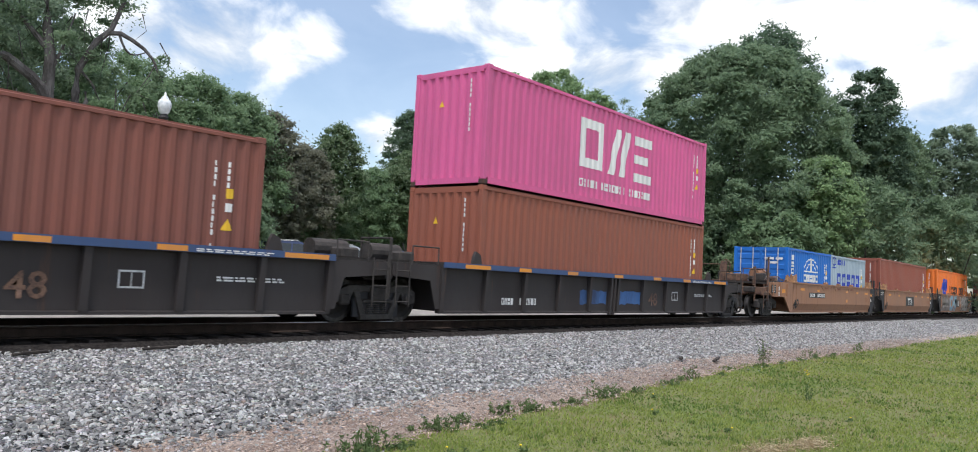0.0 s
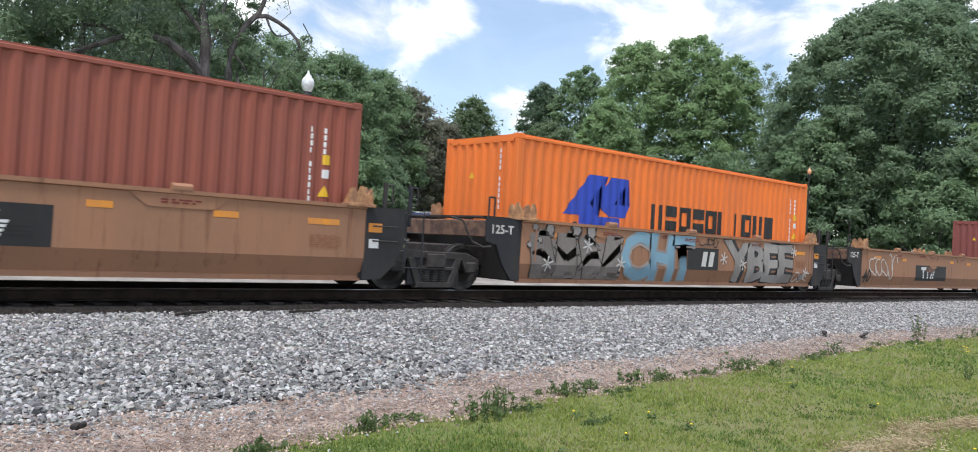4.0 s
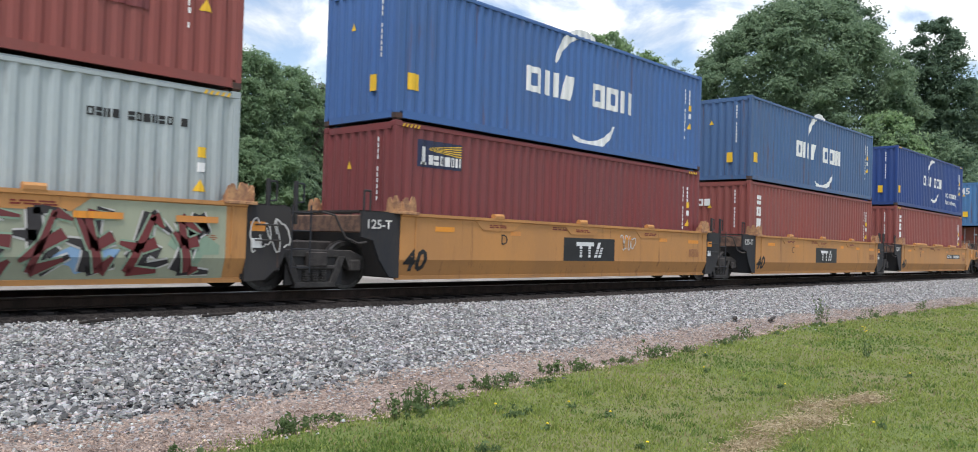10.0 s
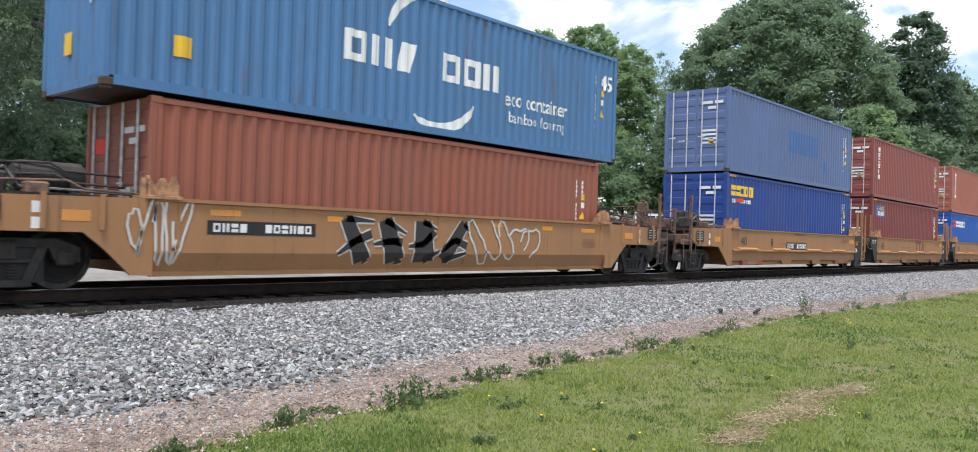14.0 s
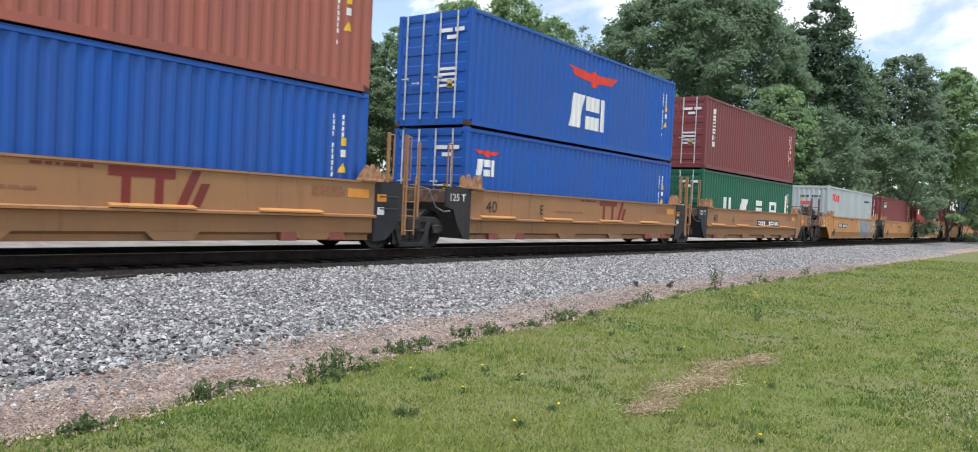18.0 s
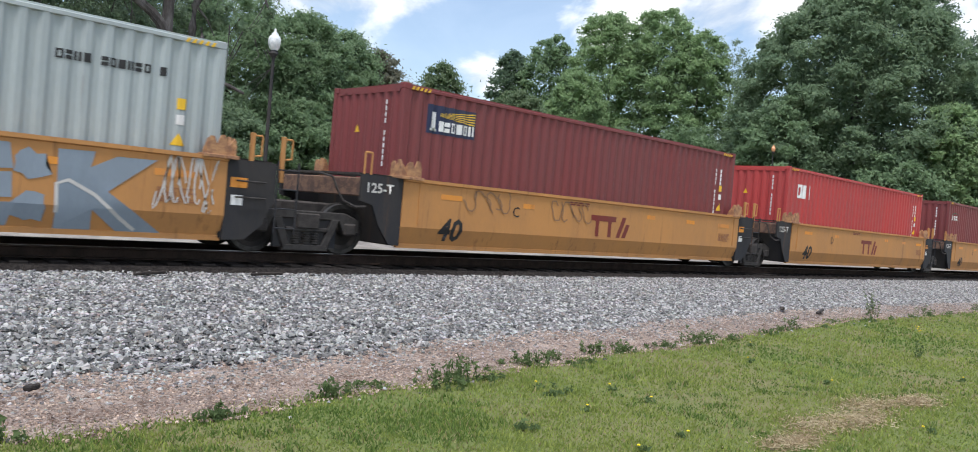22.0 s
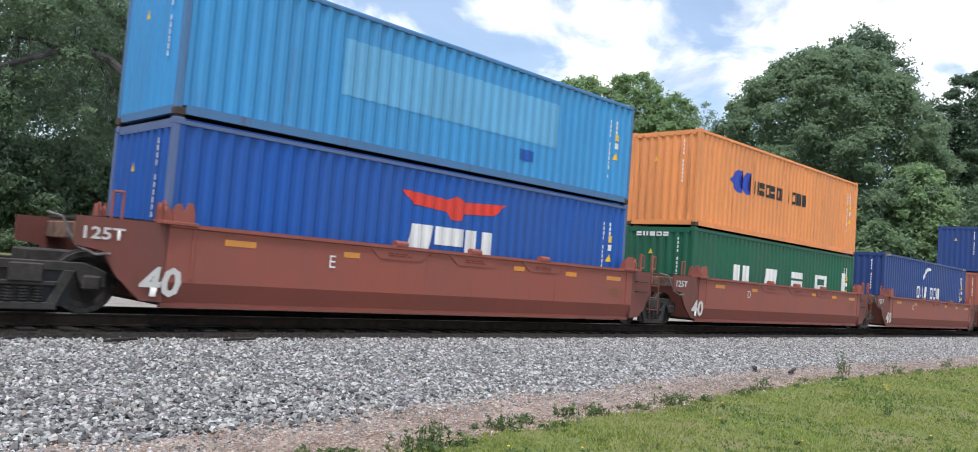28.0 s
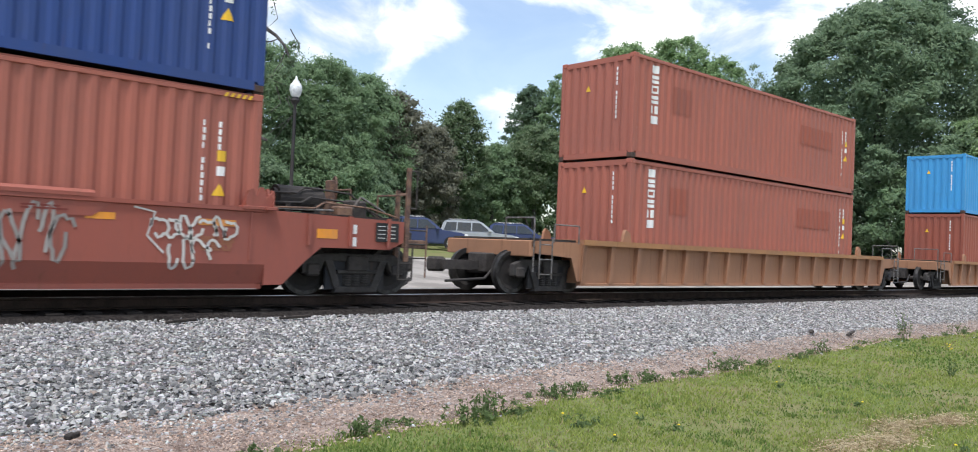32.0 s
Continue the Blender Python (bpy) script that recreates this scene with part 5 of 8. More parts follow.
def eco(x, z):
    return [(move(lettering("eco container", 0.34, 2.4, bold=0.012), x, z + 0.34), WHITE, "lettering"), (move(lettering("bamboo flooring", 0.34, 2.15), x + 0.15, z - 0.12), WHITE, "lettering")]


def column(x, z, count, size=0.2, w=0.26, pattern="bhrhvbr"):
    """White block shapes one under the other."""
    return joined(*[blocks(pattern[k % len(pattern)], x, z - (k + 1) * size, size * 0.78, w, 0.0) for k in range(count)])


SIGN_NAVY = paint("sign_navy", (0.02, 0.028, 0.07), 0.0, 0.5)


def beacon(pale=False):
    return [(bars([(0.62, 1.90, 2.02, 2.58)]), (MID_BLUE if pale else SIGN_NAVY), "sign_panel"),
            (move(joined(*[shape([(0.28, 0.36 + 0.012 * k), (0.30, 0.365 + 0.012 * k), (1.22, 0.30 + 0.055 * k), (1.22, 0.275 + 0.055 * k)]) for k in range(5)]), 0.64, 2.02), LETTER_YELLOW, "sign_rays"),
            (move(joined(blocks("bhrbrv", 0.28, 0.06, 0.20, 0.95), bars([(0.08, 0.20, 0.05, 0.42), (0.05, 0.23, 0.05, 0.10)])), 0.64, 2.02), WHITE, "sign_line")]


def sticker(x, z, w, h, mat):
    return (bars([(x, x + w, z, z + h)]), mat, "size_label")


def labels():
    return [sticker(0.30, 0.62, 0.30, 0.34, MARK_YELLOW)]


def end_label():
    return [sticker(1.55, 0.62, 0.22, 0.34, MARK_YELLOW)]


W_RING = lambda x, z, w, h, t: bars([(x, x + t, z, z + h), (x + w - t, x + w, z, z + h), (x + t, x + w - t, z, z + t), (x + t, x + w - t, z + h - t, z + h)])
oval = lambda cx, cz, r, w, sq=1.0: joined(*[shape([(cx + rr * math.cos(a), cz + sq * rr * math.sin(a)) for rr, a in ((r - w, a0), (r, a0), (r, a1), (r - w, a1))]) for a0, a1 in [(2 * math.pi * k / 16, 2 * math.pi * (k + 1) / 16) for k in range(16)]])

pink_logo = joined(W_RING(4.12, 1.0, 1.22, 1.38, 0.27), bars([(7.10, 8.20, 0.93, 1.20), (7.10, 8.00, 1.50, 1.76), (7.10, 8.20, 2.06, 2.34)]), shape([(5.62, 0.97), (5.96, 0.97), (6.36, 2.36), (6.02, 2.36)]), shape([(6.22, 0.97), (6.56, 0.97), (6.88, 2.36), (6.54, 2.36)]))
container(-3.74, B0, 12.192, HC, EARTH_RED, "rust red freight container riding in a black well wagon")
container(14.51, 0.84, 12.192, HC, RUST_RED, "rust red freight container under a pink one in a black wagon", hazard=False)
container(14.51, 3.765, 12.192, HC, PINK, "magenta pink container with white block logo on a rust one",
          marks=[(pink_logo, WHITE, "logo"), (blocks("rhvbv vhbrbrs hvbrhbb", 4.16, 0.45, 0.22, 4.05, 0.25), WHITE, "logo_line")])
dome = joined(*[arc_band(3.15, 1.62, r, 0.10, 8, 172, squash=0.62) for r in (0.95, 0.62)], bars([(2.15, 4.2, 1.60, 1.66)]), shape([(3.08, 1.66), (3.22, 1.66), (3.19, 2.25), (3.11, 2.25)]))
container(35.25, B0, 6.058, STD, COSCO_BLUE, "bright blue twenty foot container with white dome logo and door end", doors=True,
          marks=[(dome, WHITE, "logo"), (blocks("rrhrr", 2.12, 1.15, 0.34, 2.1, 0.14), WHITE, "logo_line"), (blocks("bhbrhbvb", 2.2, 0.80, 0.26, 1.9), WHITE, "logo_line"), (column(0.52, 2.36, 4, 0.30, 0.28), WHITE, "mark_column")])
container(41.36, B0, 6.058, STD, GREY_BLUE, "faded grey blue twenty foot container with dark blue marks",
          marks=[(blocks("rrhrr", 1.02, 1.10, 0.62, 4.1, 0.2), LETTER_BLUE, "logo"), (blocks("bhvr", 1.12, 2.14, 0.26, 1.25), LETTER_BLUE, "mark_column"), (joined(oval(0.50, 2.28, 0.24, 0.05), shape([(0.46, 2.06), (0.54, 2.06), (0.50, 2.5)]), bars([(0.26, 0.78, 1.96, 2.01)])), LETTER_BLUE, "emblem")])
container(50.56, B0, 12.192, HC, RED_BROWN, "plain red brown container riding in a tan well wagon")
chevron = joined(shape([(1.45, 1.30), (2.28, 2.24), (2.90, 2.24), (2.30, 1.60), (2.62, 1.30)]), shape([(2.52, 1.62), (3.02, 2.24), (3.68, 2.24), (3.15, 1.62), (3.72, 1.62), (3.62, 1.32), (2.98, 1.32)]), bars([(2.0, 3.4, 1.05, 1.30)]))
container(66.56, B0, 12.192, HC, ORANGE, "vivid orange container with blue emblem and black block marks",
          marks=[(chevron, LETTER_BLUE, "emblem"), (blocks("vhrhrlsrvb", 4.55, 1.12, 0.62, 5.85, 0.16), LETTER_BLACK, "logo")], numbers=True)
container(97.73, B0, 12.192, HC, DULL_RED, "dull red container with a column of white marks", marks=[(column(0.74, 2.5, 6, 0.255, 0.30), WHITE, "mark_column")])
container(117.51, 0.97, 6.058, STD, DULL_RED, "dull red short container, doors outward, small blue sticker", doors=True, marks=[(bars([(0.66, 1.06, 1.9, 2.33)]), LETTER_BLUE, "sticker"), (shape([(0.7, 1.95), (0.85, 1.95), (1.0, 2.28), (0.85, 2.28)]), LETTER_YELLOW, "sticker_stripe")])
container(123.62, 0.97, 6.058, STD, NAVY, "navy twenty foot container with white crescents and block marks", marks=[(joined(blocks("rvt rrv", 0.95, 1.12, 0.52, 4.2, 0.15), arc_band(3.0, 1.5, 1.2, 0.22, 165, 75)), WHITE, "logo")])
container(117.51, 3.595, 12.192, HC, NAVY, "navy container with white crescents stacked over two short ones", marks=[(carrier_marks(4.5, 1.25, 7.9, 0.50), WHITE, "logo"), *eco(8.65, 0.62), *labels()], end_marks=end_label(), hazard=True)
flower = joined(oval(1.40, 2.27, 0.24, 0.11), oval(1.84, 2.25, 0.24, 0.11), oval(2.24, 2.23, 0.22, 0.11), bars([(2.50, 2.66, 2.02, 2.45)]))
container(133.1, 0.98, 12.192, HC, PALE_GREY, "pale grey container with red ring logo under a dull red one", marks=[(flower, LETTER_RED, "logo"), (blocks("rhvb hrbvhr b", 9.75, 2.20, 0.13, 1.55), LETTER_BLACK, "mark_column")], numbers=False, end_marks=[(blocks("rrrl", 0.75, 1.75, 0.2, 0.85, 0.1), LETTER_RED, "logo"), (blocks("rhvb rhvb", 0.7, 2.2, 0.11, 1.2), LETTER_BLACK, "end_line")], hazard=True)
container(133.1, 3.91, 12.192, HC, DULL_RED, "dull red container stacked on a pale grey one", marks=[sticker(0.40, 0.58, 0.26, 0.24, MARK_YELLOW), (shape([(6.2, 0.42), (6.3, 0.42), (6.25, 0.55)]), WHITE, "scrape"), (shape([(7.0, 0.62), (7.25, 0.55), (7.2, 0.66)]), WHITE, "scrape"), (bars([(9.8, 10.6, 1.0, 1.7)]), MAROON, "paint_patch")], end_marks=end_label())
container(148.67, 0.98, 12.192, HC, MAROON, "maroon container with a dark square sign under a blue one", marks=beacon(), hazard=True)
container(148.67, 3.91, 12.192, HC, MID_BLUE, "faded blue container with white crescents and block marks", marks=[(carrier_marks(3.95, 1.18, 8.5, 0.60), WHITE, "logo"), *labels()], end_marks=end_label())
container(164.32, 0.98, 12.192, HC, DULL_RED, "dull red container with tall white marks under a rusty blue one", marks=[(column(0.62, 2.52, 3, 0.40, 0.30, "hrb"), WHITE, "mark_column")], end_marks=[(blocks("hrb", 0.2, 2.05, 0.24, 0.8, 0.15), WHITE, "end_line")])
container(164.32, 3.91, 12.192, HC, RUSTY_BLUE, "weathered blue container with rust runs and white crescents", marks=[(carrier_marks(3.85, 1.18, 8.4, 0.60), WHITE, "logo"), *labels()], end_marks=end_label())
container(180.05, 0.98, 12.192, HC, DULL_RED, "dull red container with tall white marks under a navy one", marks=[(column(0.58, 2.54, 3, 0.40, 0.30, "hrb"), WHITE, "mark_column")], end_marks=[(blocks("hrb", 0.2, 2.05, 0.24, 0.8, 0.15), WHITE, "end_line")], hazard=True)
container(180.05, 3.91, 12.192, HC, NAVY, "navy container with white crescents and two lines of lettering", marks=[(carrier_marks(4.4, 1.28, 7.8, 0.50), WHITE, "logo"), *eco(8.5, 0.55), *labels()], end_marks=end_label(), hazard=True)
container(199.85, B0, 12.192, STD, RUST_RED, "rust red container with door end under a longer blue one", doors=True, end_marks=[(bars([(0.35, 0.75, 1.75, 2.0)]), LETTER_RED, "sticker")])
container(199.09, 3.57, 13.716, HC, STEEL_BLUE, "long steel blue container with white crescents and large end number", marks=[(carrier_marks(4.45, 1.2, 9.0, 0.60), WHITE, "logo"), *eco(9.1, 0.62), sticker(1.1, 0.62, 0.30, 0.34, MARK_YELLOW), (move(lettering("45", 0.42, 0.52, bold=0.02), 12.95, 1.9), WHITE, "lettering")],
          end_marks=[(move(lettering("45", 0.42, 0.55, bold=0.02), 0.75, 2.1), WHITE, "lettering"), sticker(0.9, 0.6, 0.3, 0.36, MARK_YELLOW)])
container(219.65, 0.98, 12.192, HC, DEEP_BLUE, "deep blue container with yellow block logo and door end", doors=True, marks=[(blocks("hhrrr", 0.35, 2.14, 0.36, 1.75, 0.1), LETTER_YELLOW, "logo"), (blocks("hv  brbvhbr", 0.40, 1.90, 0.13, 1.6), WHITE, "logo_line"), (shape([(0.66, 1.92), (1.2, 1.92), (1.35, 2.06), (0.75, 2.06)]), LETTER_RED, "logo_dash")], hazard=True)
container(219.65, 3.91, 12.192, HC, SLATE_BLUE, "faded slate blue container with repainted patches, doors outward", doors=True, marks=[(bars([(5.2, 8.2, 1.15, 2.0)]), MID_BLUE, "paint_patch"), (bars([(8.9, 9.25, 0.62, 1.05)]), MID_BLUE, "paint_patch")])
container(235.06, 0.98, 12.192, HC, MAROON, "maroon container with pale blue square sign and door end", doors=True, marks=beacon(True), hazard=True)
container(235.06, 3.91, 12.192, HC, DULL_RED, "dull red container with a column of white marks, doors outward", doors=True, marks=[(column(0.80, 2.52, 6, 0.265, 0.30), WHITE, "mark_column")], end_marks=[(bars([(0.55, 0.95, 2.0, 2.35)]), WHITE, "sticker")])
container(250.44, B0, 12.192, HC, ROYAL, "blue container with red and white block logo, doors outward", doors=True, marks=[(blocks("rh", 0.50, 2.0, 0.42, 0.82, 0.1), LETTER_RED, "logo"), (blocks("hhrrr", 1.36, 2.02, 0.36, 2.3, 0.12), WHITE, "logo")])
container(250.44, 3.83, 12.192, HC, SALMON, "faded orange red container with a column of white marks", doors=True, marks=[(column(0.80, 2.52, 6, 0.265, 0.30), WHITE, "mark_column")], end_marks=[(bars([(0.5, 0.9, 0.7, 1.0)]), MARK_YELLOW, "sticker")])
eagle = lambda x, z, w: joined(shape([(x, z), (x + w * 0.12, z - w * 0.09), (x + w * 0.42, z - w * 0.11), (x + w * 0.45, z - w * 0.16), (x + w * 0.55, z - w * 0.16), (x + w * 0.58, z - w * 0.11), (x + w * 0.88, z - w * 0.09), (x + w, z), (x + w * 0.58, z - w * 0.025), (x + w * 0.5, z + w * 0.01), (x + w * 0.42, z - w * 0.025)]))
container(266.02, 0.92, 12.192, STD, ROYAL, "royal blue container with small white block logo, doors outward", doors=True, marks=[(eagle(0.36, 2.08, 1.1), LETTER_RED, "emblem"), (blocks("thl", 0.42, 1.42, 0.42, 1.05, 0.08), WHITE, "logo")])
container(266.02, 3.55, 12.192, HC, ROYAL, "royal blue container with red wings and white block logo", doors=True, marks=[(eagle(4.74, 2.30, 3.0), LETTER_RED, "emblem"), (blocks("thl", 4.80, 0.52, 1.0, 2.9, 0.08), WHITE, "logo")])
container(281.35, 0.91, 12.192, STD, GREEN, "dark green container with widely spaced white blocks, doors outward", doors=True, marks=[(blocks("v t h r  ", 2.35, 1.02, 0.55, 9.4, 0.05), WHITE, "logo"), (bars([(10.95, 11.25, 1.05, 1.95)]), WHITE, "side_panel")])
container(281.35, 3.535, 12.192, HC, MAROON, "maroon container with white mark column above a green one", doors=True, marks=[(column(0.80, 2.52, 6, 0.265, 0.30), WHITE, "mark_column")], end_marks=[(bars([(0.6, 1.0, 2.0, 2.35)]), WHITE, "sticker")])
flower2 = joined(oval(1.32, 2.25, 0.24, 0.11), oval(1.78, 2.23, 0.24, 0.11), oval(2.20, 2.20, 0.22, 0.11), bars([(2.48, 2.64, 1.98, 2.42)]))
container(300.89, B0, 12.192, HC, PALE_GREY, "pale grey container with red ring logo in a yellow wagon", marks=[(flower2, LETTER_RED, "logo"), (blocks("rhvb hrbvhr b", 9.75, 2.20, 0.13, 1.55), LETTER_BLACK, "mark_column")], numbers=False, end_marks=[(blocks("rrrl", 0.85, 1.75, 0.2, 0.85, 0.1), LETTER_RED, "logo"), (blocks("rhvb rhvb", 0.8, 2.2, 0.11, 1.2), LETTER_BLACK, "end_line")], hazard=True)
container(316.61, B0, 12.192, HC, MAROON, "maroon container with dark square sign in a yellow wagon", marks=beacon(), hazard=True)
container(332.21, B0, 12.192, HC, BRIGHT_RED, "bright red container with white block logo in a yellow wagon", marks=[(blocks("rts", 0.68, 1.92, 0.45, 1.1, 0.1), WHITE, "logo")], hazard=True)
container(347.96, B0, 12.192, HC, MAROON, "maroon container with small white and green logo in a yellow wagon", marks=[(blocks("rsrhhs", 0.52, 2.06, 0.20, 0.85, 0.15), WHITE, "logo"), (arc_band(0.93, 2.16, 0.46, 0.06, 20, 170, squash=0.5), GREEN, "logo_arc")], end_marks=[(bars([(0.3, 0.85, 2.25, 2.42)]), WHITE, "sticker")], hazard=True)
container(363.54, B0, 12.192, HC, MAROON, "maroon container with dark square sign on the last yellow wagon", marks=beacon(), hazard=True)
container(383.13, B0, 12.192, HC, SALMON, "faded red container under a navy one in a red wagon")
container(383.13, 3.88, 12.192, HC, NAVY, "navy container with white crescents and lettering, doors outward", doors=True, marks=[(carrier_marks(4.45, 1.28, 7.9, 0.50), WHITE, "logo"), *eco(8.6, 0.75), sticker(10.9, 0.25, 0.25, 0.3, MARK_YELLOW)])
container(398.96, 1.05, 12.192, STD, ROYAL, "royal blue container with red wings emblem in a red wagon", marks=[(eagle(4.62, 2.05, 3.0), LETTER_RED, "emblem"), (blocks("thv", 4.75, 0.55, 0.85, 2.55, 0.06), WHITE, "logo")], frame_mat=SLATE_BLUE)
container(398.96, 3.675, 12.192, STD, CYAN, "sky blue container with a paler repainted patch", marks=[(bars([(3.05, 9.2, 0.97, 2.02)]), PATCH_BLUE, "paint_patch"), (bars([(7.9, 8.4, 0.52, 0.77)]), ROYAL, "paint_patch")], frame_mat=STEEL_BLUE)
container(414.56, 0.82, 12.192, STD, GREEN, "dark green container with widely spaced white blocks in a red wagon", marks=[(blocks("v t h r  ", 2.5, 1.15, 0.5, 9.2, 0.05), WHITE, "logo"), (bars([(11.1, 11.45, 1.05, 1.85)]), WHITE, "side_panel")], end_marks=[(blocks("hvbrh", 0.4, 2.3, 0.13, 1.2), WHITE, "end_line")])
hl = joined(shape([(1.95, 1.65), (2.35, 2.0), (2.75, 2.0), (2.45, 1.65), (2.75, 1.3), (2.35, 1.3)]), shape([(2.65, 1.65), (2.95, 2.0), (3.25, 2.0), (2.98, 1.65), (3.25, 1.3), (2.9, 1.3)]))
container(414.56, 3.445, 12.192, HC, PALE_ORANGE, "faded rust-streaked orange container with blue emblem and black marks", marks=[(hl, LETTER_BLUE, "emblem"), (blocks("vhrhrlsrvb", 3.5, 1.38, 0.42, 4.0, 0.14), LETTER_BLACK, "logo")])
container(430.16, B0, 12.192, HC, NAVY, "navy container with white crescents alone in a red wagon", marks=[(carrier_marks(4.4, 1.10, 7.8, 0.55), WHITE, "logo")], hazard=True)
container(445.85, B0, 12.192, HC, SALMON, "faded red container with small blue sticker in a red wagon", marks=[(bars([(0.65, 1.08, 2.06, 2.5)]), LETTER_BLUE, "sticker"), (shape([(0.7, 2.1), (0.85, 2.1), (1.02, 2.45), (0.87, 2.45)]), LETTER_YELLOW, "sticker_stripe")], hazard=True)
container(445.85, 3.86, 12.192, STD, NAVY, "navy container with white crescents on a faded red one", marks=[(carrier_marks(4.0, 1.08, 8.3, 0.58, k=0.72), WHITE, "logo")])
for z, nm in ((1.22, "lower"), (3.84, "upper")):
    container(467.67, z, 12.192, STD, SALMON, "faded salmon red container on a low ribbed wagon" if nm == "lower" else "faded salmon red container stacked on its twin", marks=[(column(0.72, 2.45, 6, 0.255, 0.28), WHITE, "mark_column"), (bars([(1.7, 2.5, 1.3, 2.0)]), RED_BROWN, "paint_patch"), (bars([(8.4, 10.6, 1.3, 1.9)]), RED_BROWN, "paint_patch")])
container(490.65, 1.22, 12.192, STD, RED_BROWN, "brown container low on the wagon under a blue one")
container(490.65, 3.84, 12.192, STD, CYAN, "bright blue container stacked on a brown one")

# ---- the train: wagons and trucks ----
w0 = unit_d(2.36, WAGON_BLACK, SILL_BLUE, "black ribbed well wagon with scuffed blue top sill", "art", "art")
w1 = unit_d(20.60, WAGON_BLACK, SILL_BLUE, "black ribbed well wagon with blue sill and orange markers", "art", "own", reach=10.45)
for u in (w0, w1):
    for x, w in ((-6.9, 0.9), (-4.9, 0.5), (-2.79, 0.5), (-0.38, 0.48), (1.97, 0.5), (4.03, 0.52), (6.43, 1.0)):
        plate(u, "reflector", x, x + w, 1.72, 1.81, MARK_ORANGE, -1.52)
    mark(u, "lettering", lettering("48", 0.40, 0.56, bold=0.015), RUSTY, 1.96, 0.92, -1.36, 0.01, "faded unit number")
    for x in (-0.42, -0.24):
        part("joint_rib", prism([(-1.36, 0.66), (-1.45, 0.66), (-1.50, 1.71), (-1.36, 1.71)], x - 0.05, x + 0.05), WAGON_BLACK, u)
    for k, x in enumerate((-1.92, 0.05)):
        rnd = random.Random(90 + k)
        pts = [(x + 1.38 * q / 9, 0.96 + rnd.uniform(-0.04, 0.03)) for q in range(10)] + [(x + 1.38 * (1 - q / 9), 1.33 + rnd.uniform(-0.03, 0.03)) for q in range(10)]
        mark(u, "paint_patch", shape(pts), SPRAY_BLUE, 0, 0, -1.36, 0.006, "rough blue sprayed patch")
    part("board_frame", bars([(3.53, 3.56, 1.10, 1.38), (3.92, 3.95, 1.10, 1.38), (3.56, 3.92, 1.35, 1.38), (3.56, 3.92, 1.10, 1.13), (3.73, 3.75, 1.13, 1.35)]), GALV, u).matrix_basis = pose(0, -1.366, 0)
    small_print(u, 5.2, 1.30, 2, 1.4, 0.03, WHITE, -1.36)
    small_print(u, 4.7, 1.76, 2, 1.5, 0.02, WHITE, -1.523)
number_board(w1, -5.43, 0.86, 1.55, 0.26, -1.36, board=False)

TANSET = "smooth-sided tan well wagon unit"
a = unit_a(41.33, WAGON_TAN, TANSET + ", brake end over its own truck", left="own", covers="left", board=-4.03, reach=9.6)
plate(a, "reflector", 1.6, 1.9, 1.2, 1.35, MARK_ORANGE)
a = unit_a(56.66, WAGON_TAN, TANSET + " and a black logo board", ttx="board")
g4 = unit_a(72.66, WAGON_TAN, TANSET + " covered in silver and blue spray paint", ttx=None, forty=False)
spray(g4, "YBEE", 1.30, 4.85, 0.80, 1.90, GRAFF_GREY, GRAFF_DARK)
spray(g4, "CHT", -2.9, -0.05, 0.78, 1.96, GRAFF_BLUE, GRAFF_GREY)
patch(g4, -5.75, -2.95, 0.80, 1.62, GRAFF_DULL, 0.007)
wild(g4, -5.9, -2.9, 0.80, 1.86, 4, GRAFF_DULL, GRAFF_DARK, 21, 0.010, 0.80, 0.030)
for k, (x, z, r) in enumerate(((-5.75, 1.88, 0.10), (-5.3, 1.86, 0.16), (-4.5, 1.88, 0.18), (-4.0, 1.87, 0.17), (-5.6, 1.62, 0.09), (-5.9, 1.50, 0.08), (-2.95, 1.72, 0.08), (5.4, 0.98, 0.12))):
    mottle(g4, x, z, 2.2 * r, 2.2 * r, GRAFF_DARK, 200 + k, 0.016)
    mottle(g4, x, z, 1.7 * r, 1.7 * r, GRAFF_GREY, 220 + k, 0.019)
for x, z in ((-5.35, 1.12), (-4.1, 1.55), (-2.95, 1.18), (1.25, 1.42), (4.9, 1.72), (2.2, 1.3), (5.6, 1.1)):
    for q in range(3):
        a = radians(20 + 60 * q)
        stroke(g4, [(x - 0.17 * math.cos(a), z - 0.17 * math.sin(a)), (x + 0.17 * math.cos(a), z + 0.17 * math.sin(a))], CHALK, 0.035, lift=0.024)
scrawl(g4, 4.95, 5.95, 0.85, 1.15, CHALK, 3, 4)
scrawl(g4, 0.2, 1.0, 1.72, 1.92, GRAFF_DARK, 3, 9)
plate(g4, "logo_board", -0.35, 1.02, 1.10, 1.66, LETTER_BLACK, lift=0.006, label="black logo board")
mark(g4, "logo", blocks("tt", 0, 0, 0.38, 0.62, 0.1), CHALK, 0.25, 1.19, lift=0.010)
g5 = unit_a(88.2, WAGON_TAN, "empty tan brown well wagon unit with worn logo board", ttx="wide")
mottle(g5, -0.35, 1.40, 1.0, 0.24, RUSTY, 33, 0.018)
mottle(g5, -0.1, 1.50, 0.7, 0.16, WAGON_TAN, 34, 0.021)
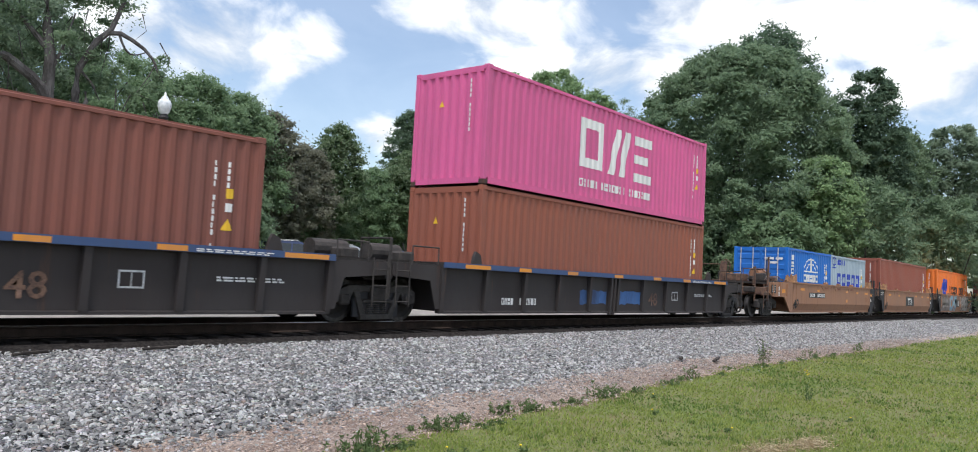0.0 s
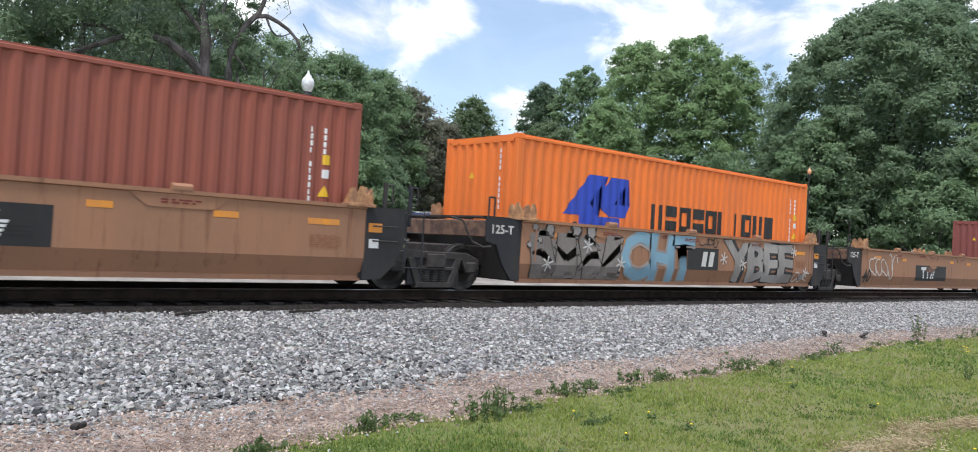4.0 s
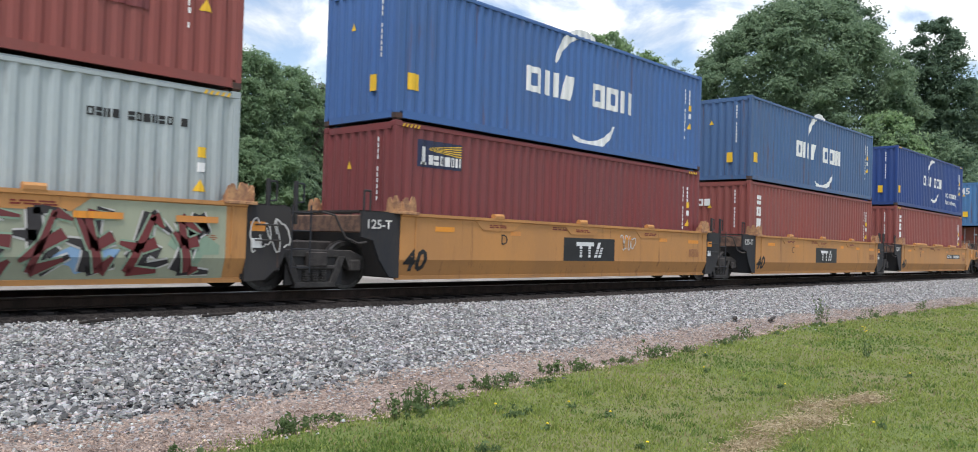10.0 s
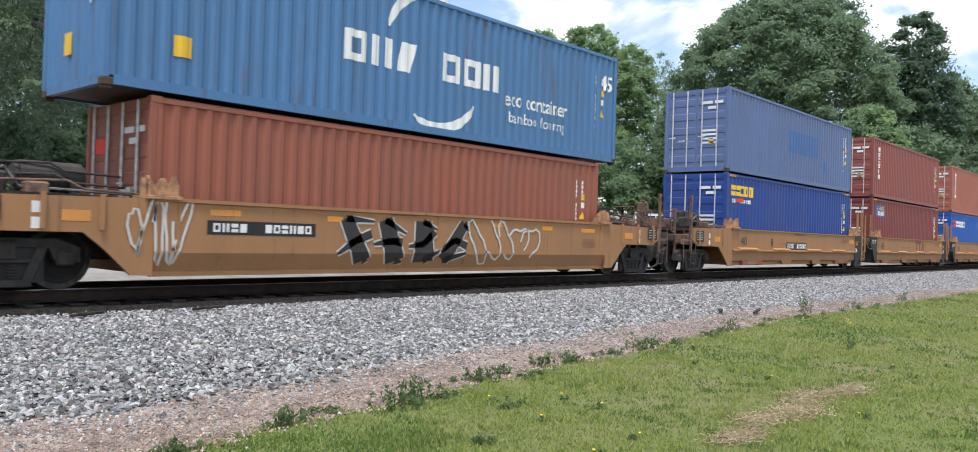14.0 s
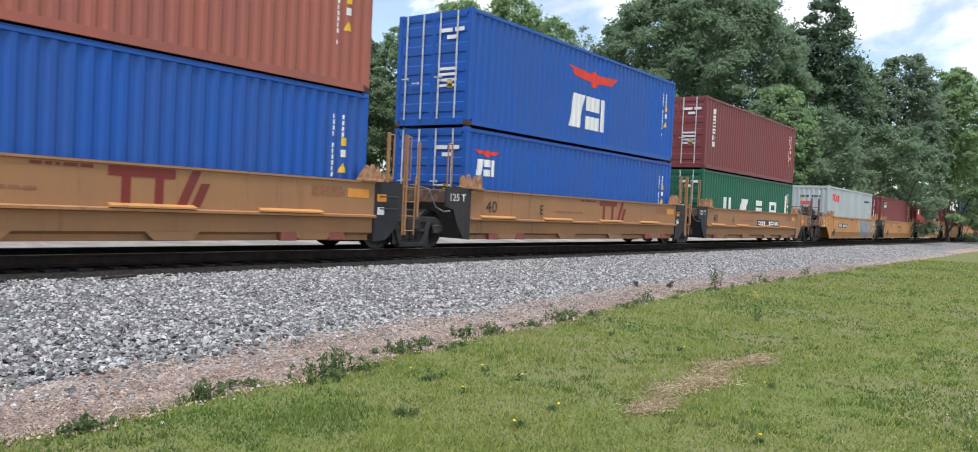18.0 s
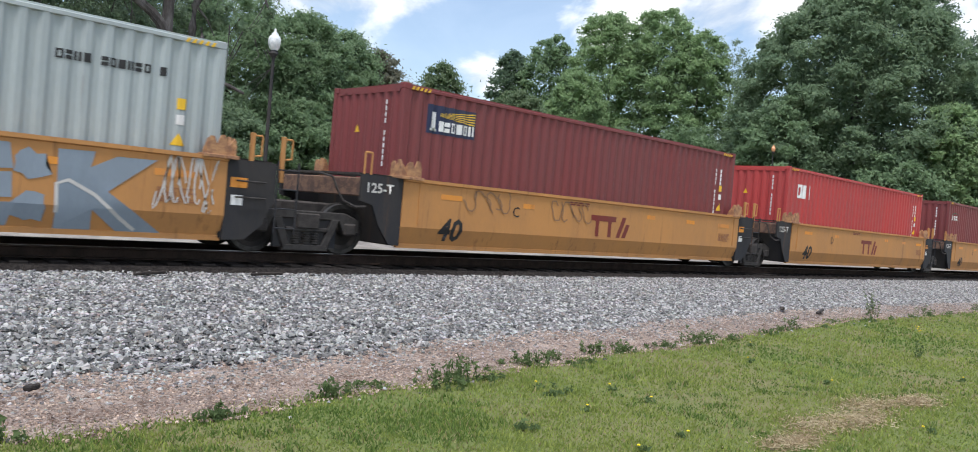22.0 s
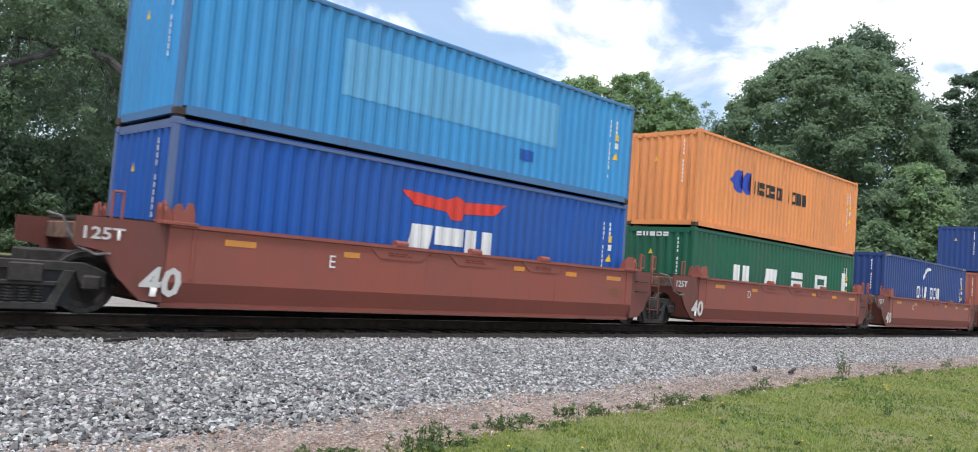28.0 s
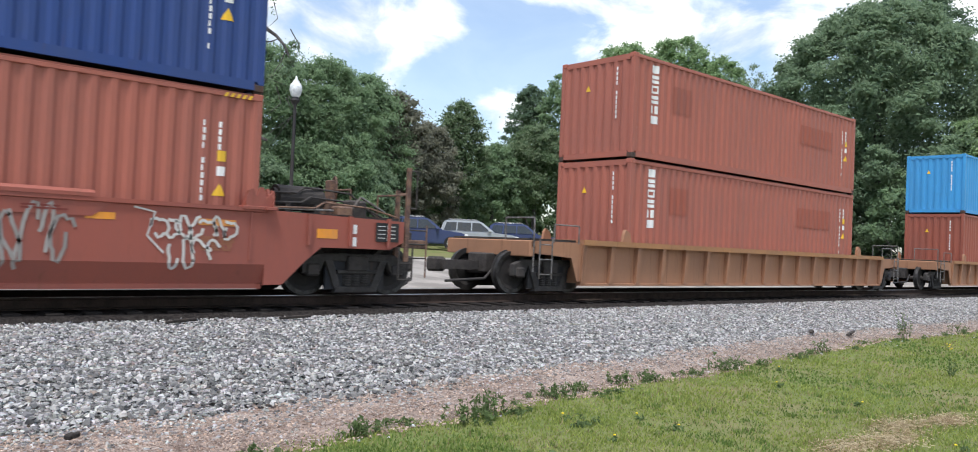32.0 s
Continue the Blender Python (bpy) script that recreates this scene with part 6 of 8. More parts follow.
a = unit_a(103.83, WAGON_TAN, TANSET + ", long edge covers, brake end", right="own", covers="long", board=1.95, letter="B")
scrawl(g5, -5.5, -3.3, 1.10, 1.78, CHALK, 5, 31, 0.045)

YEL = "smooth-sided yellow well wagon unit"
unit_a(123.60, WAGON_YELLOW, YEL + ", brake end over its own truck", left="own", covers="left", board=-4.53, board_w=2.6, forty_x=-6.39)
g8 = unit_a(139.20, WAGON_YELLOW, YEL + " covered in mint and wine spray paint", forty=False)
patch(g8, -6.05, 5.75, 0.76, 1.95, GRAFF_OLIVE)
for k, (x, z, w, h) in enumerate(((-5.4, 0.95, 1.2, 0.4), (-4.2, 1.0, 1.3, 0.5), (-2.4, 0.95, 1.6, 0.5), (-0.6, 1.0, 1.4, 0.5), (1.6, 1.6, 0.9, 0.6), (2.2, 1.1, 0.9, 0.5), (3.6, 1.1, 1.0, 0.5), (5.2, 1.3, 0.9, 0.6))):
    mottle(g8, x, z, w, h, GRAFF_MINT if k % 3 else GRAFF_SKY, 70 + k)
patch(g8, -6.05, 1.1, 0.76, 0.90, GRAFF_WINE, 0.0095)
wild(g8, -6.05, 1.25, 0.80, 1.92, 6, GRAFF_WINE, GRAFF_OLIVE, 5, 0.012, 0.34, 0.045)
wild(g8, -5.6, 1.3, 0.78, 1.90, 7, GRAFF_DARK, GRAFF_MINT, 8, 0.020, 0.14, 0.035)
wild(g8, 1.85, 5.5, 0.82, 1.84, 5, GRAFF_DARK, CHALK, 11, 0.012, 0.34, 0.03)
wild(g8, 2.0, 5.4, 0.82, 1.80, 5, GRAFF_WINE, GRAFF_MINT, 14, 0.020, 0.16, 0.03)
for k, (word, z) in enumerate((("West", 1.58), ("Coast", 1.30))):
    mark(g8, "lettering", move(lettering(word, 0.24, 0.62, shear=0.25), 0.0, 0.0), GRAFF_DARK, 1.12, z, -1.49, 0.030)
for x in (-5.6, -2.3, 0.0, 1.7, 3.4, 4.9):
    plate(g8, "reflector", x, x + 0.7, 1.66, 1.76, MARK_ORANGE, lift=0.03)
scrawl(g8, -7.0, -6.1, 1.25, 1.95, GRAFF_SKY, 4, 72, 0.06)
scrawl(g8, -6.9, -5.9, 1.1, 1.9, CHALK, 5, 73, 0.03)
scrawl(g8, 6.2, 6.9, 1.25, 1.8, CHALK, 4, 74, 0.025)
u9 = unit_a(154.77, WAGON_YELLOW, YEL + " and a black logo board", ttx="board", letter="D")
scrawl(u9, 1.45, 2.15, 1.45, 1.75, CHALK, 4, 71, 0.03)
g10 = unit_a(170.42, WAGON_YELLOW, YEL + ", logo board and a white scrawl", ttx="board", letter="C")
unit_a(186.15, WAGON_YELLOW, YEL + ", long edge covers, brake end", right="own", covers="long", board=1.77, board_w=2.7, letter="B")
u12 = unit_a(205.95, WAGON_OCHRE, "ochre single well wagon with black and white spray paint", left="own", right="own", board=-5.25, board_w=2.1, forty=False, top=1.92, covers="none")
wild(u12, -2.7, 0.85, 0.86, 1.80, 4, GRAFF_DARK, CHALK, 31, 0.010, 0.46, 0.035)
scrawl(u12, 0.9, 3.2, 0.95, 1.75, CHALK, 5, 23, 0.05)
scrawl(u12, -6.5, -5.6, 1.0, 1.8, CHALK, 5, 27, 0.04)
OCH = "ochre well wagon unit with ledge and tall posts"
unit_b(225.75, WAGON_OCHRE, OCH + ", brake end", left="own", board=-1.6, letter="B")
unit_b(241.16, WAGON_OCHRE, OCH + " and maroon logo", letter="C", ttx=True)
unit_b(256.54, WAGON_OCHRE, OCH + " and maroon logo", letter="D", ttx=True)
unit_b(272.10, WAGON_OCHRE, OCH + " and maroon logo", letter="E", ttx=True)
unit_b(287.45, WAGON_OCHRE, OCH + " and number board", right="own", letter="A", board=-0.05)
g18 = unit_a(306.99, WAGON_YELLOW, YEL + " with grey blue spray paint, brake end", left="own", covers="none", board=-4.5, forty_x=-5.8, post_mat=WAGON_YELLOW)
spray(g18, "E", 1.55, 3.20, 0.76, 1.86, GRAFF_STEEL, None)
spray(g18, "K", 3.70, 5.15, 0.76, 1.86, GRAFF_STEEL, None)
mottle(g18, 3.4, 1.05, 0.55, 0.5, GRAFF_STEEL, 90)
mottle(g18, 3.4, 1.62, 0.5, 0.45, GRAFF_STEEL, 91)
stroke(g18, [(3.72, 1.0), (3.70, 1.40), (3.85, 1.46), (4.2, 1.28), (4.55, 0.98), (4.80, 0.80)], CHALK, 0.05)
scrawl(g18, 5.05, 5.95, 1.22, 1.90, CHALK, 8, 51, 0.025)
scrawl(g18, 0.35, 1.5, 1.25, 1.88, CHALK, 6, 52, 0.025)
u19 = unit_a(322.70, WAGON_YELLOW, YEL + " and a maroon logo", ttx="plain", letter="C", covers="none", forty_x=-5.2, post_mat=WAGON_YELLOW)
scrawl(u19, -4.6, -3.3, 1.55, 1.9, GRAFF_FAINT, 4, 81, 0.03)
scrawl(u19, -2.0, -0.6, 1.5, 1.85, GRAFF_FAINT, 4, 82, 0.03)
unit_a(338.30, WAGON_YELLOW, YEL + " and a maroon logo", ttx="plain", letter="D", covers="none", forty_x=-5.2, post_mat=WAGON_YELLOW)
unit_a(354.06, WAGON_YELLOW, YEL + " and a maroon logo", ttx="plain", letter="E", covers="none", forty_x=-5.2, post_mat=WAGON_YELLOW)
unit_a(369.64, WAGON_YELLOW, YEL + ", long edge covers, brake end", right="own", covers="long", board=-4.26, forty_x=-5.8, post_mat=WAGON_YELLOW)
REDSET = "brick red well wagon unit"
RED = dict(dark=RED_GRIME, top=1.96, base=0.66, forty_mat=CHALK, rail_mat=WAGON_RED, forty_x=-6.5)
unit_a(389.23, WAGON_RED, REDSET + ", brake end over its own truck", left="own", covers="left", board=-2.4, **RED)
for x, l in ((405.06, "E"), (420.66, "D"), (436.26, "C")):
    unit_a(x, WAGON_RED, REDSET + " and white painted marks", letter=l, covers="left", **RED)
u27 = unit_a(451.95, WAGON_RED, REDSET + ", long covers and pale scrawls, brake end", right="own", covers="long", board=-4.86, **RED)
scrawl(u27, 4.35, 5.6, 1.42, 1.74, CHALK, 7, 61, 0.045, 1.05)
scrawl(u27, 4.55, 5.4, 1.02, 1.40, CHALK, 4, 62, 0.045, 1.05)
stroke(u27, [(4.05, 1.86), (4.35, 1.80), (4.25, 1.45), (4.5, 1.2)], CHALK, 0.03, 1.05)
scrawl(u27, 2.0, 3.2, 1.05, 1.75, GRAFF_GREY, 6, 63, 0.05, 1.05)
mark(u27, "spray_paint", lettering("BANG!", 0.50, 2.45, shear=0.1), GRAFF_DARK, -1.75, 1.20, -1.49, 0.012)
part("edge_cover", cover(1.5), WHITE, u27, "white-painted edge cover").matrix_basis = pose(0.1, -1.475, 1.965)
scrawl(u27, -5.4, -4.4, 1.1, 1.75, GRAFF_DARK, 3, 65, 0.04, 1.05)
unit_d(473.77, WAGON_TAN, WAGON_OCHRE, "low ochre well wagon with ribbed sides and two salmon containers", "own", "own", half=8.0, top=1.74, base=0.70, ribs=16, reach=11.0)
unit_d(496.75, WAGON_TAN, WAGON_OCHRE, "low ochre ribbed wagon carrying a blue container", "own", "own", half=8.0, top=1.74, base=0.70, ribs=16, reach=11.0)

for x in (-6.9, 11.48, 29.25, 33.25, 48.99, 64.66, 80.43, 96.02, 111.95, 115.48, 131.4, 146.98, 162.6, 178.28, 194.27, 197.83, 214.07, 217.63,
          233.45, 248.85, 264.32, 279.77, 295.57, 298.87, 314.84, 330.5, 346.18, 361.85, 377.76, 381.11, 397.14, 412.86, 428.46, 444.1, 460.07, 465.1, 482.4, 488.1):
    truck(x, 0)

# ---- plants, stones and what stands behind the track ----
def leaf_material(name, colour, second, shine=0.45, patch=0.45, blot=1.8):
    m = bpy.data.materials.new(name)
    m.use_nodes = True
    t = m.node_tree
    p = t.nodes["Principled BSDF"]
    geo = t.nodes.new("ShaderNodeNewGeometry")
    ramp = t.nodes.new("ShaderNodeValToRGB")
    ramp.color_ramp.elements[0].color, ramp.color_ramp.elements[1].color = (*second, 1), (*colour, 1)
    mid = ramp.color_ramp.elements.new(0.55)
    mid.color = (*[(a + b) / 2 * 1.05 for a, b in zip(colour, second)], 1)
    tc = t.nodes.new("ShaderNodeTexCoord")
    big = node(t, "ShaderNodeTexNoise", Scale=patch, Detail=7.0, Roughness=0.62)
    t.links.new(tc.outputs["Object"], big.inputs["Vector"])
    add = t.nodes.new("ShaderNodeMath")
    add.operation = "MULTIPLY_ADD"
    add.inputs[1].default_value, add.inputs[2].default_value = blot, -blot / 2
    t.links.new(big.outputs["Fac"], add.inputs[0])
    tot = t.nodes.new("ShaderNodeMath")
    tot.operation = "ADD"
    t.links.new(geo.outputs["Random Per Island"], tot.inputs[0])
    t.links.new(add.outputs[0], tot.inputs[1])
    t.links.new(tot.outputs[0], ramp.inputs["Fac"])
    t.links.new(ramp.outputs["Color"], p.inputs["Base Color"])
    p.inputs["Roughness"].default_value, p.inputs["Specular IOR Level"].default_value = 0.7, shine * 0.15
    tr = t.nodes.new("ShaderNodeBsdfTranslucent")
    t.links.new(ramp.outputs["Color"], tr.inputs["Color"])
    mx = t.nodes.new("ShaderNodeMixShader")
    mx.inputs["Fac"].default_value = 0.54
    t.links.new(p.outputs["BSDF"], mx.inputs[1])
    t.links.new(tr.outputs["BSDF"], mx.inputs[2])
    t.links.new(mx.outputs["Shader"], t.nodes["Material Output"].inputs["Surface"])
    return m


LEAF_DARK = leaf_material("dark_green_leaves", (0.245, 0.330, 0.205), (0.168, 0.242, 0.150))
LEAF_MID = leaf_material("mid_green_leaves", (0.262, 0.362, 0.212), (0.180, 0.265, 0.150))
LEAF_LIGHT = leaf_material("light_green_leaves", (0.315, 0.430, 0.225), (0.230, 0.330, 0.172))
LEAF_RED = leaf_material("bronze_leaves", (0.255, 0.255, 0.195), (0.185, 0.192, 0.145))
LEAF_PALE = leaf_material("silvery_green_leaves", (0.264, 0.330, 0.209), (0.083, 0.138, 0.061))
LEAF_GREY = leaf_material("grey_green_leaves", (0.262, 0.335, 0.238), (0.175, 0.235, 0.162))
LEAF_BLUE = leaf_material("blue_green_needles", (0.165, 0.235, 0.155), (0.105, 0.160, 0.108))
BARK = material("grey_bark", (0.155, 0.145, 0.142), (0.070, 0.064, 0.062), rough=0.95, scale=2.5, fine=22.0, bump=1.0, bump_size=0.04, streak=3.0, gloss=0.1)
GRASS = leaf_material("grass_blades", (0.365, 0.410, 0.118), (0.225, 0.290, 0.080), 0.3, 0.9, 1.1)
LUSH = leaf_material("lush_grass_blades", (0.215, 0.305, 0.085), (0.115, 0.18, 0.05), 0.3, 0.9, 1.1)
DRY_GRASS = leaf_material("dry_grass_blades", (0.45, 0.39, 0.21), (0.30, 0.25, 0.13), 0.2)
WEED = leaf_material("weed_leaves", (0.185, 0.250, 0.110), (0.105, 0.155, 0.065), 0.3)
PETAL = paint("yellow_petals", (0.85, 0.62, 0.02), 0.0, 0.6)
rng = np.random.default_rng(7)


def mesh_from(name, verts, faces):
    """A mesh from arrays of corners and of equal-sided faces."""
    me = bpy.data.meshes.new(name)
    k = faces.shape[1]
    me.vertices.add(len(verts))
    me.vertices.foreach_set("co", np.ascontiguousarray(verts, np.float32).ravel())
    me.loops.add(faces.size)
    me.loops.foreach_set("vertex_index", np.ascontiguousarray(faces, np.int32).ravel())
    me.polygons.add(len(faces))
    me.polygons.foreach_set("loop_start", np.arange(0, faces.size, k, dtype=np.int32))
    me.polygons.foreach_set("use_smooth", np.zeros(len(faces), dtype=bool))
    me.update(calc_edges=True)
    me.validate()
    return me


def unit_rows(n):
    v = rng.normal(size=(n, 3))
    return v / np.linalg.norm(v, axis=1)[:, None]


def leaves(name, centres, sizes, lean):
    """Small leaf sprays: a triangle each, facing roughly along lean."""
    n = len(centres)
    nor = lean / np.linalg.norm(lean, axis=1)[:, None] + 0.85 * unit_rows(n)
    nor /= np.linalg.norm(nor, axis=1)[:, None]
    a = np.cross(nor, unit_rows(n))
    a /= np.linalg.norm(a, axis=1)[:, None]
    b = np.cross(nor, a)
    s = sizes[:, None]
    fold = nor * s * rng.uniform(0.1, 0.3, (n, 1))
    p0, p2 = centres - a * s, centres + a * s
    p1 = centres + b * s * 0.8 - fold
    verts = np.stack([p0, p1, p2], 1).reshape(-1, 3)
    faces = np.arange(n * 3).reshape(-1, 3)
    return mesh_from(name, verts, faces)


def crown(name, lobes, count, size, inner=0.18, droop=0.0, flat=0.0):
    """Leaf sprays in clusters over the skins of several lobes, with gaps and a ragged outline."""
    vol = np.array([l[3] * l[4] + l[3] * l[5] for l in lobes])
    vol[0] *= 0.85
    cen, lean, grow = [], [], []
    for l, share in zip(lobes, vol / vol.sum()):
        c, r = np.array(l[:3]), np.array(l[3:6])
        n = max(30, int(count * share))
        k = max(6, n // 34)
        d = unit_rows(k)
        d[:, 2] = np.where(d[:, 2] < -0.45, -d[:, 2], d[:, 2])
        hub = c + d * r * rng.uniform(0.70, 1.05, (k, 1))
        pick = rng.integers(0, k, n)
        spread = (0.15 * r.mean() + 0.16) * rng.uniform(0.5, 1.25, k)[pick][:, None]
        p = hub[pick] + np.clip(rng.normal(size=(n, 3)), -1.45, 1.45) * spread * (1, 1, 0.6 - flat)
        p[:, 2] -= droop * np.abs(rng.normal(size=n))
        inside = rng.random(n) < inner
        p[inside] = c + unit_rows(inside.sum()) * r * rng.uniform(0.25, 0.75, (inside.sum(), 1))
        cen.append(p)
        lean.append(d[pick] + (0, 0, 0.75))
        grow.append(np.where(inside, 1.7, 1.0))
    cen, lean, grow = np.concatenate(cen), np.concatenate(lean), np.concatenate(grow)
    return leaves(name, cen, size * grow * rng.uniform(0.6, 1.3, len(cen)), lean)


def limb(bm, points, r0, r1, n=7):
    """A tapered, bending limb."""
    prev = None
    for i, p in enumerate(points):
        r = r0 + (r1 - r0) * i / (len(points) - 1)
        d = Vector(points[min(i + 1, len(points) - 1)]) - Vector(points[max(i - 1, 0)])
        q = d.to_track_quat("Z", "Y").to_matrix()
        ring = [bm.verts.new(Vector(p) + q @ Vector((r * math.cos(2 * math.pi * k / n), r * math.sin(2 * math.pi * k / n), 0))) for k in range(n)]
        if prev:
            for k in range(n):
                bm.faces.new((prev[k], prev[(k + 1) % n], ring[(k + 1) % n], ring[k]))
        prev = ring


def spot(az, d):
    """The place d metres off at a compass angle, from the track's far side towards the oncoming train."""
    return d * math.sin(radians(az)), d * math.cos(radians(az))


def tree(az, d, top_el, width, label, mat, count=12000, size=0.30, low=0.25, lobes=64, trunk=0.3, shape_up=1.0, seed=1, droop=0.0, category="tree", name="tree", squash=1.0, inner=0.20, bulk=(0.11, 0.21)):
    """A tree whose crown spans a width in degrees and reaches top_el degrees above the eye."""
    rnd = random.Random(seed)
    x, y = spot(az, d)
    g = ground_z(x, y)
    top = 1.5 + d * math.tan(radians(top_el)) - g
    rw = d * math.tan(radians(width / 2)) * 1.08
    t = thing(name, pose(x, y, g), label, category)
    zc = top * (low + 1) / 2
    ls = [(0, 0, zc, rw * 0.74, rw * 0.74, top * (1 - low) / 2 * 0.86)]
    for k in range(lobes):
        a = 2.39996 * k + rnd.uniform(-0.35, 0.35)
        u = ((k + rnd.random()) / lobes) ** 0.85
        wide = math.sqrt(max(0.02, 1 - (max(0.0, u - 0.36) / 0.66) ** 2)) if u > 0.36 else 0.74 + 0.72 * u
        wide *= 1.0 + 0.16 * noise.noise((math.cos(a) * 1.3, math.sin(a) * 1.3 + seed, u * 2.4))
        r = rw * rnd.uniform(*bulk)
        rr = max(0.03, rw * wide * rnd.uniform(0.90, 1.05) - r * 0.55)
        z = top * (low + (0.985 - low) * u) - r * 0.45
        ls.append((rr * math.cos(a), rr * math.sin(a), z, r * rnd.uniform(0.9, 1.25), r * rnd.uniform(0.9, 1.25), r * rnd.uniform(0.6, 0.95) * squash))
    part("crown", crown("crown", ls, int(count * (4.4 if d < 50 else 2.9)), size * (0.38 if d < 50 else 0.50), inner=inner, droop=droop), mat, t)
    bm = bmesh.new()
    limb(bm, [(0, 0, -0.2), (0.05, 0, top * low * 0.5), (0.0, 0.1, top * low), (0.1, 0.0, top * 0.7)], trunk, trunk * 0.35, 9)
    for k in range(5):
        l = ls[1 + (k * 3) % lobes]
        limb(bm, [(0, 0, top * low * (0.8 + 0.1 * k)), (l[0] * 0.5, l[1] * 0.5, (top * low + l[2]) / 2), (l[0] * 0.9, l[1] * 0.9, l[2])], trunk * 0.45, 0.05, 6)
    part("trunk", bm, BARK, t)
    return t


tree(5.0, 40, 19.0, 18, "tall grey green broadleaf tree at the edge of a wood", LEAF_GREY, 9500, 0.28, 0.14, seed=2, inner=0.06, droop=0.5)
tree(13.5, 36, 19.5, 14, "tall dense grey green tree beside the yard", LEAF_GREY, 9500, 0.26, 0.14, seed=3, inner=0.06, droop=0.5)
tree(-5.0, 40, 17.0, 16, "tall broadleaf tree at the far edge of a wood", LEAF_GREY, 9000, 0.30, 0.04, seed=103, droop=0.4)
tree(19.0, 44, 16.5, 11, "dense green tree behind a bare-limbed oak", LEAF_GREY, 11000, 0.26, 0.08, seed=4, droop=0.3)
tree(25.0, 43, 13.2, 10, "rounded green tree behind the lamp post", LEAF_MID, 12000, 0.24, 0.06, seed=5)
tree(29.6, 45, 12.4, 8, "green broadleaf tree with a sloping crown", LEAF_MID, 10000, 0.26, 0.06, seed=6)
tree(32.6, 48, 11.6, 6.6, "green broadleaf tree beside the car park", LEAF_MID, 9000, 0.26, 0.06, seed=66)
tree(34.9, 50, 10.6, 5.2, "low bronze-leaved tree beside the car park", LEAF_RED, 8000, 0.24, 0.06, seed=7)
tree(37.0, 52, 8.6, 4.6, "low bronze-leaved tree beside the car park", LEAF_RED, 7000, 0.24, 0.06, seed=8)
tree(39.4, 55, 10.2, 4.2, "small magnolia with pale flowering leaves", LEAF_PALE, 7000, 0.24, 0.08, seed=9)
tree(41.9, 60, 7.3, 4, "low green shrub tree in a gap", LEAF_MID, 6000, 0.26, 0.04, seed=10)
tree(44.9, 62, 8.8, 5, "low rounded pale green magnolia", LEAF_PALE, 8000, 0.28, 0.04, seed=11)
tree(44.3, 92, 11.5, 3.6, "far slender blue green tree against the sky", LEAF_BLUE, 6000, 0.40, 0.10, seed=12, inner=0.05)
tree(47.0, 90, 12.8, 4.6, "far slender blue green tree against the sky", LEAF_MID, 8000, 0.40, 0.10, seed=112, inner=0.06)
tree(49.0, 74, 10.4, 4.4, "young light green tree in a line along the yard", LEAF_LIGHT, 8000, 0.34, 0.06, seed=13, squash=1.25)
tree(51.2, 82, 14.5, 6.4, "tall light green tree in a line along the yard", LEAF_LIGHT, 12000, 0.36, 0.08, seed=14, inner=0.08)
tree(54.6, 80, 15.0, 6.2, "tall light green tree in a line along the yard", LEAF_LIGHT, 12000, 0.36, 0.08, seed=15, inner=0.08)
tree(57.2, 78, 13.6, 5.0, "light green tree in a line along the yard", LEAF_LIGHT, 9000, 0.36, 0.08, seed=115, inner=0.08)
tree(59.4, 88, 13.0, 3.6, "thin-crowned grey tree beside a great oak", LEAF_GREY, 2400, 0.26, 0.16, seed=16, inner=0.0, bulk=(0.08, 0.16))
tree(67.3, 72, 16.3, 14.4, "great domed dark green oak", LEAF_DARK, 50000, 0.34, 0.0, lobes=230, trunk=0.7, seed=17, inner=0.26, bulk=(0.075, 0.15))
tree(69.0, 86, 17.5, 9.5, "dark broad tree standing behind the great oak", LEAF_BLUE, 13000, 0.36, 0.05, lobes=90, seed=120)
tree(63.3, 66, 9.6, 6.0, "lower skirt tree beside the great oak", LEAF_MID, 9000, 0.32, 0.0, seed=18)
tree(72.9, 66, 9.2, 4.6, "young light green tree before the great oak", LEAF_LIGHT, 9000, 0.32, 0.04, seed=19)
tree(75.6, 80, 14.9, 4.8, "dark evergreen tree behind the great oak", LEAF_BLUE, 15000, 0.34, 0.02, seed=20, squash=0.8, inner=0.34)
tree(77.6, 84, 10.5, 4.2, "dark green tree far along the line", LEAF_DARK, 8000, 0.36, 0.03, seed=121)
tree(80.4, 88, 11.0, 5.0, "mid green tree far along the line", LEAF_GREY, 9000, 0.38, 0.05, seed=21)
tree(83.2, 100, 10.0, 4.6, "mid green tree far along the line", LEAF_LIGHT, 9000, 0.42, 0.05, seed=22)
tree(86.2, 150, 7.4, 4.4, "far green tree along the railway", LEAF_MID, 8000, 0.6, 0.05, seed=23)
tree(88.3, 260, 4.2, 4.0, "far green tree along the railway", LEAF_MID, 7000, 0.9, 0.05, seed=24)
